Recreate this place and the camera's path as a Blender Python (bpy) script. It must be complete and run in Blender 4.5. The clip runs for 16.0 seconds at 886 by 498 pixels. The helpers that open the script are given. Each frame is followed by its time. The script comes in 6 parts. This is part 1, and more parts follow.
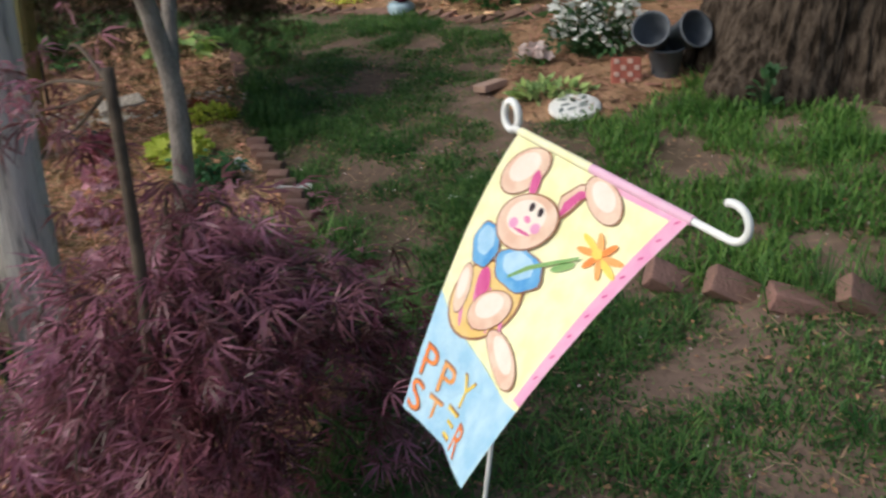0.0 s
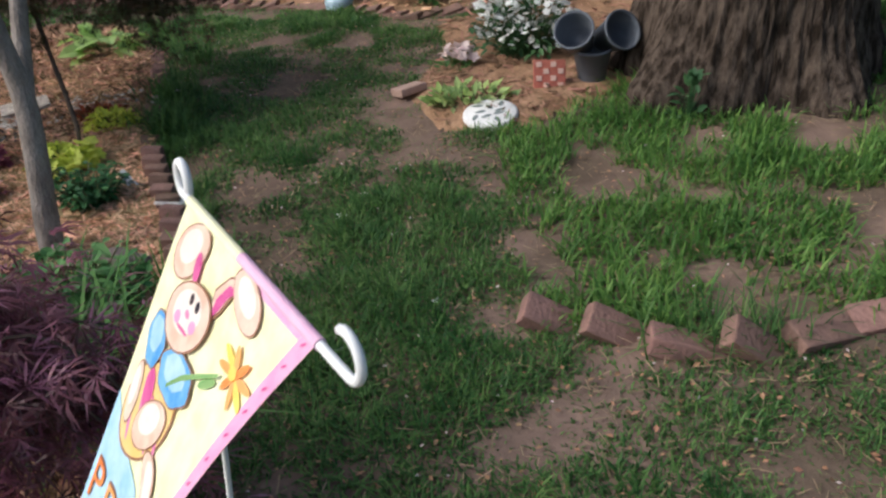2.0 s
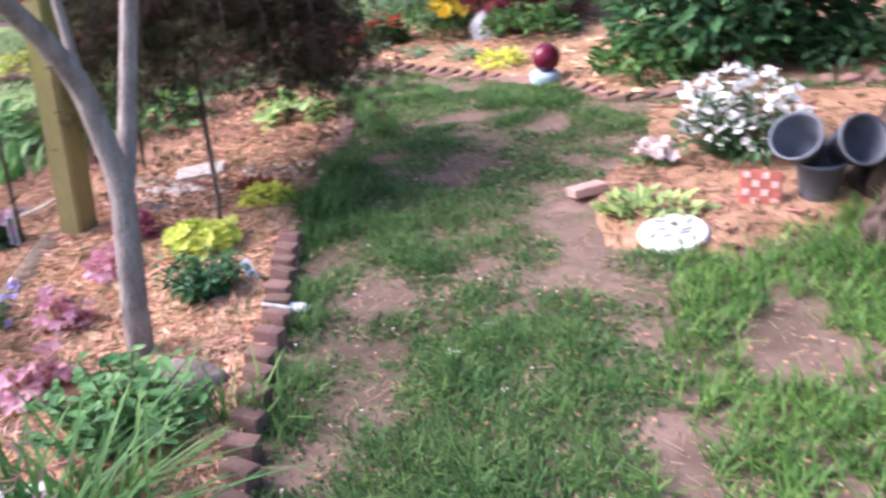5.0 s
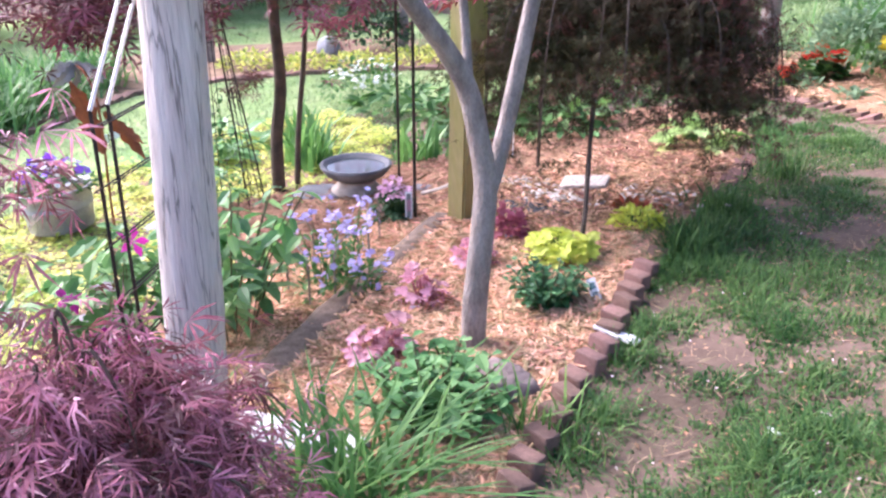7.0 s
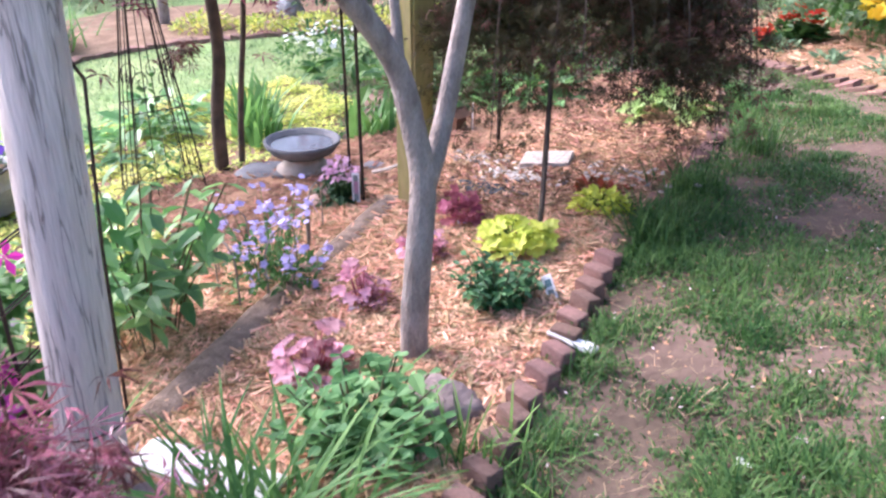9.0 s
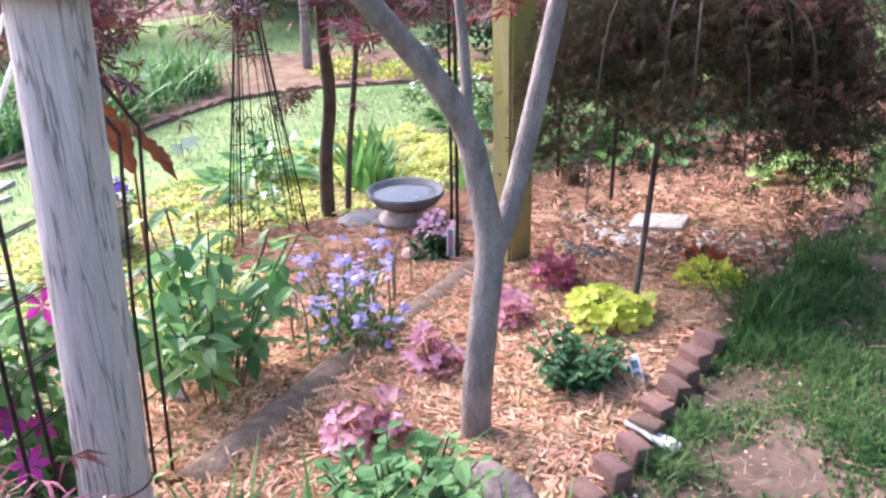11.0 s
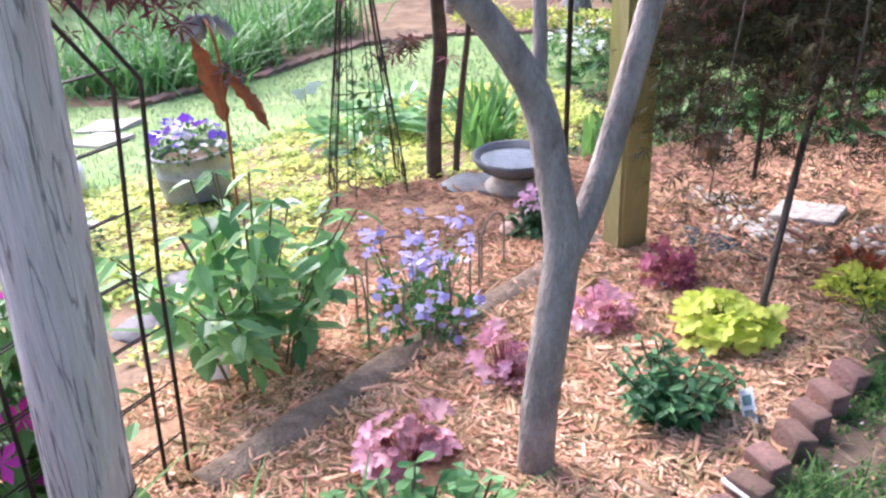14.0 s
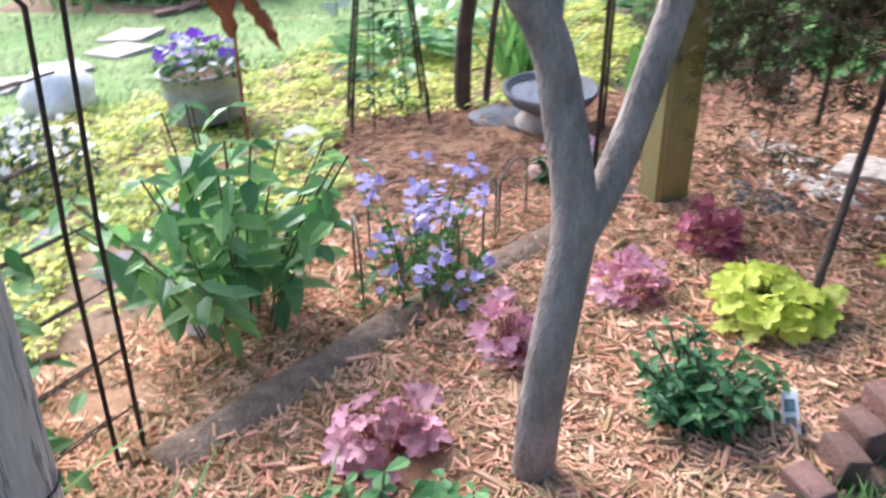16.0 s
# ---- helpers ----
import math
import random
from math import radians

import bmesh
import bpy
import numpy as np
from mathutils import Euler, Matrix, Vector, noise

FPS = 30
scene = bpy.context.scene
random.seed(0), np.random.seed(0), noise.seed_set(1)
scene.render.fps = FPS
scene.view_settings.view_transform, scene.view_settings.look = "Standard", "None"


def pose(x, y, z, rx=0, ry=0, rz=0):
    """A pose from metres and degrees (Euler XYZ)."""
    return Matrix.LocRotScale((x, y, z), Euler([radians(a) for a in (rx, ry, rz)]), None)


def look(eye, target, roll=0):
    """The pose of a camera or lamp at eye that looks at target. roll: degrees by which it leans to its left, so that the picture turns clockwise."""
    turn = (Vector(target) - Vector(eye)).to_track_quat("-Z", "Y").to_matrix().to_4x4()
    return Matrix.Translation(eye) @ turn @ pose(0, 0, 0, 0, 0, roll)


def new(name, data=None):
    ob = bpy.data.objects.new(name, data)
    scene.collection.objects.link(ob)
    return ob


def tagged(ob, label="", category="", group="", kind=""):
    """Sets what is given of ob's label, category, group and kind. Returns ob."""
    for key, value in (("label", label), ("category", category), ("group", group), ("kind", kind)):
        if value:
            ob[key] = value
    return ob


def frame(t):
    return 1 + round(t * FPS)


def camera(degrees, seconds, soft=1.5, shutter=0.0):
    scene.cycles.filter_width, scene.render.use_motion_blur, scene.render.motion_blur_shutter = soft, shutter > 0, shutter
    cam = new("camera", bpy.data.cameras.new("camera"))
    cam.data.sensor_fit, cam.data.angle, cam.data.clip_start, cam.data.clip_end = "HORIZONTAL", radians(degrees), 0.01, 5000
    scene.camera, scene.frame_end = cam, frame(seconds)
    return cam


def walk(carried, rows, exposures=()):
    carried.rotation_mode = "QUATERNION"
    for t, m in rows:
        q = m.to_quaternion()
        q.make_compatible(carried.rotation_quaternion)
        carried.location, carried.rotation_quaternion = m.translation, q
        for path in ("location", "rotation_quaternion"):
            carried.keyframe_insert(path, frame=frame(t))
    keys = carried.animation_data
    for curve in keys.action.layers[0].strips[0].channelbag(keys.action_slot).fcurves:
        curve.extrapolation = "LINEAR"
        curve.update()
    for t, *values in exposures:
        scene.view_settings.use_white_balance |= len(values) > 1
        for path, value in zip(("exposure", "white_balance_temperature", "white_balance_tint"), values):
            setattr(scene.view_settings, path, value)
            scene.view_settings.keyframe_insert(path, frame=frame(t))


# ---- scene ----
cam = camera(54.4, 16.0, soft=2.4, shutter=0.5)
PATH = [
    (0, (0.133, 0.146, 1.336), (0.086, 1.923, 0.419), 0.0),
    (0.5, (0.18, 0.259, 1.313), (0.233, 2.015, 0.358), -2.4),
    (1, (0.259, 0.33, 1.293), (0.399, 2.064, 0.307), -2.3),
    (1.5, (0.431, 0.419, 1.3), (0.485, 2.158, 0.313), -0.7),
    (2, (0.541, 0.448, 1.335), (0.494, 2.211, 0.392), 0.0),
    (2.5, (0.57, 0.542, 1.34), (0.478, 2.267, 0.332), -2.4),
    (3, (0.61, 0.641, 1.348), (0.588, 2.412, 0.42), -0.5),
    (3.2, (0.663, 0.682, 1.355), (0.609, 2.483, 0.488), -0.9),
    (5.3, (0.844, 1.241, 1.296), (0.055, 2.887, 0.478), 0.2),
    (5.5, (0.875, 1.275, 1.305), (-0.053, 2.844, 0.482), 1.5),
    (6, (0.902, 1.293, 1.351), (-0.274, 2.681, 0.52), 1.8),
    (6.5, (0.942, 1.285, 1.354), (-0.374, 2.582, 0.588), 1.2),
    (7, (0.943, 1.308, 1.343), (-0.42, 2.538, 0.55), -0.3),
    (7.5, (0.963, 1.346, 1.337), (-0.418, 2.55, 0.535), -1.3),
    (8, (0.94, 1.417, 1.301), (-0.388, 2.646, 0.449), -0.4),
    (8.5, (0.853, 1.537, 1.315), (-0.474, 2.761, 0.453), -0.8),
    (9, (0.781, 1.636, 1.335), (-0.519, 2.873, 0.453), -0.4),
    (9.5, (0.76, 1.736, 1.397), (-0.67, 2.866, 0.573), 0.4),
    (9.7, (0.776, 1.755, 1.399), (-0.72, 2.841, 0.634), 0.6),
    (11.8, (0.665, 1.995, 1.263), (-0.866, 2.982, 0.436), -2.1),
    (12, (0.628, 1.997, 1.278), (-0.885, 2.987, 0.425), -2.1),
    (12.5, (0.549, 2.033, 1.266), (-0.951, 2.975, 0.338), -3.0),
    (13, (0.483, 2.138, 1.242), (-1.098, 2.974, 0.347), -2.3),
    (13.5, (0.469, 2.279, 1.246), (-1.153, 3.016, 0.338), -1.3),
    (14, (0.47, 2.334, 1.222), (-1.187, 3.024, 0.341), -1.6),
    (14.5, (0.397, 2.34, 1.229), (-1.233, 3.05, 0.313), -1.5),
    (15, (0.336, 2.345, 1.213), (-1.291, 3.042, 0.281), -2.7),
    (15.5, (0.267, 2.413, 1.184), (-1.331, 3.117, 0.209), -2.9),
    (16, (0.199, 2.559, 1.16), (-1.411, 3.117, 0.114), -0.7),
]
walk(cam, [(t, look(eye, target, roll)) for t, eye, target, roll in PATH],
     exposures=[(0.0, -0.2, 6200, 4), (0.5, -0.75, 6150, 8), (1.5, -0.5, 6000, 12), (2.0, 0.05, 6000, 8), (2.5, 0.58, 5850, 10), (3.0, 0.74, 5850, 10), (5.3, 1.65, 5700, 28), (6.0, 1.72, 5700, 28), (7.0, 1.88, 5700, 28), (9.0, 1.78, 5700, 27), (12.0, 1.76, 5750, 24), (15.0, 1.66, 5650, 18), (16.0, 1.42, 5650, 15)])

# ---- light: bright shade under high cloud ----
world = bpy.data.worlds.new("sky")
scene.world = world
world.use_nodes = True
nt = world.node_tree
sky = nt.nodes.new("ShaderNodeTexSky")
sky.sky_type, sky.sun_disc = "NISHITA", False
sky.sun_elevation, sky.sun_rotation = radians(36), radians(-105)
sky.air_density, sky.dust_density = 1.0, 4.0
nt.links.new(sky.outputs[0], nt.nodes["Background"].inputs[0])
nt.nodes["Background"].inputs[1].default_value = 0.15
sun_data = bpy.data.lights.new("sun", "SUN")
sun_data.energy, sun_data.angle, sun_data.color = 2.5, radians(40), (1.0, 0.95, 0.9)
sun = new("sun", sun_data)
sun.matrix_basis = look((0, 0, 30), Vector((0, 0, 30)) - Vector((math.sin(radians(-105)) * 0.809, math.cos(radians(-105)) * 0.809, 0.588)))

# ---- materials ----


def mat(name, a, b=None, scale=8.0, rough=0.75, bump=0.0, bump_scale=None, rand=0.0, metal=0.0, spec=0.35, stretch=(1, 1, 1), island=False, fine=0.25, coat=0.0, trans=0.0, sharp=0.15, crack=0.0):
    """Two colours mixed by coarse and fine noise, with a random shade per piece and a bump."""
    m = bpy.data.materials.new(name)
    m.use_nodes = True
    n, l = m.node_tree.nodes, m.node_tree.links
    p = n["Principled BSDF"]
    b = b or tuple(c * 0.7 for c in a)
    co = n.new("ShaderNodeTexCoord")
    mp = n.new("ShaderNodeMapping")
    mp.inputs["Scale"].default_value = stretch
    l.new(co.outputs["Object"], mp.inputs[0])
    big = n.new("ShaderNodeTexNoise")
    big.inputs["Scale"].default_value, big.inputs["Detail"].default_value = scale, 5
    l.new(mp.outputs[0], big.inputs["Vector"])
    ramp = n.new("ShaderNodeValToRGB")
    ramp.color_ramp.elements[0].position, ramp.color_ramp.elements[1].position = 0.5 - sharp, 0.5 + sharp
    ramp.color_ramp.elements[0].color, ramp.color_ramp.elements[1].color = (*a, 1), (*b, 1)
    l.new(big.outputs[0], ramp.inputs[0])
    small = n.new("ShaderNodeTexNoise")
    small.inputs["Scale"].default_value, small.inputs["Detail"].default_value = scale * 7, 4
    l.new(mp.outputs[0], small.inputs["Vector"])
    hsv = n.new("ShaderNodeHueSaturation")
    l.new(ramp.outputs[0], hsv.inputs["Color"])
    rng = n.new("ShaderNodeMapRange")
    rng.inputs[3].default_value, rng.inputs[4].default_value = 1 - fine, 1 + fine
    l.new(small.outputs[0], rng.inputs[0])
    last = rng.outputs[0]
    if rand:
        src = n.new("ShaderNodeNewGeometry").outputs["Random Per Island"] if island else n.new("ShaderNodeObjectInfo").outputs["Random"]
        r2 = n.new("ShaderNodeMapRange")
        r2.inputs[3].default_value, r2.inputs[4].default_value = 1 - rand, 1 + rand
        l.new(src, r2.inputs[0])
        mul = n.new("ShaderNodeMath")
        mul.operation = "MULTIPLY"
        l.new(last, mul.inputs[0])
        l.new(r2.outputs[0], mul.inputs[1])
        last = mul.outputs[0]
        r3 = n.new("ShaderNodeMapRange")
        r3.inputs[3].default_value, r3.inputs[4].default_value = 0.5 + rand * 0.05, 0.5 - rand * 0.05
        l.new(src, r3.inputs[0])
        l.new(r3.outputs[0], hsv.inputs["Hue"])
    if crack:
        cn = n.new("ShaderNodeTexNoise")
        cn.inputs["Scale"].default_value, cn.inputs["Detail"].default_value = crack, 3
        l.new(mp.outputs[0], cn.inputs["Vector"])
        cr = n.new("ShaderNodeValToRGB")
        for q, (at, v) in enumerate(((0.395, 1.0), (0.425, 0.42), (0.44, 0.5), (0.47, 1.0))):
            el = cr.color_ramp.elements[q] if q < 2 else cr.color_ramp.elements.new(at)
            el.position, el.color = at, (v, v, v, 1)
        l.new(cn.outputs[0], cr.inputs[0])
        cm = n.new("ShaderNodeMath")
        cm.operation = "MULTIPLY"
        l.new(last, cm.inputs[0])
        l.new(cr.outputs[0], cm.inputs[1])
        last = cm.outputs[0]
    l.new(last, hsv.inputs["Value"])
    l.new(hsv.outputs[0], p.inputs["Base Color"])
    p.inputs["Roughness"].default_value, p.inputs["Metallic"].default_value = rough, metal
    p.inputs["Specular IOR Level"].default_value, p.inputs["Coat Weight"].default_value = spec, coat
    if bump:
        bn = n.new("ShaderNodeTexNoise")
        bn.inputs["Scale"].default_value, bn.inputs["Detail"].default_value = bump_scale or scale * 4, 6
        l.new(mp.outputs[0], bn.inputs["Vector"])
        bp = n.new("ShaderNodeBump")
        bp.inputs["Strength"].default_value, bp.inputs["Distance"].default_value = bump, 0.01
        l.new(bn.outputs[0], bp.inputs["Height"])
        l.new(bp.outputs[0], p.inputs["Normal"])
    if trans:
        tr = n.new("ShaderNodeBsdfTranslucent")
        l.new(hsv.outputs[0], tr.inputs["Color"])
        mx = n.new("ShaderNodeMixShader")
        mx.inputs[0].default_value = trans
        l.new(p.outputs[0], mx.inputs[1])
        l.new(tr.outputs[0], mx.inputs[2])
        l.new(mx.outputs[0], n["Material Output"].inputs["Surface"])
    return m


def leafy(name, a, b, rand=0.35, trans=0.35, rough=0.55, scale=3.0, island=True, spec=0.3):
    return mat(name, a, b, scale=scale, rough=rough, rand=rand, island=island, spec=spec, trans=trans, fine=0.15)


SOIL = mat("soil", (0.16, 0.11, 0.07), (0.30, 0.22, 0.145), 1.6, 0.95, 0.6, 60, fine=0.4, spec=0.1)
GRASS = leafy("grass_blades", (0.06, 0.15, 0.036), (0.115, 0.22, 0.06), 0.5, 0.35)
TALLGRASS = leafy("fresh_grass", (0.09, 0.20, 0.04), (0.14, 0.27, 0.06), 0.4)
STRAW = mat("dry_grass", (0.34, 0.25, 0.15), (0.22, 0.16, 0.09), 5, 0.9, rand=0.4, island=True)
MULCH = mat("bark_mulch", (0.24, 0.138, 0.08), (0.38, 0.23, 0.14), 9, 0.95, 0.8, 70, fine=0.5, spec=0.1)
CHIP = mat("wood_chips", (0.46, 0.265, 0.138), (0.68, 0.455, 0.28), 14, 0.85, rand=0.6, island=True, spec=0.15)
CHIPDARK = mat("aged_chips", (0.25, 0.14, 0.09), (0.36, 0.22, 0.14), 14, 0.9, rand=0.5, island=True, spec=0.1)
BRICK = mat("brick", (0.265, 0.155, 0.125), (0.18, 0.112, 0.09), 12, 0.9, 0.5, 90, rand=0.25, spec=0.15)
TIMBER = mat("edging_board", (0.17, 0.125, 0.092), (0.28, 0.212, 0.162), 18, 0.95, 0.9, 70, fine=0.5, spec=0.05, stretch=(1, 1, 1))
POST = mat("weathered_post", (0.52, 0.46, 0.415), (0.71, 0.655, 0.605), 26, 0.9, 0.8, 120, stretch=(1, 1, 0.07), spec=0.1, fine=0.3, sharp=0.2, crack=48)
MOSSPOST = mat("mossy_post", (0.235, 0.25, 0.055), (0.29, 0.25, 0.115), 8, 0.9, 0.4, 40, stretch=(1, 1, 0.2))
BARK = mat("smooth_bark", (0.345, 0.30, 0.27), (0.215, 0.182, 0.163), 22, 0.9, 0.9, 120, stretch=(1, 1, 0.45), spec=0.1, fine=0.4)
DARKBARK = mat("dark_bark", (0.06, 0.045, 0.035), (0.11, 0.08, 0.06), 14, 0.9, 0.5, 50)
OAK = mat("oak_bark", (0.022, 0.016, 0.012), (0.092, 0.07, 0.055), 34, 0.95, 1.0, 90, stretch=(1, 1, 0.25), spec=0.05, fine=0.5, sharp=0.12)
MAPLE = leafy("maroon_leaves", (0.16, 0.046, 0.06), (0.40, 0.185, 0.225), 0.75, 0.5, 0.4, spec=0.6)
MAROONLEAF = leafy("dark_maroon_leaves", (0.10, 0.03, 0.035), (0.19, 0.055, 0.06), 0.5, 0.3)
BRONZE = leafy("bronze_leaves", (0.085, 0.045, 0.028), (0.13, 0.05, 0.04), 0.45, 0.3)
SCARLET = leafy("red_leaves", (0.30, 0.035, 0.03), (0.20, 0.03, 0.03), 0.4, 0.4)
GREEN = leafy("green_leaves", (0.06, 0.15, 0.035), (0.10, 0.22, 0.06), 0.4)
BRIGHT = leafy("fresh_leaves", (0.14, 0.34, 0.095), (0.29, 0.49, 0.215), 0.5, 0.4, 0.4, spec=0.5)
DEEP = leafy("dark_leaves", (0.03, 0.085, 0.03), (0.055, 0.125, 0.045), 0.4, 0.2)
LIME = leafy("lime_leaves", (0.56, 0.64, 0.07), (0.68, 0.70, 0.14), 0.2, 0.35)
LIMEBELL = leafy("lime_bell_leaves", (0.54, 0.64, 0.08), (0.68, 0.72, 0.17), 0.2, 0.35, island=False)
STRAP = leafy("long_strap_leaves", (0.09, 0.22, 0.05), (0.15, 0.31, 0.085), 0.3, island=False)
JENNY = leafy("golden_cover", (0.36, 0.48, 0.08), (0.64, 0.64, 0.16), 0.5, 0.3, scale=5.0)
HEUCHRED = leafy("wine_leaves", (0.34, 0.085, 0.12), (0.46, 0.17, 0.20), 0.4, 0.3, island=False)
HEUCH = leafy("rose_leaves", (0.56, 0.25, 0.31), (0.74, 0.47, 0.50), 0.35, 0.3, island=False)
BLUE = leafy("lavender_petals", (0.42, 0.38, 0.70), (0.56, 0.50, 0.80), 0.2, 0.3)
PURPLE = leafy("purple_petals", (0.14, 0.04, 0.50), (0.26, 0.12, 0.62), 0.4, 0.3)
WHITE = leafy("white_petals", (0.84, 0.85, 0.82), (0.90, 0.90, 0.88), 0.06, 0.4)
MAGENTA = leafy("magenta_petals", (0.56, 0.03, 0.34), (0.70, 0.08, 0.44), 0.3, 0.3)
PINKP = leafy("pink_petals", (0.66, 0.36, 0.55), (0.78, 0.52, 0.66), 0.2, 0.3)
REDP = leafy("red_petals", (0.62, 0.03, 0.02), (0.72, 0.08, 0.03), 0.2, 0.3)
YELLOWP = leafy("yellow_petals", (0.75, 0.55, 0.03), (0.80, 0.62, 0.05), 0.2, 0.3)
FARLEAF = leafy("far_foliage", (0.12, 0.23, 0.05), (0.22, 0.34, 0.09), 0.5, 0.4)
BRIGHTG = leafy("mid_green_leaves", (0.09, 0.22, 0.06), (0.14, 0.29, 0.09), 0.35)
PALEHOSTA = leafy("pale_hosta_leaves", (0.30, 0.44, 0.13), (0.46, 0.56, 0.26), 0.35)
RUSTLEAF = leafy("withered_leaves", (0.20, 0.06, 0.02), (0.28, 0.10, 0.04), 0.4, 0.2)
HOSTALIME = leafy("lime_hosta_leaves", (0.34, 0.52, 0.13), (0.50, 0.64, 0.25), 0.3, island=False)
SAGE = leafy("sage_leaves", (0.16, 0.27, 0.14), (0.24, 0.35, 0.20), 0.3)
SEDUM = leafy("sedum_leaves", (0.095, 0.25, 0.075), (0.18, 0.35, 0.13), 0.35)
SCARLETD = leafy("crimson_leaves", (0.20, 0.018, 0.03), (0.13, 0.015, 0.025), 0.4, 0.3)
PINKPALE = leafy("pale_pink_petals", (0.72, 0.56, 0.54), (0.80, 0.66, 0.62), 0.2, 0.3)
TANLEAF = leafy("tan_leaf", (0.42, 0.26, 0.14), (0.36, 0.18, 0.10), 0.3, 0.2)
# far lawn blades: the sunlight on them is put into this paler green
FARGRASS = leafy("sunlight_tinted_grass", (0.18, 0.28, 0.11), (0.27, 0.35, 0.17), 0.35, 0.35)
SLATE = mat("slate_stone", (0.19, 0.175, 0.18), (0.13, 0.12, 0.125), 10, 0.85, 0.5, 50)
GREYSTONE = mat("grey_stone", (0.36, 0.37, 0.38), (0.27, 0.27, 0.28), 8, 0.85, 0.6, 50)
PINKSTONE = mat("pink_stone", (0.45, 0.30, 0.24), (0.38, 0.25, 0.20), 10, 0.9, 0.5, 50)
PALEPAVE = mat("concrete", (0.46, 0.40, 0.36), (0.38, 0.33, 0.30), 7, 0.9, 0.4, 80)
ROUGHPAVE = mat("rough_paver", (0.60, 0.54, 0.48), (0.33, 0.285, 0.25), 40, 0.95, 1.0, 90, spec=0.08)
DARKPEB = mat("dark_pebble", (0.045, 0.048, 0.05), (0.09, 0.09, 0.092), 30, 0.8, rand=0.5, island=True)
DARKPEB2 = mat("grey_pebble", (0.30, 0.265, 0.235), (0.42, 0.38, 0.34), 30, 0.85, rand=0.5, island=True)
PALEBITS = mat("pale_stone_bits", (0.60, 0.56, 0.50), (0.40, 0.36, 0.32), 30, 0.9, rand=0.4, island=True)
DARKWOOD = mat("brown_wood", (0.13, 0.065, 0.035), (0.09, 0.05, 0.03), 12, 0.85, 0.4, 40)
SOILBED = mat("garden_soil", (0.17, 0.11, 0.07), (0.27, 0.185, 0.125), 4, 0.95, 0.7, 60, fine=0.4, spec=0.1)
DEEPB = leafy("blue_green_leaves", (0.032, 0.115, 0.036), (0.058, 0.165, 0.055), 0.45, 0.25)
EVERG = leafy("evergreen_leaves", (0.035, 0.11, 0.04), (0.06, 0.16, 0.055), 0.5, 0.2)
IRON = mat("black_iron", (0.018, 0.016, 0.016), (0.05, 0.032, 0.025), 30, 0.6, 0.2, metal=0.4)
RUST = mat("rusty_steel", (0.33, 0.105, 0.04), (0.20, 0.07, 0.035), 12, 0.8, 0.3, metal=0.2)
GREYMETAL = mat("grey_metal", (0.36, 0.37, 0.39), (0.26, 0.265, 0.28), 10, 0.5, 0.1, metal=0.5)
ZINC = mat("galvanised_steel", (0.42, 0.43, 0.45), (0.30, 0.305, 0.32), 7, 0.55, 0.15, metal=0.45)
STONE = mat("cast_stone", (0.17, 0.175, 0.18), (0.10, 0.105, 0.115), 9, 0.85, 0.6, 60)
PALESTONE = mat("pale_stone", (0.42, 0.365, 0.31), (0.29, 0.255, 0.22), 9, 0.9, 0.6, 50)
ROCK = mat("pink_granite", (0.30, 0.225, 0.20), (0.21, 0.16, 0.145), 12, 0.9, 0.8, 60)
WHITEPAINT = mat("white_enamel", (0.78, 0.78, 0.77), (0.70, 0.70, 0.70), 6, 0.4, fine=0.05)
PLASTIC = mat("white_plastic", (0.74, 0.75, 0.76), (0.66, 0.67, 0.68), 8, 0.5, fine=0.06)


# ---- shape of the ground: it falls away to the west and levels out far off ----
def eased(v, lo, hi, reach=4.0):
    if v < lo:
        return lo - reach * (1 - math.exp((v - lo) / reach))
    if v > hi:
        return hi + reach * (1 - math.exp((hi - v) / reach))
    return v


def gz(x, y):
    return -0.182 + 0.117 * eased(x, -6, 3.5) + 0.033 * eased(y, -2, 8)


def part(name, bm, material, parent=None, label=""):
    """Links a bmesh, or a (vertices, faces) pair, as one mesh object under a thing."""
    me = bpy.data.meshes.new(name)
    if isinstance(bm, tuple):
        me.from_pydata(bm[0], [], bm[1])
        me.update()
    else:
        bm.to_mesh(me)
        bm.free()
    me.materials.append(material)
    ob = new(name, me)
    ob.parent = parent
    if label:
        ob["label"] = label
    return ob


def thing(name, x, y, label, category, group="", z=None, turn=0.0, kind=""):
    e = new(name)
    e.empty_display_size = 0.1
    e.matrix_basis = pose(x, y, gz(x, y) if z is None else z, 0, 0, turn)
    return tagged(e, label, category, group, kind)


def foliage(name, mesh, material, parent, label=""):
    return tagged(part(name, mesh, material, parent, label), kind="stuff")


def smooth(ob):
    ob.data.polygons.foreach_set("use_smooth", [True] * len(ob.data.polygons))
    return ob


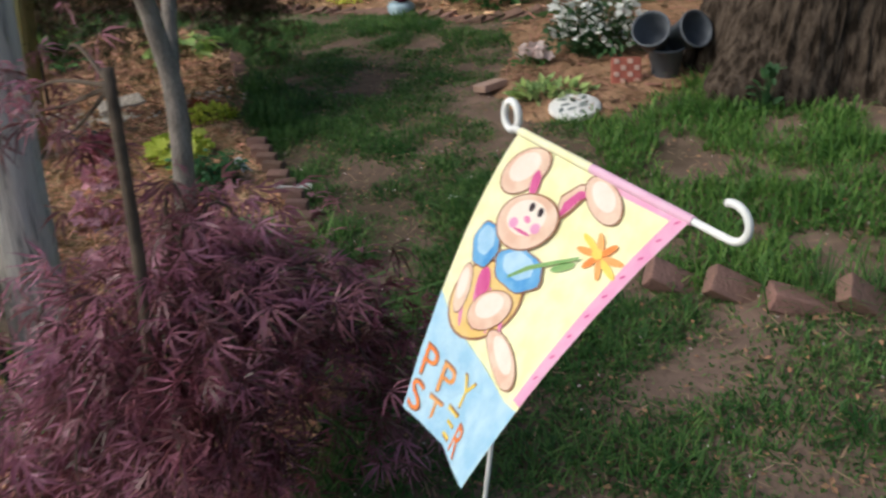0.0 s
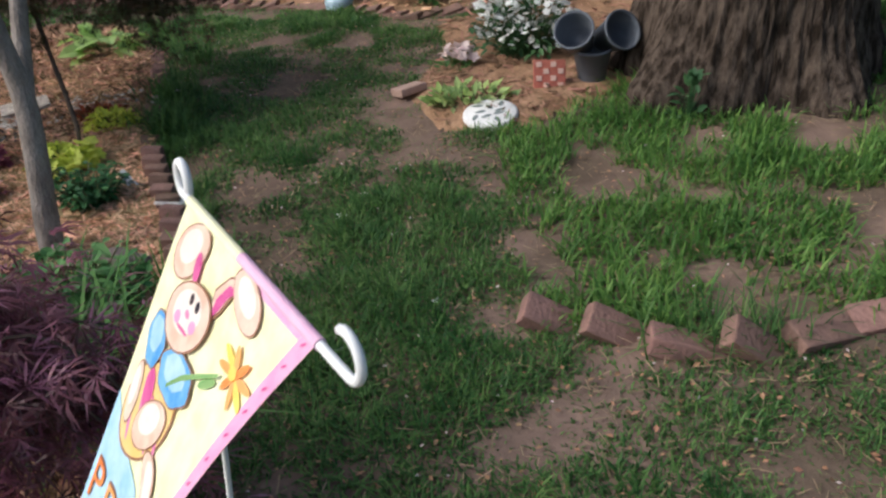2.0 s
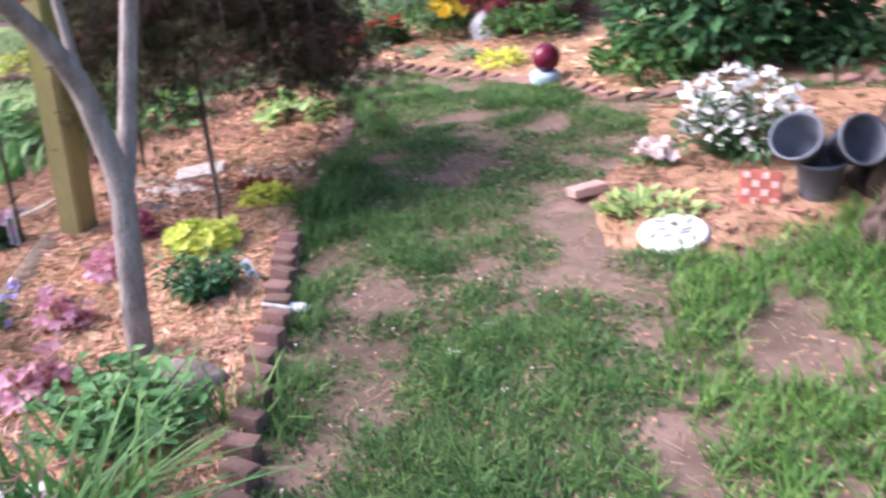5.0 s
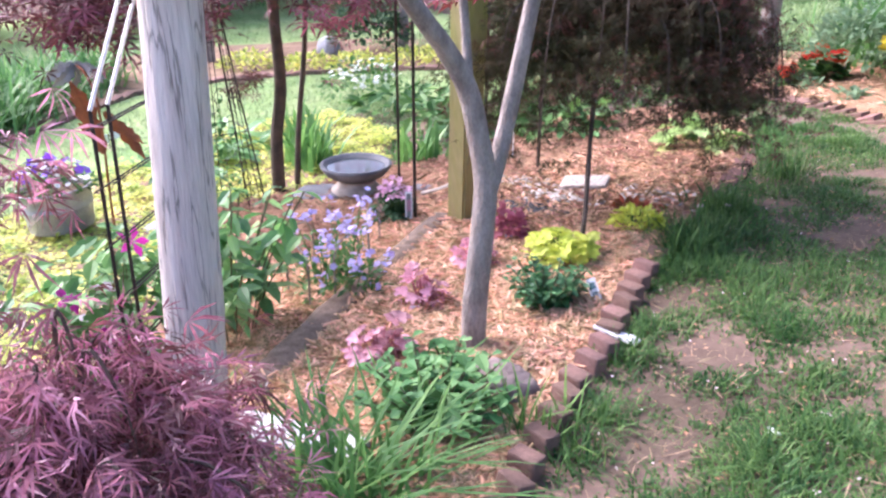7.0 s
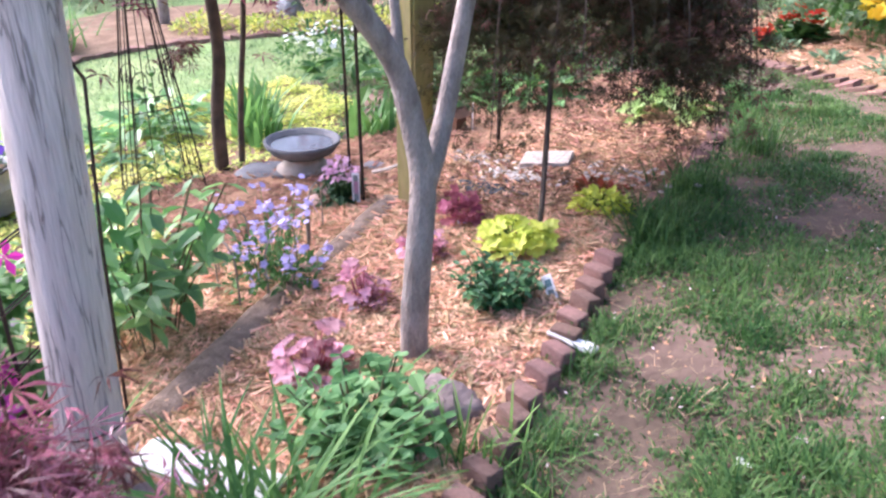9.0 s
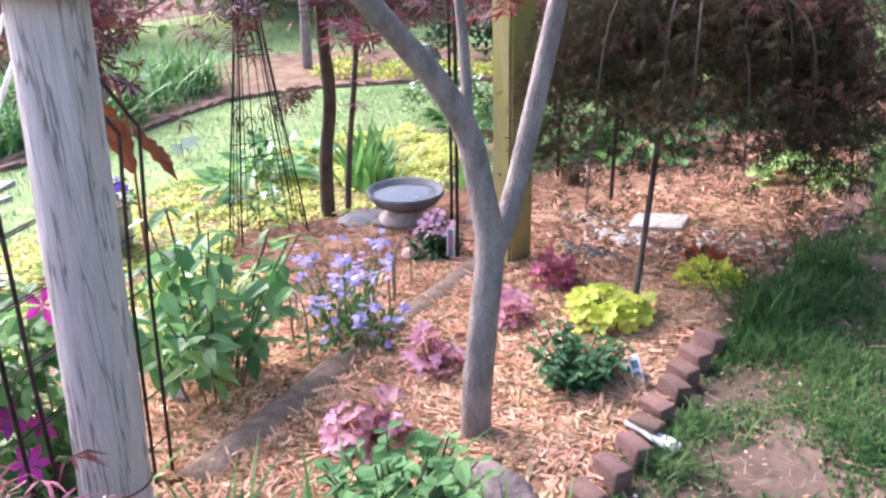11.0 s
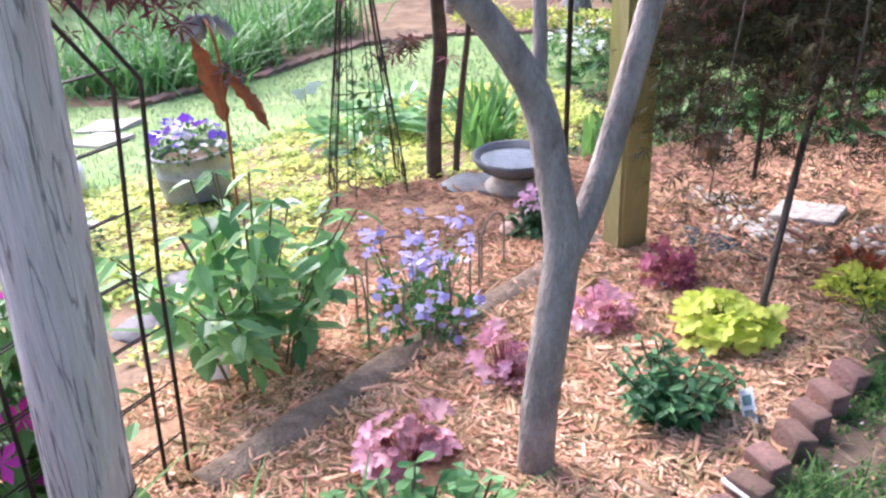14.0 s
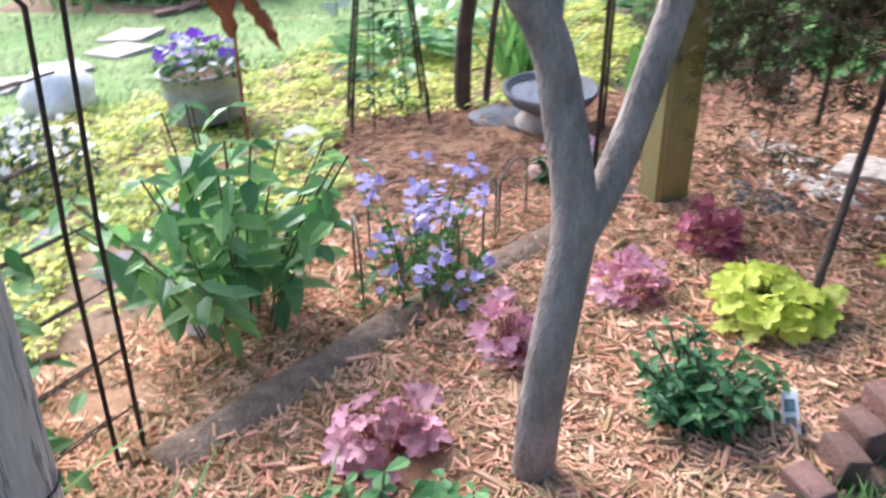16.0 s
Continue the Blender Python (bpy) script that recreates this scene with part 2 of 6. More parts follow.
def tube(points, radii, sides=8, cap=True):
    """A tapered, bent round bar through points, as vertices and faces."""
    pts = [Vector(p) for p in points]
    if not isinstance(radii, (list, tuple)):
        radii = [radii] * len(pts)
    vs, fs = [], []
    side = None
    for i, p in enumerate(pts):
        d = (pts[min(i + 1, len(pts) - 1)] - pts[max(i - 1, 0)]).normalized()
        if side is None:
            side = d.orthogonal().normalized()
        side = (side - d * side.dot(d)).normalized()
        up = d.cross(side)
        for k in range(sides):
            a = 2 * math.pi * k / sides
            vs.append(p + (side * math.cos(a) + up * math.sin(a)) * radii[i])
    for i in range(len(pts) - 1):
        for k in range(sides):
            j = (k + 1) % sides
            fs.append((i * sides + k, i * sides + j, (i + 1) * sides + j, (i + 1) * sides + k))
    if cap:
        fs.append(tuple(range(sides))[::-1])
        fs.append(tuple(range((len(pts) - 1) * sides, len(pts) * sides)))
    return vs, fs


def lathe(profile, sides=32):
    """A turned body from (radius, height) pairs."""
    vs, fs = [], []
    for r, z in profile:
        for k in range(sides):
            a = 2 * math.pi * k / sides
            vs.append((r * math.cos(a), r * math.sin(a), z))
    for i in range(len(profile) - 1):
        for k in range(sides):
            j = (k + 1) % sides
            fs.append((i * sides + k, i * sides + j, (i + 1) * sides + j, (i + 1) * sides + k))
    return vs, fs


def joined(*meshes):
    vs, fs = [], []
    for v, f in meshes:
        o = len(vs)
        vs += [Vector(p) for p in v]
        fs += [tuple(i + o for i in q) for q in f]
    return vs, fs


def block(sx, sy, sz, m=None, bevel=0.006):
    bm = bmesh.new()
    bmesh.ops.create_cube(bm, size=1, matrix=(m or Matrix()) @ Matrix.Diagonal((sx, sy, sz, 1)))
    if bevel:
        bmesh.ops.bevel(bm, geom=list(bm.edges), offset=bevel, segments=2, profile=0.6, affect="EDGES")
    return bm


# ---- leaf shapes: flat outlines, the leaf runs along +x from its stalk ----
OVATE = ([(0, 0, 0), (0.3, 0.26, 0.05), (0.3, 0, -0.02), (0.3, -0.26, 0.05), (0.7, 0.2, 0.02), (0.7, 0, -0.05), (0.7, -0.2, 0.02), (1, 0, -0.1)],
         [(0, 2, 1), (0, 3, 2), (1, 2, 5, 4), (2, 3, 6, 5), (4, 5, 7), (5, 6, 7)])
BROAD = ([(p[0], p[1] * 1.35, p[2] - 0.25 * p[0] * p[0]) for p in OVATE[0]], OVATE[1])
SIMPLE = ([(0, 0, 0), (0.5, 0.28, 0.04), (1, 0, -0.08), (0.5, -0.28, 0.04)], [(0, 3, 2, 1)])


def palm(lobes, spread, width):
    vs, fs = [(0, 0, 0)], []
    for k in range(lobes):
        a = radians(-spread + 2 * spread * k / (lobes - 1))
        r = 1 - 0.42 * abs(a) / radians(spread)
        c, s = math.cos(a), math.sin(a)
        o = len(vs)
        vs += [(r * 0.5 * c - width * s, r * 0.5 * s + width * c, 0.02), (r * 0.5 * c + width * s, r * 0.5 * s - width * c, 0.02), (r * c, r * s, -0.12 * r)]
        fs.append((0, o + 1, o + 2, o))
    return vs, fs




def feather(lobes=6, spread=62, width=0.026, droop=0.22, seed=3):
    """A laceleaf: long threads of uneven length that fan out from the stalk, bent at the middle."""
    rnd = random.Random(seed)
    vs, fs = [(0, 0, 0)], []
    for k in range(lobes):
        a = radians(-spread + 2 * spread * k / (lobes - 1) + rnd.uniform(-9, 9))
        r = (1 - 0.35 * abs(a) / radians(spread)) * rnd.uniform(0.72, 1.08)
        c, s = math.cos(a), math.sin(a)
        o = len(vs)
        lift = rnd.uniform(0.0, 0.10)
        vs += [(r * 0.45 * c - width * s, r * 0.45 * s + width * c, lift), (r * 0.45 * c + width * s, r * 0.45 * s - width * c, lift + 0.03), (r * c, r * s, lift - droop * r * rnd.uniform(0.2, 1.2))]
        fs.append((0, o + 1, o + 2, o))
    return vs, fs


LACE = feather()
PALM = palm(7, 120, 0.06)


def disc(n, ruffle, notch=0.15):
    vs = [(0.42, 0, -0.04)]
    for k in range(n):
        a = 2 * math.pi * k / n + math.pi
        r = 0.55 * (1 + (notch if k % 2 else -notch))
        if k == 0:
            r = 0.3
        vs.append((0.45 + r * math.cos(a), r * math.sin(a), ruffle * (1 if k % 2 else -1)))
    return vs, [(0, 1 + k, 1 + (k + 1) % n) for k in range(n)]




def ruffled(lobes=7, notch=0.16, cup=0.10, ruffle=0.04):
    """A round leaf with soft lobes, a dished middle and a wavy rim."""
    n = lobes * 4
    vs, fs = [(0.38, 0, -0.03)], []
    for q, rim in ((0.5, 0), (1.0, 1)):
        for k in range(n):
            a = 2 * math.pi * k / n + math.pi
            r = 0.52 * q * (1 - notch * rim * (0.5 - 0.5 * math.cos(lobes * a + math.pi * lobes)) ** 2)
            r *= 0.55 + 0.45 * min(1.0, min(k, n - k) / 2.5)
            vs.append((0.42 + r * math.cos(a), r * math.sin(a), cup * q * q * (1 - 1.3 * (0.42 + r * math.cos(a))) + ruffle * rim * math.cos(lobes * a)))
    fs += [(0, 1 + k, 1 + (k + 1) % n) for k in range(n)]
    fs += [(1 + k, 1 + n + k, 1 + n + (k + 1) % n, 1 + (k + 1) % n) for k in range(n)]
    return vs, fs


LOBED = ruffled()
RUFFLED = ruffled(5, 0.34, 0.16, 0.07)
OBOVATE = ([(0, 0, 0), (0.35, 0.2, 0.05), (0.35, 0, 0), (0.35, -0.2, 0.05), (0.72, 0.31, 0.06), (0.75, 0, 0), (0.72, -0.31, 0.06), (0.93, 0.17, 0.02), (0.93, -0.17, 0.02), (1, 0, -0.03)],
           [(0, 2, 1), (0, 3, 2), (1, 2, 5, 4), (2, 3, 6, 5), (4, 5, 9, 7), (5, 6, 8, 9)])
ROUND = disc(8, 0.0, 0.0)


def petals(n, width=0.3):
    vs, fs = [(0, 0, 0)], []
    for k in range(n):
        a = 2 * math.pi * k / n
        c, s = math.cos(a), math.sin(a)
        o = len(vs)
        vs += [(0.55 * c - width * s, 0.55 * s + width * c, 0.08), (0.55 * c + width * s, 0.55 * s - width * c, 0.08), (c, s, 0.02)]
        fs.append((0, o + 1, o + 2, o))
    return vs, fs


FIVE = petals(5)


def scatter(shape, places, aims, sizes, rolls=None, rng=None):
    """Many copies of a leaf shape in one mesh: each at a place, along its aim, at its size, rolled about the aim."""
    rng = rng or np.random.default_rng(1)
    sv, sf = np.array(shape[0], float), shape[1]
    P, D = np.array(places, float), np.array(aims, float)
    n = len(P)
    D /= np.linalg.norm(D, axis=1)[:, None] + 1e-9
    up = np.tile([0.0, 0.0, 1.0], (n, 1)) + rng.normal(0, 0.25 if rolls is None else rolls, (n, 3))
    Y = np.cross(up, D)
    Y /= np.linalg.norm(Y, axis=1)[:, None] + 1e-9
    Z = np.cross(D, Y)
    S = np.broadcast_to(np.array(sizes, float), (n,))
    V = P[:, None] + S[:, None, None] * (sv[None, :, 0, None] * D[:, None] + sv[None, :, 1, None] * Y[:, None] + sv[None, :, 2, None] * Z[:, None])
    k = len(sv)
    faces = [tuple(i + o for i in q) for o in range(0, n * k, k) for q in sf]
    return V.reshape(-1, 3).tolist(), faces


def blades(places, heights, widths, lean, rng, bend=0.5):
    """Grass blades: tapered strips of two bays and a tip."""
    P = np.array(places, float)
    n = len(P)
    a = rng.uniform(0, 2 * math.pi, n)
    D = np.stack([np.cos(a), np.sin(a), np.zeros(n)], 1)
    W = np.stack([-np.sin(a), np.cos(a), np.zeros(n)], 1)
    H, B = np.broadcast_to(heights, (n,)), np.broadcast_to(widths, (n,))
    L = np.abs(rng.normal(lean, lean * 0.5, n))
    rows = []
    for u, w in ((0.0, 1.0), (0.5, 0.85), (0.85, 0.5)):
        c = P + D * (L * H * (u * 0.5 + bend * u * u))[:, None]
        c = c + np.array([0, 0, 1.0]) * (H * (u - 0.35 * L * u * u))[:, None]
        rows += [c - W * (B * w / 2)[:, None], c + W * (B * w / 2)[:, None]]
    tip = P + D * (L * H * (0.5 + bend))[:, None] + np.array([0, 0, 1.0]) * (H * (1 - 0.35 * L))[:, None]
    V = np.stack(rows + [tip], 1)
    faces = []
    for o in range(0, n * 7, 7):
        faces += [(o, o + 1, o + 3, o + 2), (o + 2, o + 3, o + 5, o + 4), (o + 4, o + 5, o + 6)]
    return V.reshape(-1, 3).tolist(), faces


def inside(poly, x, y):
    """Which of the points (arrays) lie in the polygon."""
    r = np.zeros(len(x), bool)
    for (x0, y0), (x1, y1) in zip(poly, poly[1:] + poly[:1]):
        if y0 != y1:
            r ^= ((y0 > y) != (y1 > y)) & (x < (x1 - x0) * (y - y0) / (y1 - y0) + x0)
    return r


def near_line(line, x, y):
    """Distance of points (arrays) from a bent line."""
    best = np.full(len(x), 1e9)
    for (x0, y0), (x1, y1) in zip(line, line[1:]):
        dx, dy = x1 - x0, y1 - y0
        s = np.clip(((x - x0) * dx + (y - y0) * dy) / (dx * dx + dy * dy), 0, 1)
        best = np.minimum(best, np.hypot(x - x0 - s * dx, y - y0 - s * dy))
    return best


gzv = np.vectorize(gz)

# ---- plan ----
EDGE_WEST = [(-0.12, 2.30), (-0.28, 2.66), (-0.41, 2.96), (-0.51, 3.20), (-0.60, 3.45), (-0.72, 3.70), (-0.87, 4.04), (-1.04, 4.50), (-1.19, 5.12), (-1.39, 5.77), (-1.82, 6.53)]
BED_WEST = EDGE_WEST + [(-2.5, 6.9), (-3.3, 6.4), (-3.1, 5.3), (-3.3, 4.6), (-3.45, 3.9), (-3.6, 3.3), (-2.75, 3.2), (-2.25, 2.8), (-1.95, 2.3), (-1.6, 1.7), (-1.2, 1.2), (-0.5, 1.3)]
EDGE_EAST = [(0.80, 2.52), (0.90, 2.48), (1.02, 2.42), (1.14, 2.35), (1.27, 2.31), (1.45, 2.35), (1.7, 2.42), (2.1, 2.52)]
BED_EAST = [(0.27, 4.59), (0.44, 4.05), (0.80, 4.0), (1.25, 4.35), (2.2, 5.0), (1.8, 5.9), (0.9, 6.0), (0.36, 5.75), (0.45, 5.2)]
EDGE_FAR = [(-3.6, 8.0), (-2.9, 7.75), (-2.17, 7.38), (-1.89, 7.33), (-1.03, 6.81), (-0.52, 6.56), (-0.1, 6.28), (0.18, 6.02), (0.9, 6.1), (1.8, 6.15), (3.0, 5.8)]
BED_FAR = EDGE_FAR + [(3.0, 8.5), (0.5, 9.0), (-1.5, 9.2), (-3.8, 9.6)]
JENNY_BED = [(-2.0, 1.2), (-1.95, 2.3), (-2.25, 2.8), (-2.75, 3.2), (-3.6, 3.3), (-3.45, 3.9), (-3.3, 4.6), (-4.2, 5.4), (-5.3, 5.7), (-5.75, 4.7), (-5.2, 3.6), (-4.8, 2.9), (-4.5, 1.9), (-4.0, 0.6)]

# ---- ground ----


def ground_sheet():
    xs = sorted(set([-600, -250, -120, -60, -35, -25, -18] + [round(-14 + 0.25 * i, 2) for i in range(97)] + [12, 16, 25, 40, 80, 200, 600]))
    ys = sorted(set([-600, -250, -100, -40, -20, -10, -6] + [round(-4 + 0.25 * i, 2) for i in range(73)] + [16, 20, 30, 50, 100, 250, 600]))
    vs = [(x, y, gz(x, y) + (0.012 * noise.noise((x * 1.3, y * 1.3, 0)) - 0.008 if abs(x) < 14 else 0)) for y in ys for x in xs]
    w = len(xs)
    fs = [(j * w + i, j * w + i + 1, (j + 1) * w + i + 1, (j + 1) * w + i) for j in range(len(ys) - 1) for i in range(w - 1)]
    return vs, fs


# far lawn sheets: lighter green that carries the sunlight in its base colour
LAWNGREEN = mat("sunlight_tinted_lawn", (0.17, 0.27, 0.09), (0.27, 0.33, 0.14), 1.4, 0.95, 0.5, 60, fine=0.4, spec=0.1)
LAWN = mat("lawn_soil", (0.115, 0.084, 0.06), (0.24, 0.162, 0.128), 1.7, 0.95, 0.6, 50, fine=0.4, spec=0.1)
tagged(smooth(part("ground", ground_sheet(), LAWN)), "sloping lawn ground of bare soil and thin grass", "ground", kind="structure")


def bed_sheet(name, poly, label, material, rise=0.03, step=0.06):
    """A gently mounded sheet of mulch over the ground."""
    x0, x1 = min(p[0] for p in poly), max(p[0] for p in poly)
    y0, y1 = min(p[1] for p in poly), max(p[1] for p in poly)
    nx, ny = int((x1 - x0) / step) + 2, int((y1 - y0) / step) + 2
    X, Y = np.meshgrid(x0 + np.arange(nx) * step, y0 + np.arange(ny) * step)
    X, Y = X.ravel(), Y.ravel()
    ok = inside(poly, X, Y)
    d = near_line(poly + poly[:1], X, Y)
    h = np.where(ok, np.minimum(d / 0.12, 1) * rise + 0.004, np.maximum(-0.03, -d * 0.4))
    idx = np.where(ok | (d < step * 1.1), 1, 0)
    vs = [(x, y, gz(x, y) + q + 0.014 * noise.noise((x * 4, y * 4, 3)) * (q > 0.01)) for x, y, q in zip(X, Y, h)]
    fs = []
    for j in range(ny - 1):
        for i in range(nx - 1):
            q = (j * nx + i, j * nx + i + 1, (j + 1) * nx + i + 1, (j + 1) * nx + i)
            if all(idx[k] for k in q):
                fs.append(q)
    return tagged(smooth(part(name, (vs, fs), material)), label, "mulch bed", kind="structure")


bed_sheet("ground_bed_west", BED_WEST, "garden bed covered with orange bark mulch", MULCH)
bed_sheet("ground_bed_east", BED_EAST, "mulched bed at the foot of the big tree", MULCH)
bed_sheet("ground_lawn_west", [(-4.4, 0.2), (-4.5, 2.0), (-4.8, 3.0), (-5.2, 3.7), (-5.7, 4.7), (-5.2, 5.8), (-4.2, 6.6), (-4.4, 8.0), (-4.2, 9.6), (-14, 13), (-17, 8), (-16, -1)], "green lawn beyond the ground cover, sunlight put into its colour", LAWNGREEN, 0.006, 0.3)
bed_sheet("ground_lawn_north", [(-12, 12.6), (-3.9, 9.7), (-1.5, 9.3), (0.5, 9.1), (3.0, 8.6), (9, 8.6), (8, 20), (-12, 22)], "green lawn behind the far bed, sunlight put into its colour", LAWNGREEN, 0.006, 0.4)
bed_sheet("ground_bed_far", BED_FAR, "far flower bed covered with orange mulch", MULCH)
# ---- edging ----


def along(line, step):
    """Points and headings at even steps along a bent line."""
    out, left = [], 0.0
    for (x0, y0), (x1, y1) in zip(line, line[1:]):
        d = math.hypot(x1 - x0, y1 - y0)
        s = left
        while s < d:
            out.append((x0 + (x1 - x0) * s / d, y0 + (y1 - y0) * s / d, math.degrees(math.atan2(y1 - y0, x1 - x0))))
            s += step
        left = s - d
    return out


def brick_row(name, spots, label, lean, dip, seed, spin=0.0, pitch=0.0, loose=9):
    """A row of loose bricks set on end or on their sides into the soil; each brick is a part."""
    x, y, _ = spots[0]
    row = thing(name, x, y, label, "brick edging")
    rnd = random.Random(seed)
    base = None
    for bx, by, a in spots:
        m = pose(bx - x, by - y, gz(bx, by) - gz(x, y) + dip, lean + rnd.uniform(-loose, loose), pitch + rnd.uniform(-loose, loose), a + spin + rnd.uniform(-loose, loose))
        if base is None:
            base = part("brick", block(0.20, 0.092, 0.06, None, 0.008), BRICK, row)
            base.matrix_basis = m
        else:
            b = base.copy()
            scene.collection.objects.link(b)
            b.parent, b.matrix_basis = row, m
    return row


brick_row("brick_edging", along(EDGE_WEST[:7], 0.118), "row of old red bricks edging the mulch bed", 6, -0.035, 3, -32, -87)
brick_row("brick_edging", along(EDGE_WEST[6:], 0.16), "sunken weathered bricks edging the mulch bed", 10, -0.02, 4, 0, -10)
brick_row("brick_edging", along(EDGE_EAST, 0.185), "tilted bricks holding the grassy bank", 22, 0.004, 5, 4, 14, 24)
brick_row("brick_edging", along(EDGE_FAR, 0.13), "low sawtooth brick edging of the far bed", 8, -0.012, 6, 10, -14)


def edging_board():
    line = [(-1.28, 2.42), (-1.48, 2.80), (-1.66, 3.12), (-1.86, 3.54), (-2.14, 4.12)]
    x, y = line[0]
    e = thing("landscape_timber", x, y, "half buried weathered landscape timber between mulch areas", "garden edging")
    pts, rad = [], []
    for px_, py_, a in along(line, 0.06):
        pts.append((px_ - x + 0.008 * noise.noise((px_ * 9, py_ * 9, 1)), py_ - y, gz(px_, py_) - gz(x, y) + 0.038))
        rad.append(0.064 + 0.010 * noise.noise((px_ * 6, py_ * 6, 5)))
    cut = len(pts) * 5 // 9
    for lo, hi in ((0, cut), (cut, len(pts))):
        v, f = tube(pts[lo:hi], rad[lo:hi], 10)
        v = [Vector((p.x, p.y, pts[lo + i // 10][2] + (p.z - pts[lo + i // 10][2]) * 0.3)) for i, p in enumerate(v)]
        smooth(part("timber", (v, f), TIMBER, e))


edging_board()

# ---- posts and young tree ----


def post_tube(points, radii, sides, wob, seed, rings=18):
    """A round timber with checks and flats: a resampled tube with noise on its radius."""
    P = [Vector(p) for p in points]
    pts, rad = [], []
    for i in range(rings + 1):
        s = i / rings * (len(P) - 1)
        k = min(int(s), len(P) - 2)
        pts.append(P[k].lerp(P[k + 1], s - k))
        rad.append(radii[k] + (radii[k + 1] - radii[k]) * (s - k))
    v, f = tube(pts, rad, sides)
    out = []
    for i, p in enumerate(v):
        c = pts[min(i // sides, rings)]
        d = p - c
        a = i % sides
        out.append(c + d * (1 + wob * noise.noise((a * 1.9, seed, pts[min(i // sides, rings)].z * 1.3)) + wob * 0.5 * noise.noise((a * 0.7, seed + 9, i // sides * 0.35))))
    return out, f


def feeder_post():
    x, y = -1.075, 2.17
    e = thing("bird_house_post", x, y, "round weathered grey timber post with a red and white bird house", "post")
    z = gz(x, y)
    smooth(part("post", post_tube([(0, 0, -0.1), (0.02, 0.03, 0.5), (0.045, 0.065, 1.15 - z)], [0.082, 0.078, 0.074], 40, 0.05, 2, 30), POST, e))
    zt = 1.145 - z
    m = pose(0.05, 0.075, zt, 0, 0, 28)
    part("floor_board", block(0.25, 0.25, 0.05, m @ pose(0, 0, 0.02), 0.006), WHITEPAINT, e, "white painted board")
    part("base_trim", block(0.31, 0.31, 0.03, m @ pose(0, 0, 0.062), 0.006), WHITEPAINT, e, "white painted trim")
    part("house_wall", block(0.22, 0.22, 0.26, m @ pose(0, 0, 0.21), 0.006), REDPAINT, e, "dark red painted wall")
    for s in (-1, 1):
        part("roof_panel", block(0.22, 0.32, 0.02, m @ pose(s * 0.08, 0, 0.385, 0, s * 38, 0), 0.004), WHITEPAINT, e)
    part("gable", block(0.14, 0.20, 0.14, m @ pose(0, 0, 0.345, 0, 45, 0), 0.004), REDPAINT, e, "dark red painted gable")
    part("tie_wire", tube([(0.02 + 0.081 * math.cos(a), 0.02 + 0.081 * math.sin(a), 0.26 + 0.012 * math.cos(a)) for a in np.linspace(0, 2 * math.pi, 25)], 0.0025, 6), IRON, e)


REDPAINT = mat("red_paint", (0.30, 0.03, 0.04), (0.22, 0.025, 0.03), 8, 0.6)
feeder_post()


def curve_points(pts, n=14):
    """A smooth line through points (Catmull-Rom)."""
    P = [Vector(p) for p in pts]
    P = [P[0] * 2 - P[1]] + P + [P[-1] * 2 - P[-2]]
    out = []
    for i in range(1, len(P) - 2):
        for k in range(n):
            u = k / n
            a, b, c, d = P[i - 1:i + 3]
            out.append(0.5 * ((2 * b) + (c - a) * u + (2 * a - 5 * b + 4 * c - d) * u * u + (3 * b - a - 3 * c + d) * u ** 3))
    return out + [P[-2]]


def limb(pts, r0, r1, sides=14, wob=0.06, seed=1, n=8):
    P = curve_points(pts, n)
    k = len(P) - 1
    rad = [r0 + (r1 - r0) * i / k for i in range(k + 1)]
    v, f = tube(P, rad, sides)
    out = []
    for i, p in enumerate(v):
        c = P[min(i // sides, k)]
        out.append(c + (p - c) * (1 + wob * noise.noise((p.x * 14, p.y * 14, p.z * 7 + seed)) + wob * 0.8 * noise.noise((i // sides * 0.31, seed, i % sides * 0.4))))
    return out, f


def leaf_spray(centres, spread, n, size, shape, rng, droop=0.5, flat=0.5, out_from=None, rolls=None):
    """Leaves round each centre, hanging outwards."""
    C = np.repeat(np.array(centres, float), n, 0)
    P = C + rng.normal(0, 1, C.shape) * np.array([spread, spread, spread * flat])
    a = rng.uniform(0, 2 * math.pi, len(P))
    D = np.stack([np.cos(a), np.sin(a), rng.uniform(-1.2, 0.3, len(P)) * droop], 1)
    if out_from is not None:
        o = P - np.array(out_from)
        o[:, 2] = -np.abs(o[:, 2]) * 0.3
        D += o / (np.linalg.norm(o, axis=1)[:, None] + 1e-6) * 0.9
    return scatter(shape, P, D, rng.uniform(0.6, 1.2, len(P)) * size, rolls, rng)


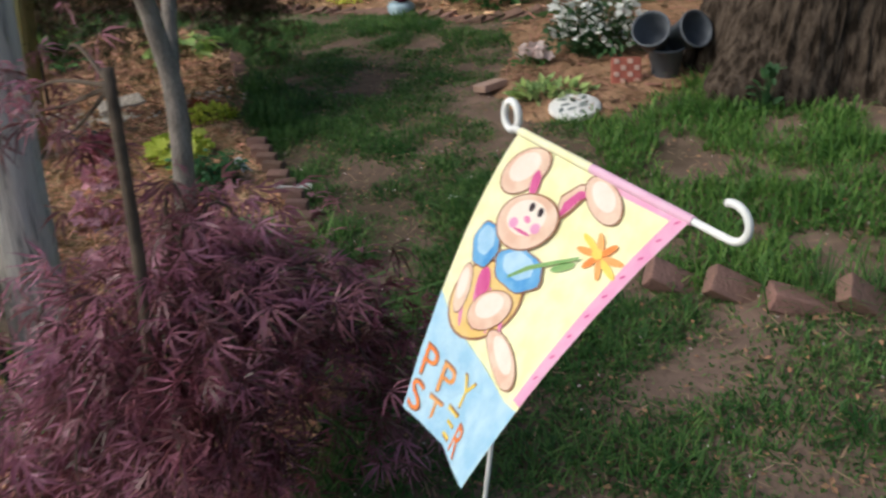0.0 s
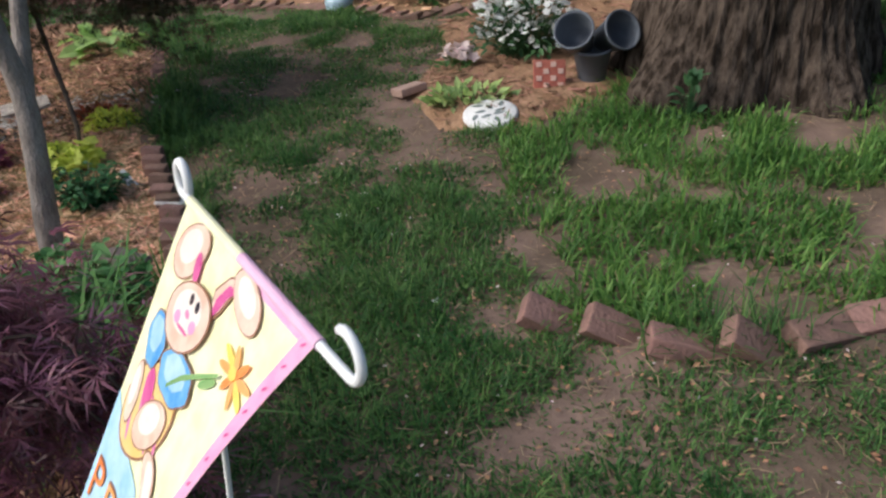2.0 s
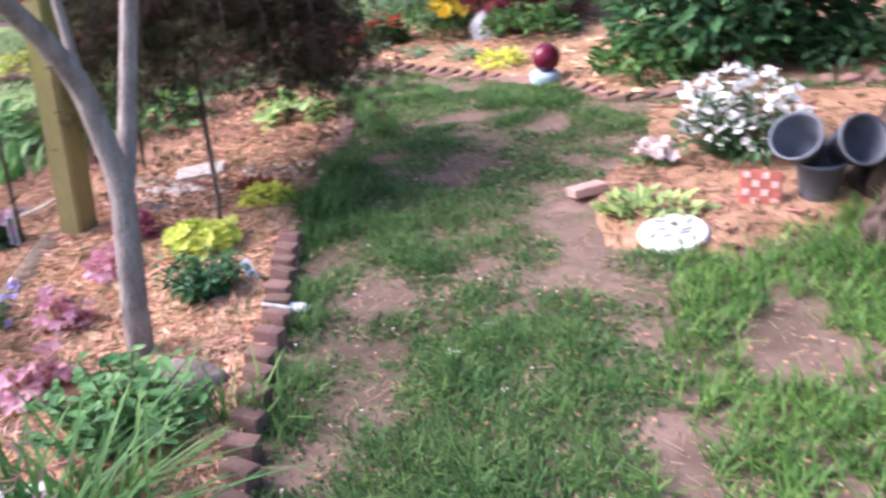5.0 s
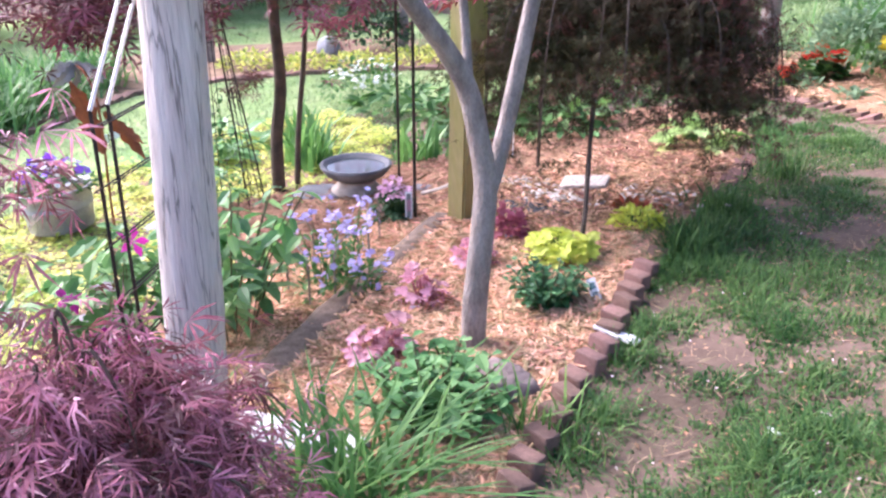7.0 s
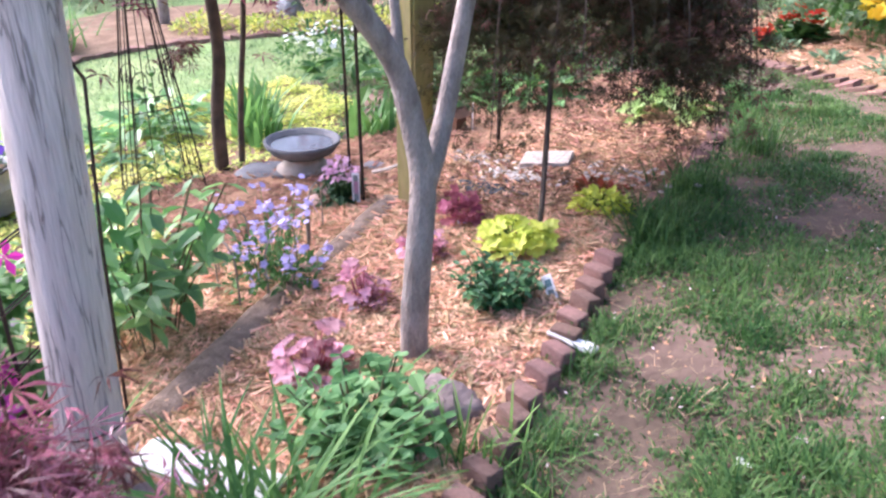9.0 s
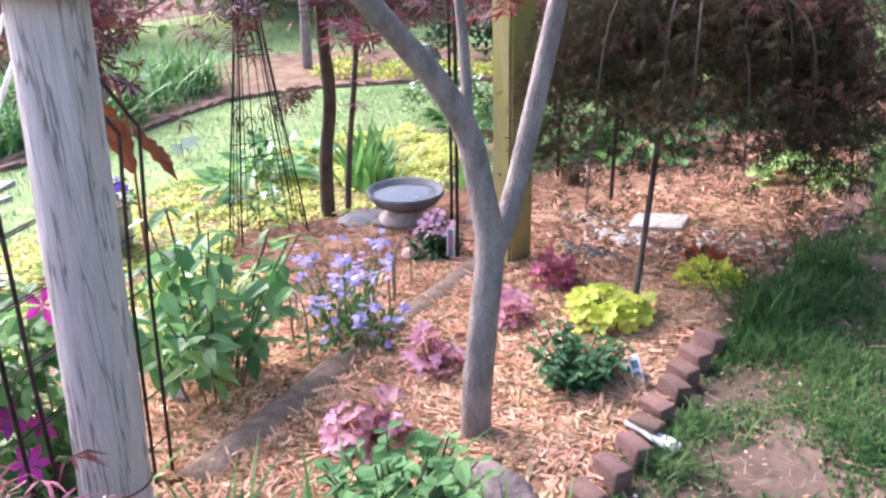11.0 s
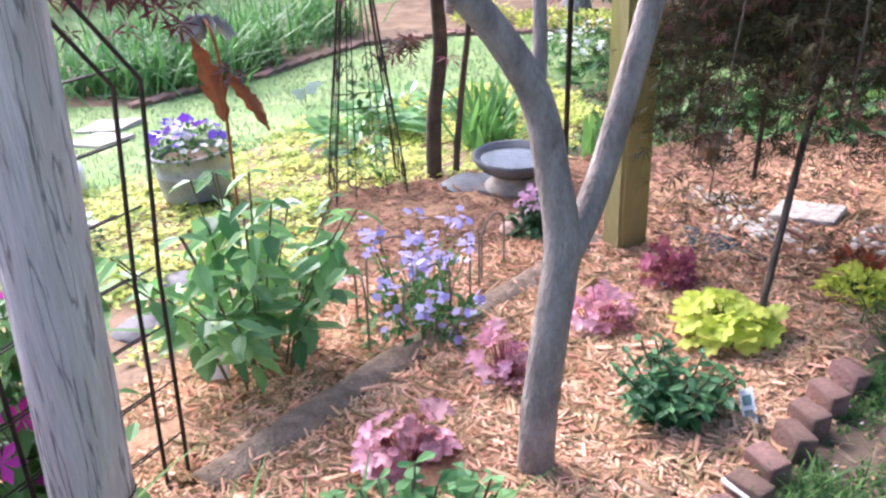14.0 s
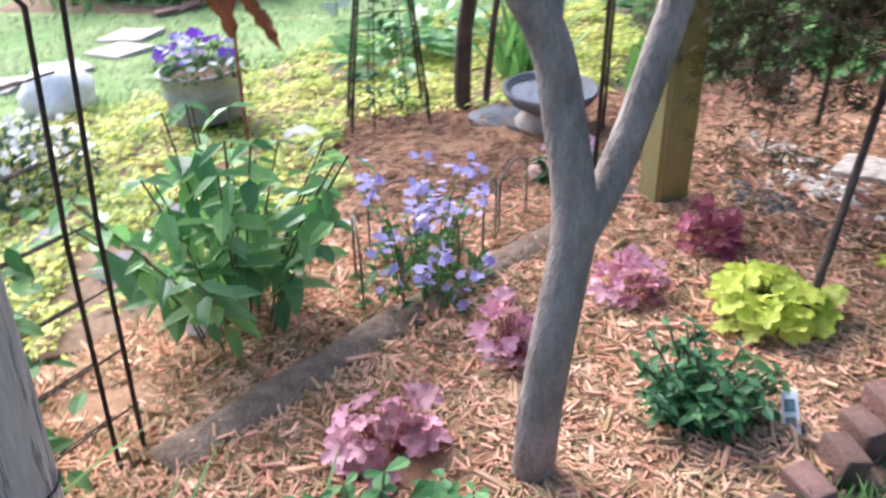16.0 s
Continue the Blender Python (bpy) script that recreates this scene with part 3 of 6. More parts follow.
def young_maple():
    x, y = -0.935, 3.155
    e = thing("young_maple_tree", x, y, "young maple tree with a smooth grey-brown forked trunk", "tree")
    z = gz(x, y)

    def at(a, b, c):
        return (a - x, b - y, c - z)
    smooth(part("trunk", limb([at(-0.935, 3.14, z - 0.06), at(-0.932, 3.145, 0.0), at(-0.925, 3.16, 0.2), at(-0.935, 3.19, 0.42), at(-0.955, 3.17, 0.6), at(-0.972, 3.14, 0.74), at(-0.985, 3.07, 0.86), at(-0.99, 2.95, 1.0), at(-0.985, 2.78, 1.2), at(-1.0, 2.6, 1.55), at(-1.05, 2.5, 2.0)], 0.045, 0.022, 20, 0.035, 1), BARK, e))
    smooth(part("limb", limb([at(-0.93, 3.175, 0.36), at(-0.955, 3.27, 0.5), at(-0.95, 3.34, 0.75), at(-0.93, 3.44, 1.2), at(-0.9, 3.55, 1.7)], 0.034, 0.020, 16, 0.03, 7), BARK, e))
    smooth(part("limb", limb([at(-0.962, 3.14, 0.68), at(-1.0, 3.16, 0.9), at(-1.02, 3.15, 1.1), at(-1.05, 3.1, 1.5)], 0.017, 0.010, 10, 0.06, 9), BARK, e))
    tw = [limb([at(-1.03, 3.12, 1.22), at(-1.3, 3.3, 1.18), at(-1.6, 3.45, 1.08)], 0.006, 0.002, 6, 0, 1), limb([at(-0.95, 3.4, 1.1), at(-1.25, 3.5, 1.02), at(-1.5, 3.6, 0.92)], 0.006, 0.002, 6, 0, 2)]
    part("twig", joined(*tw), BARK, e)
    rng = np.random.default_rng(11)
    cs = [at(-1.6 + 0.1 * k, 3.45 + 0.03 * k, 1.06 + 0.03 * (k % 2)) for k in range(3)] + [at(-1.45, 3.58, 0.92), at(-1.3, 3.5, 0.98)]
    part("leaf_spray", leaf_spray(cs, 0.05, 5, 0.075, palm(5, 110, 0.09), rng), SCARLET, e, "dark red palmate leaves")


young_maple()


def mossy_post():
    x, y = -2.05, 4.15
    e = thing("wooden_post", x, y, "leaning mossy green square timber post", "post")
    z = gz(x, y)
    bm = bmesh.new()
    bmesh.ops.create_cube(bm, size=1, matrix=Matrix.Diagonal((0.125, 0.125, 1, 1)))
    bmesh.ops.bevel(bm, geom=[q for q in bm.edges if abs((q.verts[0].co - q.verts[1].co).z) > 0.5], offset=0.012, segments=2, affect="EDGES")
    bmesh.ops.subdivide_edges(bm, edges=[q for q in bm.edges if abs((q.verts[0].co - q.verts[1].co).z) > 0.5], cuts=10)
    for v in bm.verts:
        u = v.co.z + 0.5
        v.co.x += 0.004 * noise.noise((v.co.y * 20, u * 4, 2)) + 0.27 * u * 1.3 * 0.9
        v.co.y += 0.004 * noise.noise((v.co.x * 20, u * 4, 7)) - 0.22 * u * 1.3 * 0.9
        v.co.z = u * 1.75 - 0.1
    ob = part("post", bm, MOSSPOST, e)
    return ob


mossy_post()


def thin_tree():
    x, y = -3.51, 3.95
    e = thing("slender_tree", x, y, "slender dark-trunked ornamental tree with maroon leaves", "tree")
    z = gz(x, y)
    smooth(part("trunk", limb([(0, 0, -0.05), (0.03, 0.0, 0.35), (0.09, 0.02, 0.7), (0.14, -0.02, 1.1), (0.12, 0, 1.8), (0.1, 0, 2.2)], 0.042, 0.026, 12, 0.08, 3), DARKBARK, e))
    smooth(part("stem", limb([(0.05, 0.10, -0.05), (0.09, 0.12, 0.4), (0.20, 0.14, 1.0), (0.28, 0.14, 1.8)], 0.020, 0.012, 8, 0.08, 5), DARKBARK, e))
    rng = np.random.default_rng(5)
    hang = []
    for k in range(26):
        a = rng.uniform(-2.9, 0.9)
        r = rng.uniform(0.25, 1.25)
        hang.append((0.1 + r * math.cos(a), r * math.sin(a), 1.42 + rng.normal(0, 0.10) - 0.06 * r))
    for k in range(10):
        hang.append((1.22 + 0.12 * rng.normal(), -1.50 + 0.16 * rng.normal(), 1.44 + 0.07 * rng.normal()))
    part("crown", leaf_spray(hang, 0.10, 34, 0.10, PALM, rng, 1.0, 0.8), MAROONLEAF, e, "maroon cut leaves")
    part("twig", joined(*[limb([(0.12, 0, 1.6), (h[0] * 0.5, h[1] * 0.5, h[2] + 0.16), h], 0.009, 0.003, 5, 0, k) for k, h in enumerate(hang)]), DARKBARK, e)
    part("leaf_tuft", leaf_spray([(0.02, -0.12, 0.74), (-0.06, -0.16, 0.68)], 0.05, 20, 0.09, PALM, rng, 1.2), BRONZE, e)


thin_tree()


def weeping_maple():
    """Laceleaf maple behind the bed: thin leaning trunk, weeping crown of fine leaves."""
    x, y = -1.10, 3.91
    e = thing("weeping_maple", x, y, "small weeping laceleaf maple with green and bronze foliage", "tree")
    smooth(part("trunk", limb([(-0.06, 0.09, -0.05), (-0.075, 0.11, 0.12), (-0.10, 0.15, 0.24), (-0.31, 0.43, 0.62), (-0.45, 0.66, 0.9), (-0.50, 0.80, 1.08)], 0.011, 0.010, 10, 0.1, 3), DARKBARK, e))
    rng = np.random.default_rng(21)
    tips, boughs = [], []
    hub = Vector((-0.50, 0.82, 1.0))
    for k in range(78):
        a = rng.uniform(0, 2 * math.pi)
        r = 0.74 * math.sqrt(rng.uniform(0.04, 1))
        cx, cy = r * math.cos(a) * 0.95, r * math.sin(a) * 1.0
        h = 0.36 - 0.40 * (r / 0.74) ** 2 + rng.normal(0, 0.07)
        drop = rng.uniform(0.25, 0.74) * (0.85 if cx + cy > 0.15 else 1.0)
        pts = [hub + Vector(q) for q in ((0, 0, 0), (cx * 0.5, cy * 0.5, h + 0.06), (cx * 0.9, cy * 0.9, h), (cx * 1.03, cy * 1.03, h - drop))]
        boughs.append(limb(pts, 0.009, 0.002, 5, 0, k, 5))
        for s in np.linspace(0, 1, 6):
            tips.append(tuple(hub + Vector((cx * (0.72 + 0.31 * s), cy * (0.72 + 0.31 * s), h + 0.03 - drop * s))))
    for k in range(16):
        a = rng.uniform(-0.5, 1.3)
        r = rng.uniform(0.5, 0.85)
        cx, cy, h = r * math.cos(a), r * math.sin(a), 0.22 - 0.3 * r + rng.normal(0, 0.05)
        drop = rng.uniform(0.4, 0.62)
        boughs.append(limb([hub + Vector(q) for q in ((0, 0, 0), (cx * 0.5, cy * 0.5, h + 0.1), (cx * 0.9, cy * 0.9, h), (cx * 1.02, cy * 1.02, h - drop))], 0.008, 0.002, 5, 0, k, 5))
        for s in np.linspace(0, 1, 6):
            tips.append(tuple(hub + Vector((cx * (0.72 + 0.3 * s), cy * (0.72 + 0.3 * s), h + 0.03 - drop * s))))
    foliage("bough", joined(*boughs), DARKBARK, e)
    tips = np.array(tips)
    west = rng.uniform(0, 1, len(tips)) < 0.5 + 0.45 * np.tanh((tips[:, 1] - 0.8) * 2.5)
    part("crown", leaf_spray(tips[~west], 0.09, 44, 0.074, LACE, rng, 1.3, 0.4, None, 0.7), DEEPBRONZE, e, "fine green-bronze cut leaves")
    part("crown", leaf_spray(tips[west], 0.09, 36, 0.074, LACE, rng, 1.3, 0.4, None, 0.7), BRONZERED, e, "fine red-bronze cut leaves")


DEEPBRONZE = leafy("green_bronze_leaves", (0.042, 0.052, 0.019), (0.088, 0.062, 0.034), 0.5, 0.35, 0.85)
BRONZERED = leafy("red_bronze_leaves", (0.18, 0.075, 0.06), (0.10, 0.062, 0.038), 0.5, 0.4, 0.8)
weeping_maple()


def laceleaf_mound():
    """The low maroon laceleaf maple beside the flag and the post: airy layered sprays on arching boughs."""
    x, y = -0.50, 1.66
    e = thing("laceleaf_maple", x, y, "low mounded laceleaf maple with maroon cut leaves", "shrub")
    rng = np.random.default_rng(31)
    tips, boughs = [], []
    for k in range(74):
        a = rng.uniform(0, 2 * math.pi)
        r = 0.49 * math.sqrt(rng.uniform(0.03, 1))
        cx, cy = r * math.cos(a), r * math.sin(a) * 0.95
        if cx < 0.0 and cy < 0.3 and k % 4:
            continue
        h = 0.70 - 0.34 * (r / 0.49) ** 2 + 0.30 * cx + rng.normal(0, 0.07)
        drop = rng.uniform(0.12, 0.42)
        boughs.append(limb([(0, 0, 0.2), (cx * 0.5, cy * 0.5, h), (cx * 0.9, cy * 0.9, h - 0.02), (cx * 1.08, cy * 1.08, h - drop)], 0.006, 0.0012, 5, 0, k, 5))
        for s in np.linspace(0, 1, 6):
            tips.append((cx * (0.62 + 0.46 * s), cy * (0.62 + 0.46 * s), h + 0.02 - drop * s * s))
    smooth(part("trunk", limb([(0, 0, -0.05), (0.03, -0.02, 0.15), (0, 0, 0.4)], 0.03, 0.02, 10, 0.1), DARKBARK, e))
    smooth(part("stem", limb([(0.10, -0.28, -0.06), (0.04, -0.22, 0.35), (0.05, -0.17, 0.7), (0.035, -0.11, 1.13)], 0.017, 0.011, 10, 0.1, 4), DARKBARK, e, "bare dark upright stem"))
    for k, (bx, by, bz) in enumerate(((-0.12, 0.06, 1.10), (-0.20, 0.02, 1.04), (-0.24, 0.10, 0.98), (-0.14, -0.02, 0.96))):
        boughs.append(limb([(0.035, -0.11, 1.10), (bx * 0.5, by * 0.5 - 0.03, bz + 0.04), (bx, by, bz)], 0.005, 0.0015, 5, 0, k + 90, 5))
        tips.append((bx, by, bz))
    foliage("bough", joined(*boughs), DARKBARK, e)
    foliage("foliage", leaf_spray(tips, 0.065, 13, 0.10, LACE, rng, 1.1, 0.5, (0, 0, 0.4), 0.8), MAPLE, e)


laceleaf_mound()


def oak():
    x, y = 1.86, 4.45
    e = thing("oak_tree", x, y, "massive old tree trunk with rough furrowed bark", "tree")
    sides, rings = 240, 80
    vs, fs = [], []
    for i in range(rings + 1):
        h = -0.12 + 3.6 * (i / rings) ** 1.3
        for k in range(sides):
            a = 2 * math.pi * k / sides
            flare = 0.17 * math.exp(-max(h, 0) / 0.26) * (1 + 0.5 * math.sin(a * 5 + 1) + 0.25 * math.sin(a * 9))
            ridge = 0.05 * abs(noise.noise((k * 0.42, h * 2.6, 3))) + 0.03 * abs(noise.noise((k * 0.8, h * 5, 11))) + 0.012 * noise.noise((k * 1.3, h * 11, 8))
            r = 0.44 + flare + ridge - 0.015 * h
            vs.append((r * math.cos(a), r * math.sin(a), h))
    for i in range(rings):
        for k in range(sides):
            j = (k + 1) % sides
            fs.append((i * sides + k, i * sides + j, (i + 1) * sides + j, (i + 1) * sides + k))
    smooth(part("trunk", (vs, fs), OAK, e))
    # limbs and crown stay out of view; added to block skylight over the lawn
    rng = np.random.default_rng(77)
    C = []
    for k in range(9):
        a = k * 0.7 + 0.3
        r = 1.5 + 0.9 * ((k * 5) % 9) / 9
        tip = (r * math.cos(a), r * math.sin(a), 5.0 + 0.25 * (k % 4))
        smooth(part("limb", limb([(0.2 * math.cos(a), 0.2 * math.sin(a), 3.1), (tip[0] * 0.45, tip[1] * 0.45, 4.2), tip], 0.17, 0.04, 10, 0.08, k, 6), OAK, e))
        C += [(tip[0] * u + rng.normal(0, 0.35), tip[1] * u + rng.normal(0, 0.35), 4.0 + u * 1.2 + rng.normal(0, 0.35)) for u in np.linspace(0.3, 1.25, 9)]
    foliage("crown", leaf_spray(C, 0.42, 46, 0.26, OVATE, rng, 0.5, 0.6), GREEN, e, "unseen high leafy crown added to shade the lawn")


oak()
# ---- helpers for plants ----


def dome(rng, n, rx, ry, h, fill=0.6):
    """Places spread through a rounded clump."""
    a = rng.uniform(0, 2 * math.pi, n)
    u = np.sqrt(rng.uniform(0, 1, n))
    k = rng.uniform(fill, 1, n)
    return np.stack([rx * u * np.cos(a), ry * u * np.sin(a), h * k * np.sqrt(np.maximum(0.02, 1 - 0.85 * u * u))], 1)


def outward(P, rng, lift=0.1, loose=1.1):
    D = P * np.array([1, 1, 0]) + rng.normal(0, loose * np.abs(P[:, :2]).mean() + 1e-3, P.shape)
    D /= np.linalg.norm(D, axis=1)[:, None] + 1e-6
    D[:, 2] += lift + rng.normal(0, 0.3, len(D))
    return D


def stems(P, rng, r=0.0025, root=0.3):
    """A thin bent stalk from the ground to each place."""
    out = []
    for p in P:
        b = (p[0] * root, p[1] * root, -0.02)
        out.append(tube([b, (p[0] * 0.65, p[1] * 0.65, p[2] * 0.55), tuple(p)], [r, r * 0.8, r * 0.6], 4, False))
    return joined(*out)


def leaf_parts(mesh, count, material, parent):
    """Each leaf of a scattered mesh as a part of its own."""
    vs, fs = mesh
    per = len(fs) * count // len(vs)
    for q in range(len(vs) // count):
        o = q * count
        part("leaf", ([tuple(v) for v in vs[o:o + count]], [tuple(i - o for i in f) for f in fs[q * per:(q + 1) * per]]), material, parent)


def leaf_clump(name, x, y, label, category, shape, size, n, rx, ry, h, material, seed, lift=0.05, stalk=None, fill=0.55, group="", flowers=None, loose=1.1, apart=False):
    """A plant: stalks, leaves and, if given, flowers (shape, size, n, low, high, material, label)."""
    loose = 0.35 if size > 0.12 else loose
    rng = np.random.default_rng(seed)
    e = thing(name, x, y, label, category, group)
    P = dome(rng, n, rx, ry, h, fill)
    if stalk:
        foliage("stem", stems(P[:: max(1, n // 60)], rng), stalk, e)
    leaves = scatter(shape, P, outward(P, rng, lift, loose), rng.uniform(0.65, 1.2, n) * size, rng=rng)
    if apart:
        leaf_parts(leaves, len(shape[0]), material, e)
    else:
        foliage("foliage", leaves, material, e)
    if flowers:
        fs, fsize, fn, lo, hi, fm, flabel = flowers
        Q = dome(rng, fn, rx * 0.95, ry * 0.95, 1, 0.9)
        Q[:, 2] = rng.uniform(lo, hi, fn) * (1 - 0.3 * (np.hypot(Q[:, 0] / rx, Q[:, 1] / ry)) ** 2)
        D = rng.normal(0, 1, (fn, 3))
        D[:, 2] *= 0.35
        foliage("flower", scatter(fs, Q, D, rng.uniform(0.7, 1.1, fn) * fsize, rolls=0.6, rng=rng), fm, e, flabel)
        foliage("flower_stem", stems(Q, rng, 0.0018), stalk or GREEN, e)
    return e


def strap_clump(name, x, y, label, category, n, h, width, material, seed, lean=0.7, r=0.07, bend=0.6, apart=False):
    rng = np.random.default_rng(seed)
    e = thing(name, x, y, label, category)
    P = np.stack([rng.normal(0, r, n), rng.normal(0, r, n), np.full(n, -0.02)], 1)
    if apart:
        leaf_parts(blades(P, rng.uniform(0.55, 1.1, n) * h, rng.uniform(0.7, 1.1, n) * width, lean, rng, bend), 7, material, e)
        return e
    foliage("leaf", blades(P, rng.uniform(0.55, 1.1, n) * h, rng.uniform(0.7, 1.1, n) * width, lean, rng, bend), material, e)
    return e


# ---- the garden flag ----


def garden_flag():
    x, y = 0.2005, 1.405
    z0 = gz(x, y)
    e = thing("garden_flag", x, y, "spring garden flag with a rabbit on a white metal stand", "flag")
    top = 0.906 - z0
    d = Vector((0.193, -0.268, 0)).normalized()

    def arm(s, h=0.0):
        return (0.0094 + d.x * s, -0.0277 + d.y * s, top + h - 0.002 - 0.05 * s)
    line = [(-0.05, 0.02, -0.15), (-0.01, 0.005, 0.4), (0.012, -0.024, top - 0.02)]
    smooth(part("pole", tube(curve_points(line, 6), 0.0048, 10), WHITEPAINT, e))
    ring = [(0.012 + d.x * -0.016 + 0.017 * math.cos(a) * d.x, -0.025 + d.y * -0.016 + 0.017 * math.cos(a) * d.y, top + 0.014 + 0.022 * math.sin(a)) for a in np.linspace(-1.2, 2 * math.pi - 1.2, 26)]
    smooth(part("ring", tube(ring, 0.0058, 10), WHITEPAINT, e))
    hook = [arm(s) for s in np.linspace(-0.005, 0.40, 9)]
    hook += [arm(0.40 + 0.023 * math.sin(a), 0.023 - 0.023 * math.cos(a)) for a in np.linspace(0.25, 3.7, 16)]
    smooth(part("arm", tube(hook, 0.0052, 10), WHITEPAINT, e))
    o = Vector((x, y, z0))
    TL, TR = Vector((0.218, 1.366, 0.910)) - o, Vector((0.413, 1.098, 0.892)) - o
    ML, MR = Vector((0.092, 1.327, 0.630)) - o, Vector((0.219, 1.061, 0.644)) - o
    BL, BR = Vector((0.044, 1.237, 0.493)) - o, Vector((0.133, 1.032, 0.515)) - o

    def curve(a, m, b, v):
        """Through a at v=0, m at v=0.7 and b at v=1."""
        c = (m - a * (0.3 * 0.3) - b * 0.49) / 0.42
        return a * (1 - v) ** 2 + c * 2 * v * (1 - v) + b * v * v

    def cloth(u, v, off=0.0):
        p = curve(TL, ML, BL, v).lerp(curve(TR, MR, BR, v), u)
        n = (TR - TL).cross(BL - TL).normalized()
        p = p + n * (0.018 * math.sin(math.pi * u) * (0.05 + 1.2 * v) + 0.004 * v * math.sin(9 * u + 4 * v))
        p.z -= 0.004 * math.sin(math.pi * u) * (1 - v)
        if n.dot(Vector((0, 0, 1.3)) - p) < 0:
            n = -n
        return p + n * off

    def patch(name, outline, material, off, label=""):
        """A printed piece: a filled outline in flag coordinates laid on the cloth."""
        cx, cy = sum(p[0] for p in outline) / len(outline), sum(p[1] for p in outline) / len(outline)
        vs, fs = [cloth(cx, cy, off)], []
        rings_ = (0.35, 0.7, 1.0)
        n = len(outline)
        for q in rings_:
            vs += [cloth(cx + (a - cx) * q, cy + (b - cy) * q, off) for a, b in outline]
        fs += [(0, 1 + k, 1 + (k + 1) % n) for k in range(n)]
        for q in range(2):
            for k in range(n):
                j = (k + 1) % n
                fs.append((1 + q * n + k, 1 + (q + 1) * n + k, 1 + (q + 1) * n + j, 1 + q * n + j))
        return part(name, (vs, fs), material, panel, label)

    def oval(cx, cy, rx, ry, turn=0.0, n=24, wave=0.0):
        t = radians(turn)
        out = []
        for k in range(n):
            a = 2 * math.pi * k / n
            w = 1 + wave * math.sin(a * 6)
            px_, py_ = rx * w * math.cos(a), ry * w * math.sin(a)
            out.append((cx + px_ * math.cos(t) - py_ * math.sin(t), cy + (px_ * math.sin(t) + py_ * math.cos(t)) * 0.7))
        return out
    sleeve = cloth_mat("sleeve_cloth", (0.95, 0.90, 0.56), (0.95, 0.92, 0.68))
    part("sleeve", tube([arm(q) for q in np.linspace(0.012, 0.165, 6)], 0.0067, 12), sleeve, e, "pale yellow cloth sleeve on the arm")
    part("sleeve", tube([arm(q) for q in np.linspace(0.1655, 0.345, 6)], 0.0067, 12), cloth_mat("sleeve_pink", (0.84, 0.50, 0.68), (0.86, 0.58, 0.72)), e, "pink cloth sleeve on the arm")
    nu, nv = 14, 22
    vs = [cloth(i / nu, j / nv) for j in range(nv + 1) for i in range(nu + 1)]
    fs = [(j * (nu + 1) + i, j * (nu + 1) + i + 1, (j + 1) * (nu + 1) + i + 1, (j + 1) * (nu + 1) + i) for j in range(nv) for i in range(nu)]
    panel = smooth(part("flag_panel", (vs, fs), cloth_mat("yellow_cloth", (0.95, 0.90, 0.50), (0.95, 0.92, 0.64)), e, "pale yellow printed cloth"))
    pink, blue, fur = cloth_mat("pink_print", (0.78, 0.36, 0.58), (0.82, 0.46, 0.64)), cloth_mat("blue_print", (0.36, 0.60, 0.82), (0.52, 0.72, 0.88)), cloth_mat("fur_print", (0.78, 0.52, 0.40), (0.86, 0.68, 0.56))
    shirt, dark, pale = cloth_mat("shirt_print", (0.10, 0.34, 0.72), (0.24, 0.52, 0.80)), cloth_mat("dark_print", (0.05, 0.04, 0.05), (0.09, 0.06, 0.06)), cloth_mat("pale_print", (0.88, 0.76, 0.68), (0.90, 0.82, 0.76))
    magenta, orange, yellow = cloth_mat("magenta_print", (0.62, 0.10, 0.30), (0.70, 0.16, 0.38)), cloth_mat("orange_print", (0.85, 0.36, 0.12), (0.86, 0.46, 0.18)), cloth_mat("gold_print", (0.86, 0.62, 0.12), (0.88, 0.68, 0.18))
    patch("border", [(0.93, 0.0), (1.0, 0.0), (1.0, 0.2), (1.0, 0.4), (1.0, 0.6), (1.0, 0.73), (0.93, 0.73), (0.93, 0.6), (0.93, 0.4), (0.93, 0.2)], pink, 0.0012, "pink printed border")
    patch("border", [(0.45, 0.0), (0.7, 0.0), (0.93, 0.0), (0.93, 0.045), (0.7, 0.045), (0.5, 0.03)], pink, 0.0012, "pink printed border")
    patch("hill", [(0, 0.655), (0.12, 0.69), (0.3, 0.72), (0.5, 0.74), (0.7, 0.75), (0.88, 0.755), (1.0, 0.745), (1, 0.87), (1, 1), (0.8, 1), (0.5, 1), (0.2, 1), (0, 1), (0, 0.85)], blue, 0.0012, "pale blue printed ground")
    for k in range(9):
        patch("stitch", oval(0.965, 0.04 + 0.075 * k, 0.006, 0.014, 30, 8), magenta, 0.0022)
    def ell(c, a, b, n=24, wave=0.0, k=1.0):
        """An oval from its middle and two half axes."""
        out = []
        for q in range(n):
            t = 2 * math.pi * q / n
            w = (1 + wave * math.sin(6 * t)) * k
            out.append((min(max(c[0] + w * (a[0] * math.cos(t) + b[0] * math.sin(t)), 0.004), 0.996), min(max(c[1] + w * (a[1] * math.cos(t) + b[1] * math.sin(t)), 0.004), 0.996)))
        return out

    def inked(name, c, a, b, material, off, label="", shine=None, wave=0.0):
        """A printed oval with a thin brown outline and a paler middle."""
        patch(name + "_outline", ell(c, a, b, 24, wave, 1.06), BROWNINK, off)
        patch(name, ell(c, a, b, 24, wave), material, off + 0.0004, label)
        if shine:
            patch(name + "_shine", ell((c[0] - 0.01, c[1] - 0.012), a, b, 20, wave, 0.66), shine, off + 0.0008)
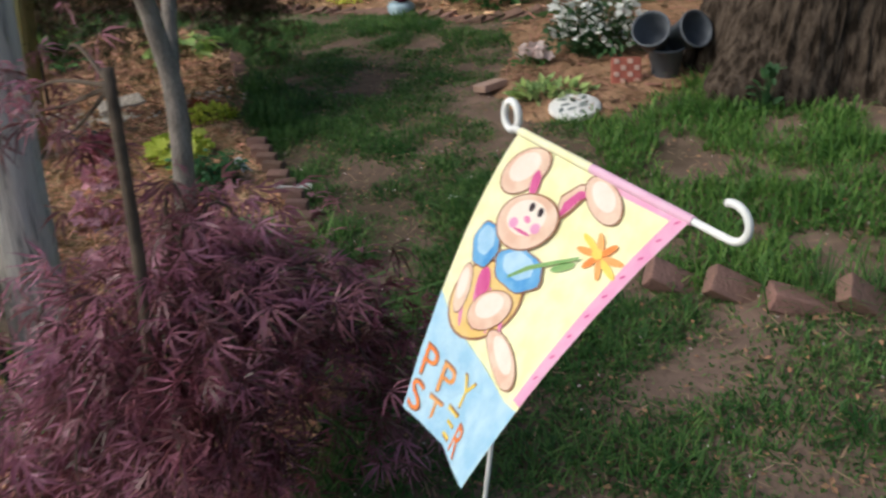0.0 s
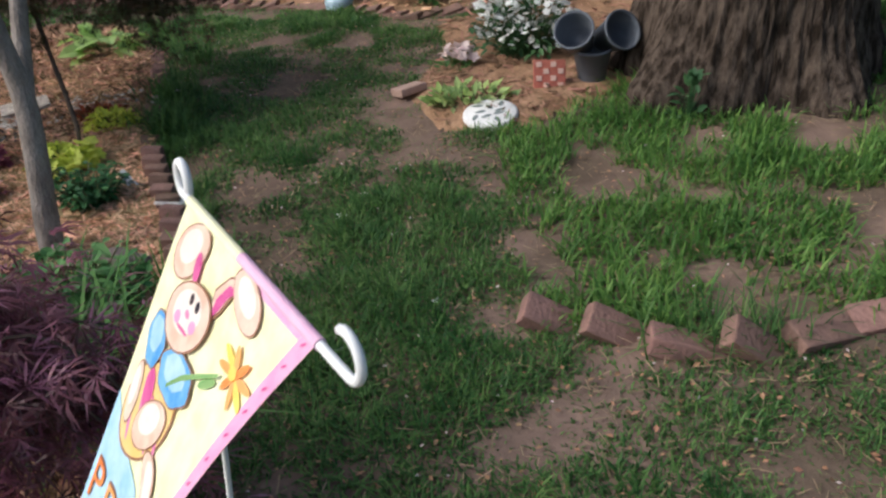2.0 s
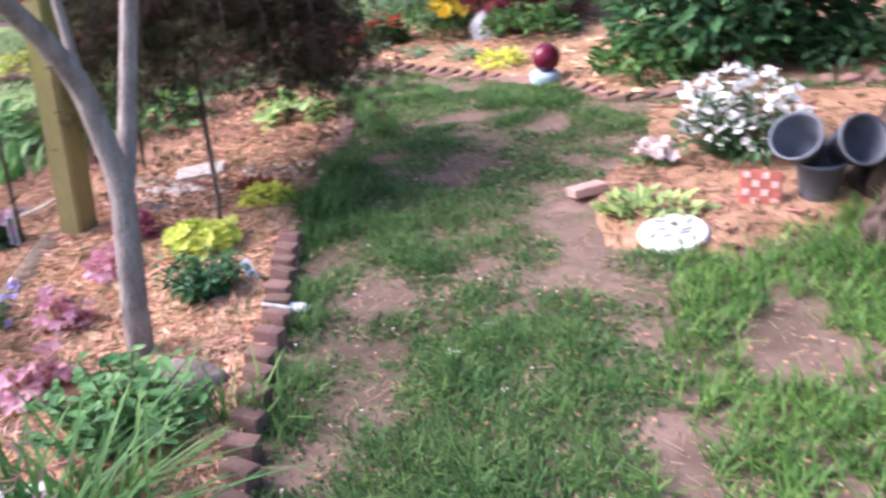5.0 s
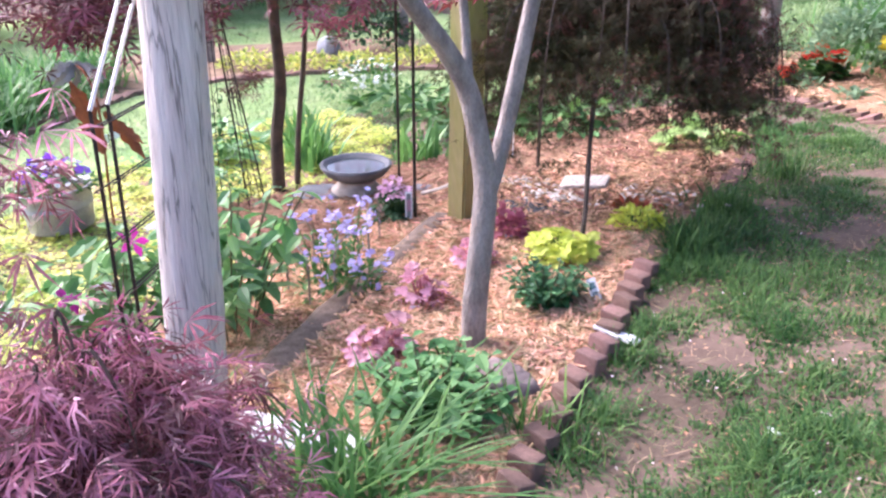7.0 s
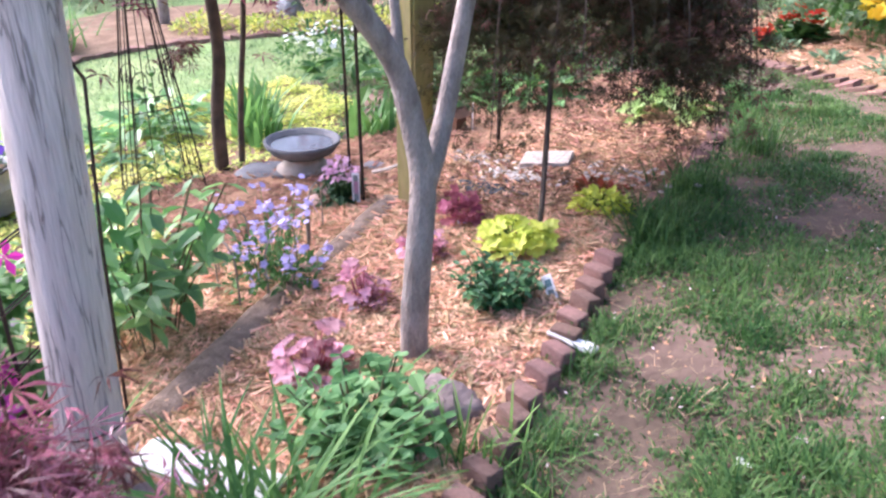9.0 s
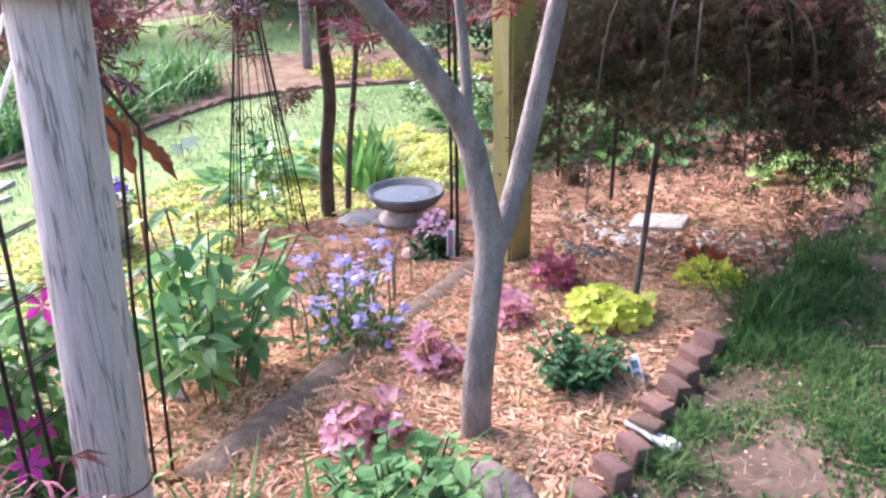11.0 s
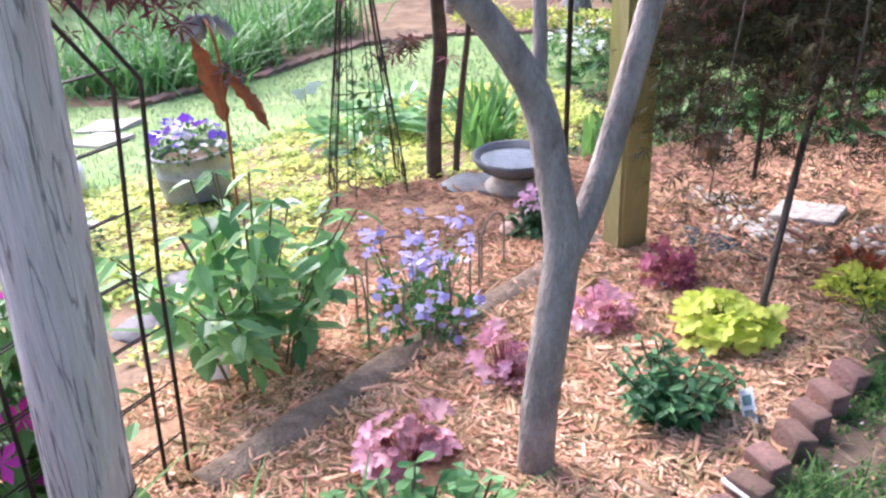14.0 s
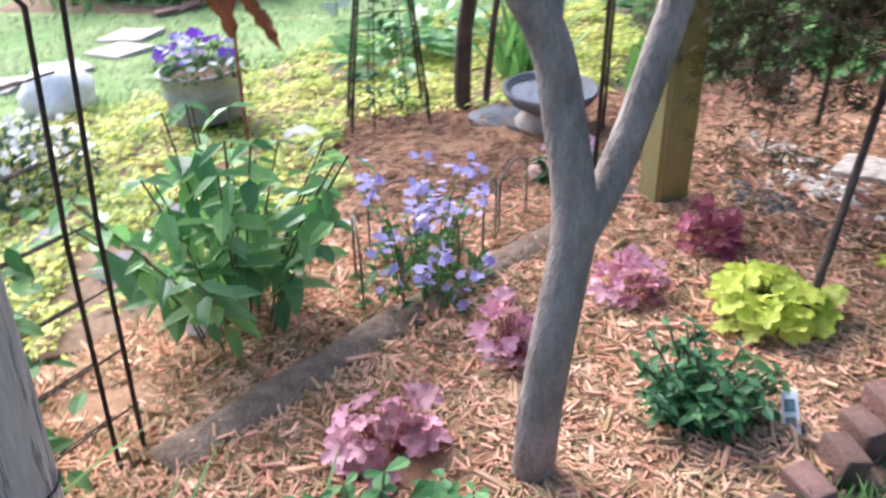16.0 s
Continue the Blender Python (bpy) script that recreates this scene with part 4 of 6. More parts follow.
    inked("body", (0.335, 0.585), (0.215, -0.09), (0.085, 0.105), gold_stripe, 0.002)
    for q in range(4):
        c = (0.20 + 0.10 * q, 0.64 - 0.018 * q)
        patch("trouser_stripe", ell(c, (0.012, -0.008), (0.055, 0.065), 14), pinkstripe, 0.0028)
    inked("arm", (0.165, 0.60), (0.05, -0.02), (0.03, 0.075), fur, 0.003, "tan printed arm", pale)
    inked("foot", (0.67, 0.685), (0.185, 0.012), (0.055, 0.052), fur, 0.003, "tan printed foot", pale)
    patch("basket", ell((0.29, 0.545), (0.04, -0.02), (0.035, 0.05), 14), magenta, 0.0034)
    inked("paw", (0.41, 0.60), (0.125, -0.055), (0.035, 0.055), fur, 0.0036, "tan printed paw", pale)
    inked("shirt", (0.185, 0.435), (0.085, -0.025), (0.04, 0.072), shirt, 0.0036, "blue printed shirt", blue, 0.05)
    inked("shirt", (0.455, 0.437), (0.155, -0.015), (0.015, 0.068), shirt, 0.004, "blue printed shirt", blue, 0.05)
    patch("ear_stalk", [(0.485, 0.245), (0.425, 0.145), (0.47, 0.075), (0.53, 0.045), (0.58, 0.09), (0.54, 0.12), (0.525, 0.185)], BROWNINK, 0.0024)
    patch("ear_stalk", [(0.48, 0.235), (0.435, 0.148), (0.475, 0.082), (0.53, 0.052), (0.57, 0.09), (0.53, 0.118), (0.515, 0.18)], fur, 0.0028)
    patch("inner_ear", [(0.485, 0.23), (0.465, 0.16), (0.495, 0.095), (0.545, 0.085), (0.545, 0.105), (0.525, 0.125), (0.51, 0.18)], magenta, 0.0034)
    inked("ear", (0.165, 0.135), (-0.045, 0.105), (0.10, 0.012), fur, 0.0024, "tan printed ear", pale)
    inked("ear", (0.625, 0.085), (0.10, 0.065), (0.078, -0.022), fur, 0.0032, "tan printed drooping ear", pale)
    patch("inner_ear", ell((0.262, 0.155), (0.02, 0.05), (0.028, 0.0), 14), magenta, 0.0038)
    inked("head", (0.345, 0.287), (0.055, 0.092), (0.16, -0.055), fur, 0.0048, "pale tan printed head", pale)
    for cx, cy in ((0.335, 0.232), (0.395, 0.232)):
        patch("eye", ell((cx, cy), (0.017, 0.0), (0.004, 0.018), 12), dark, 0.006)
    patch("nose", ell((0.35, 0.278), (0.022, 0.0), (0.004, 0.012), 12), pinkstripe, 0.006)
    patch("mouth", ell((0.36, 0.325), (0.055, -0.004), (0.002, 0.006), 12), magenta, 0.006)
    for cx, cy in ((0.285, 0.315), (0.42, 0.29)):
        patch("cheek", ell((cx, cy), (0.028, -0.004), (0.004, 0.02), 12), pink, 0.0058)
    patch("flower_stem", [(0.42, 0.47), (0.50, 0.405), (0.60, 0.35), (0.72, 0.285), (0.725, 0.295), (0.61, 0.362), (0.51, 0.42), (0.425, 0.48)], leafprint, 0.0052)
    patch("flower_leaf", ell((0.67, 0.345), (0.05, -0.03), (0.012, 0.012), 12), leafprint, 0.0024)
    for q in range(8):
        a = radians(q * 45 + 12)
        ca, sa = math.cos(a), math.sin(a)
        c = (0.80 + 0.058 * ca + 0.05 * sa, 0.25 + 0.034 * sa - 0.014 * ca)
        patch("petal", ell(c, ((0.055 * ca + 0.045 * sa), (0.03 * sa - 0.013 * ca)), (-0.024 * sa, 0.014 * ca), 12), (orange, yellow, orange, flame)[q % 4], 0.0024 + 0.0002 * q)
    patch("flower_heart", ell((0.785, 0.247), (0.03, 0.0), (0.004, 0.018), 12), yellow, 0.0044)
    inks = (flame, orange, yellow, magenta)
    for word, u0, du, v, w, h in (("PPY", 0.06, 0.19, 0.85, 0.14, 0.085), ("STER", 0.03, 0.19, 0.948, 0.14, 0.075)):
        for q, ch in enumerate(word):
            vs, fs = glyph(ch)
            wave = 0.008 * math.sin(q * 2.1)
            for k, (grow, off, ink) in enumerate(((1.1, 0.0022, BROWNINK), (0.98, 0.0030, inks[q % 3]))):
                box = [(u0 + du * q + w * (0.5 + (a - 0.5) * (1.0 if k == 0 else 0.94)), v + wave + h * (0.5 - b) * grow) for a, b in vs]
                part("letter_outline" if k == 0 else "letter", ([cloth(min(max(a, 0.004), 0.996), min(b, 0.992), off) for a, b in box], fs), ink, panel)


def glyph(ch):
    """A letter of the built-in font as a flat mesh, fitted into the unit square."""
    c = bpy.data.curves.new("letter", "FONT")
    c.body, c.resolution_u = ch, 3
    ob = new("letter_curve", c)
    me = ob.evaluated_get(bpy.context.evaluated_depsgraph_get()).to_mesh()
    P = [tuple(v.co) for v in me.vertices]
    fs = [tuple(p.vertices) for p in me.polygons]
    bpy.data.objects.remove(ob)
    x0, x1, y0, y1 = min(p[0] for p in P), max(p[0] for p in P), min(p[1] for p in P), max(p[1] for p in P)
    return [((p[0] - x0) / (x1 - x0), (p[1] - y0) / (y1 - y0)) for p in P], fs


def cloth_mat(name, a, b):
    return mat(name, a, b, 30, 0.75, 0.15, 400, fine=0.05, spec=0.15, trans=0.22)


BROWNINK = cloth_mat("brown_print", (0.30, 0.14, 0.08), (0.36, 0.18, 0.12))
gold_stripe = cloth_mat("stripe_print", (0.84, 0.58, 0.20), (0.86, 0.64, 0.30))
pinkstripe = cloth_mat("pink_stripe_print", (0.74, 0.22, 0.44), (0.78, 0.32, 0.52))
flame = cloth_mat("flame_print", (0.88, 0.22, 0.06), (0.90, 0.32, 0.10))
leafprint = cloth_mat("green_print", (0.20, 0.38, 0.14), (0.28, 0.44, 0.18))
garden_flag()

# ---- trellis with clematis round the post ----


# pale colour that imitates the sky reflected in the trellis iron
SKYSHEEN = mat("sky_sheen_iron", (0.72, 0.71, 0.69), (0.60, 0.59, 0.58), 20, 0.45, metal=0.3)


def wire_trellis():
    x, y = -1.33, 2.33
    e = thing("wire_trellis", x, y, "black iron wire trellis with a peaked top", "trellis")
    z = gz(x, y)

    def hoop(ox, oy):
        l, r = Vector((0.24 + ox, -0.31 + oy, 0)), Vector((ox, oy, 0))
        mid = (l + r) / 2
        return [(r.x, r.y, -0.12), (r.x, r.y, 0.0), (r.x + 0.012, r.y + 0.02, 0.6), (r.x + 0.02, r.y + 0.055, 1.04), (mid.x, mid.y + 0.02, 1.36), (l.x - 0.01, l.y + 0.01, 1.10), (l.x, l.y, 0.6), (l.x, l.y, 0.0), (l.x, l.y, -0.12)]
    for ox, oy in ((0, 0), (-0.03, 0.055)):
        line = hoop(ox, oy)
        part("hoop", tube(line[:5], 0.0052, 8), IRON, e)
        part("hoop", tube(line[5:], 0.0052, 8), IRON, e)
        # same iron as the hoops; the sky's sheen is painted on as a pale colour
        part("slope_bar", tube([line[4], line[5]], 0.0056, 8), SKYSHEEN, e, "iron slope bar, sky reflection put into its pale colour")
        for k in range(7):
            h = 0.16 + 0.15 * k
            part("rung", tube([(0.26 + ox, -0.33 + oy, h), (0.1 + ox, -0.13 + oy, h + 0.004), (-0.012 + ox, 0.012 + oy, h)], 0.0026, 6), IRON, e)
    return e


wire_trellis()


def clematis():
    x, y = -1.30, 2.09
    e = thing("clematis", x, y, "climbing clematis with magenta flowers on the trellis", "climbing plant")
    rng = np.random.default_rng(77)
    vines = []
    pts = []
    for k in range(11):
        a, b = rng.normal(0, 0.05, 2)
        p = [(a, b, -0.02)]
        for h in (0.15, 0.32, 0.5, 0.68):
            a += rng.normal(0, 0.04)
            b += rng.normal(0, 0.045)
            p.append((a, b, h * rng.uniform(0.75, 1.05)))
        vines.append(limb(p, 0.003, 0.0015, 5, 0, k, 4))
        pts += curve_points(p, 4)[2:]
    foliage("stem", joined(*vines), mat("vine", (0.16, 0.10, 0.06), (0.10, 0.12, 0.05), 20), e)
    P = np.repeat(np.array([tuple(p) for p in pts]), 4, 0) + rng.normal(0, 0.045, (len(pts) * 4, 3)) - [0.03, 0, 0]
    foliage("foliage", scatter(OVATE, P, rng.normal(0, 1, P.shape) * [1, 1, 0.5], rng.uniform(0.05, 0.09, len(P)), rng=rng), BRIGHTG, e)
    spots = ((0.005, 0.05, 0.69), (0.0, -0.015, 0.38), (0.005, 0.02, 0.22), (0.0, -0.07, 0.42), (-0.06, -0.12, 0.55), (0.1, -0.06, 0.35))
    for k, s in enumerate(spots):
        v, f = petals(6 if k % 2 else 5, 0.24)
        m = pose(s[0] + 0.04, s[1], s[2], 0, 55 + 20 * math.sin(k * 2), -10 + 25 * math.cos(k)) @ pose(0, 0, 0, 0, 0, 40 * k)
        part("flower", ([m @ (Vector(q) * 0.052) for q in v], f), MAGENTA, e, "magenta six-petalled flower")


clematis()

# ---- bed between the log and the bricks ----
leaf_clump("coral_bells", -1.20, 3.93, "lime-yellow coral bells with rounded ruffled leaves", "plant", LOBED, 0.078, 72, 0.12, 0.12, 0.17, LIMEBELL, 1, -0.12, GREEN, apart=True)
leaf_clump("golden_plant", -1.20, 4.45, "small golden-leaved plant in the mulch", "plant", OVATE, 0.045, 240, 0.12, 0.11, 0.12, LIME, 2, 0.1, GREEN)
for k, (hx, hy, r) in enumerate(((-1.13, 2.88, 0.085), (-1.355, 3.28, 0.08), (-1.49, 3.68, 0.075), (-1.64, 4.04, 0.078))):
    leaf_clump("coral_bells", hx, hy, ("rose-pink coral bells with ruffled leaves in the mulch", "darker red coral bells near the mossy post")[k == 3], "plant", RUFFLED, 0.072 if k == 0 else 0.062, 40, r, r, 0.185 + 0.02 * (k == 0), HEUCHRED if k == 3 else HEUCH, 10 + k, 0.15, HEUCHRED, 0.3, "rose coral bells", apart=True)


def plant_tag(x, y, h, tilt, turn, label, inks, side=0.0):
    e = thing("plant_tag", x, y, label, "plant label", "plant tags")
    m = pose(0, 0, 0, tilt, side, turn)
    part("card", block(0.036, 0.0035, h, m @ pose(0, 0, h / 2 - 0.01), 0.0015), PLASTIC, e)
    for k, (ink, a, b) in enumerate(inks):
        part("print", block(0.022, 0.001, h * (b - a), m @ pose(0, -0.003, h * (a + b) / 2 - 0.01), 0), ink, e)


INKTEAL = mat("teal_ink", (0.10, 0.19, 0.20), (0.15, 0.24, 0.24), 30, 0.5)
INKPINK = mat("pink_ink", (0.52, 0.22, 0.36), (0.40, 0.28, 0.34), 60, 0.5)
INKGREY = mat("grey_ink", (0.22, 0.24, 0.25), (0.16, 0.2, 0.17), 60, 0.5)
INKBLUE = mat("blue_ink", (0.20, 0.18, 0.55), (0.30, 0.26, 0.60), 40, 0.5)
plant_tag(-0.79, 3.67, 0.145, -42, 42, "white plastic plant tag with printed picture leaning in mulch", ((INKTEAL, 0.70, 0.88), (INKGREY, 0.46, 0.62), (INKPINK, 0.24, 0.40)), -26)
plant_tag(-1.075, 2.80, 0.085, -35, 75, "dark plant tag with blue print beside coral bells", ((INKBLUE, 0.5, 0.9), (INKGREY, 0.1, 0.5)))
plant_tag(-1.31, 3.20, 0.07, -25, 60, "small plant tag with blue print beside coral bells", ((INKBLUE, 0.3, 0.9),))
plant_tag(-1.57, 3.99, 0.075, -20, 60, "small white plant tag with blue print", ((INKBLUE, 0.45, 0.9),))
plant_tag(-2.22, 3.93, 0.20, -8, 50, "tall printed plant label on a stake", ((INKGREY, 0.35, 0.95), (INKPINK, 0.5, 0.8)))
plant_tag(-0.91, 4.07, 0.04, -15, 40, "small white plant tag beside the bricks", ())


def rock(name, x, y, sx, sy, sz, material, label, seed, sink=0.3, turn=0, z=None):
    e = bmesh.new()
    bmesh.ops.create_icosphere(e, subdivisions=4, radius=1)
    for v in e.verts:
        n = 1 + 0.18 * noise.noise(v.co * 1.5 + Vector((seed, 0, 0))) + 0.07 * noise.noise(v.co * 5 + Vector((0, seed, 0)))
        v.co = Vector((v.co.x * sx * n, v.co.y * sy * n, v.co.z * sz * n))
    ob = smooth(part(name, e, material))
    ob.matrix_basis = pose(x, y, (gz(x, y) if z is None else z) + sz * (1 - 2 * sink), 0, 0, turn)
    return tagged(ob, label, "rock")


rock("boulder", -0.66, 2.985, 0.125, 0.10, 0.075, ROCK, "rounded pinkish granite boulder in the mulch", 4, 0.3, 20)
strap_clump("daylily", -0.51, 2.31, "clump of arching green daylily leaves", "plant", 210, 0.40, 0.0155, STRAP, 7, 0.95, 0.10, apart=True)
strap_clump("daylily", -1.02, 1.98, "green strap leaves at the foot of the post", "plant", 54, 0.36, 0.02, STRAP, 9, 0.6, 0.06, apart=True)
rock("boulder", -0.93, 2.24, 0.085, 0.07, 0.05, ROCK, "small pinkish stone by the post", 6, 0.3)
strap_clump("grass_tuft", -0.42, 2.86, "tuft of tall grass at the brick edging", "grass", 60, 0.22, 0.009, TALLGRASS, 8, 0.7, 0.05)


def white_slab():
    ob = part("stone_slab", block(0.47, 0.12, 0.05, None, 0.006), WHITESTONE)
    ob.matrix_basis = pose(-0.91, 2.39, gz(-0.91, 2.39) + 0.035, 4, -7, 17)
    tagged(ob, "long white painted stone slab among the leaves", "stone slab")


WHITESTONE = mat("white_stone", (0.78, 0.77, 0.75), (0.68, 0.66, 0.64), 14, 0.8, 0.12, 90)
white_slab()


def white_spoon():
    """A white plastic scoop left lying across the edging."""
    outline = [(-0.085, -0.008), (-0.03, -0.010), (0.0, -0.020), (0.05, -0.027), (0.08, -0.022), (0.083, 0.015), (0.05, 0.022), (0.0, 0.016), (-0.03, 0.010), (-0.085, 0.008)]
    bm = bmesh.new()
    lo = [bm.verts.new((a, b, 0)) for a, b in outline]
    f = bm.faces.new(lo)
    r = bmesh.ops.extrude_face_region(bm, geom=[f])
    for v in r["geom"]:
        if isinstance(v, bmesh.types.BMVert):
            v.co.z += 0.014
    bmesh.ops.recalc_face_normals(bm, faces=bm.faces)
    bmesh.ops.bevel(bm, geom=list(bm.edges), offset=0.004, segments=2, affect="EDGES")
    ob = part("plastic_scoop", bm, WHITESTONE)
    ob.matrix_basis = pose(-0.585, 3.485, gz(-0.585, 3.485) + 0.03, 4, 6, 18)
    tagged(ob, "white plastic scoop lying across the bricks", "litter")


white_spoon()

# ---- bed beyond the log ----


def leafy_stems(name, x, y, label, n, spread, h, size, material, seed, bare=0.3, pairs=9, shape=None, droop=-0.05):
    """Upright stems that spread from one crown, with pairs of leaves up to a leafy top."""
    rng = np.random.default_rng(seed)
    e = thing(name, x, y, label, "plant")
    shape = shape or OVATE
    st, P, D, S = [], [], [], []
    for k in range(n):
        a = rng.uniform(0, 2 * math.pi)
        r = spread * math.sqrt(rng.uniform(0.02, 1))
        hh = h * rng.uniform(0.7, 1.05) * (1 - 0.2 * r / spread)
        line = curve_points([(r * 0.25 * math.cos(a), r * 0.25 * math.sin(a), -0.02), (r * 0.5 * math.cos(a), r * 0.5 * math.sin(a), hh * 0.5), (r * math.cos(a), r * math.sin(a), hh)], 6)
        st.append(tube(line, 0.003, 5, False))
        for j in range(pairs):
            u = bare + (1 - bare) * (j + 1) / pairs
            p = line[min(int(u * (len(line) - 1)), len(line) - 1)]
            b = j * 1.57 + rng.uniform(-0.4, 0.4)
            for q in (0, math.pi):
                P.append(tuple(p))
                D.append((math.cos(b + q), math.sin(b + q), rng.normal(droop, 0.3)))
                S.append(size * rng.uniform(0.55, 1.15) * (1.0 if u < 0.9 else 0.7))
    foliage("stem", joined(*st), STEMS, e)
    foliage("foliage", scatter(shape, P, D, S, rng=rng), material, e)


STEMS = mat("brown_green_stems", (0.10, 0.12, 0.05), (0.13, 0.09, 0.05), 10)
POINTED = ([(p[0], p[1] * 0.9, p[2] - 0.12 * p[0] * p[0]) for p in OVATE[0]], OVATE[1])
leafy_stems("sedum", -0.68, 2.72, "bushy blue-green sedum with rounded leaves", 46, 0.25, 0.24, 0.066, SEDUM, 5, 0.12, 6, OBOVATE, 0.15)
leafy_stems("sedum", -0.83, 2.93, "upright green sedum shoots beside coral bells", 5, 0.06, 0.22, 0.055, SEDUM, 6, 0.1, 5, OBOVATE, 0.15)
leafy_stems("perennial", -0.955, 3.55, "dark green bushy perennial with divided leaves", 52, 0.16, 0.20, 0.052, DEEPB, 3, 0.1, 7)
leafy_stems("shrubby_perennial", -1.78, 2.66, "tall leafy green perennial with pale new leaves on bare stems", 23, 0.38, 0.68, 0.125, BRIGHT, 41, 0.34, 6, POINTED, -0.3)
strap_clump("lily", -2.03, 2.62, "clump of broad green lily leaves", "plant", 34, 0.38, 0.036, STRAP, 42, 0.55, 0.05, apart=True)


def phlox():
    """Thin stems that end in loose heads of small flowers over low dark leaves."""
    x, y = -1.80, 3.19
    e = thing("phlox", x, y, "woodland phlox with lavender-blue flower heads on thin stems", "flowering plant")
    rng = np.random.default_rng(43)
    tips = dome(rng, 34, 0.27, 0.23, 1, 0.9)
    tips[:, 2] = rng.uniform(0.10, 0.48, 34) * (1 - 0.45 * (np.hypot(tips[:, 0], tips[:, 1]) / 0.27) ** 2)
    foliage("stem", stems(tips, rng, 0.0022, 0.45), GREEN, e)
    Q = np.repeat(tips, 6, 0) + rng.normal(0, 1, (34 * 6, 3)) * [0.02, 0.02, 0.014]
    foliage("flower", scatter(petals(5, 0.42), Q, rng.normal(0, 1, Q.shape) * [1, 1, 0.35], rng.uniform(0.014, 0.02, len(Q)), rolls=0.6, rng=rng), BLUE, e, "lavender-blue five-petalled flowers")
    P = dome(rng, 330, 0.24, 0.20, 0.15, 0.2)
    foliage("foliage", scatter(SIMPLE, P, outward(P, rng, 0.15), rng.uniform(0.03, 0.05, 330), rng=rng), GREEN, e)
    L = np.repeat(tips, 5, 0) * rng.uniform(0.5, 0.9, (34 * 5, 1))
    foliage("stem_leaf", scatter(SIMPLE, L, outward(L, rng, 0.2), rng.uniform(0.025, 0.04, len(L)), rng=rng), BRIGHTG, e)


phlox()
leaf_clump("hydrangea", -2.34, 3.93, "small dark-leaved plant with pink flower heads", "flowering plant", OVATE, 0.06, 130, 0.10, 0.10, 0.19, DEEP, 44, 0.0, DEEP, 0.3, "", (FIVE, 0.02, 60, 0.20, 0.26, PINKP, "pink clustered flowers"))


def marker():
    """A white tombstone-shaped plastic marker."""
    out = [(-0.028, 0)] + [(0.026 * math.sin(a), 0.085 + 0.030 * math.cos(a)) for a in np.linspace(-1.5, 1.5, 9)] + [(0.028, 0)]
    bm = bmesh.new()
    f = bm.faces.new([bm.verts.new((a, 0, b)) for a, b in out])
    r = bmesh.ops.extrude_face_region(bm, geom=[f])
    for v in r["geom"]:
        if isinstance(v, bmesh.types.BMVert):
            v.co.y += 0.014
    bmesh.ops.recalc_face_normals(bm, faces=bm.faces)
    e = thing("garden_marker", -1.80, 2.535, "white rounded plastic garden marker on pegs", "plant label")
    ob = part("plate", bm, PLASTIC, e)
    ob.matrix_basis = pose(0, 0, 0.03, -12, 0, 62)
    for s in (-0.02, 0.02):
        part("peg", tube([(s * 0.5, s * 0.9, -0.03), (s * 0.5, s * 0.9, 0.05)], 0.003, 6), PLASTIC, e)


marker()


def hoop_fence():
    e = thing("hoop_fence", -1.74, 3.02, "low rusty wire hoop fence round the phlox", "fence")
    x, y = -1.74, 3.02
    for k, (a, b, c, d) in enumerate(((-1.72, 2.99, -1.93, 3.02), (-1.70, 3.1, -1.80, 3.30), (-1.86, 3.40, -2.0, 3.5), (-2.02, 3.52, -2.12, 3.66), (-2.06, 3.1, -2.12, 3.28))):
        za, zc = gz(a, b) - gz(x, y), gz(c, d) - gz(x, y)
        pts = [(a - x, b - y, za - 0.05), (a - x, b - y, za + 0.17)]
        pts += [((a + c) / 2 - x + (a - c) / 2 * math.cos(t), (b + d) / 2 - y + (b - d) / 2 * math.cos(t), za + 0.2 + 0.07 * math.sin(t)) for t in np.linspace(0.2, 2.94, 9)]
        pts += [(c - x, d - y, zc + 0.17), (c - x, d - y, zc - 0.05)]
        part("hoop", tube(pts, 0.004, 6), WIRE, e)


WIRE = mat("dull_wire", (0.26, 0.24, 0.20), (0.17, 0.14, 0.11), 20, 0.7, metal=0.3)
hoop_fence()


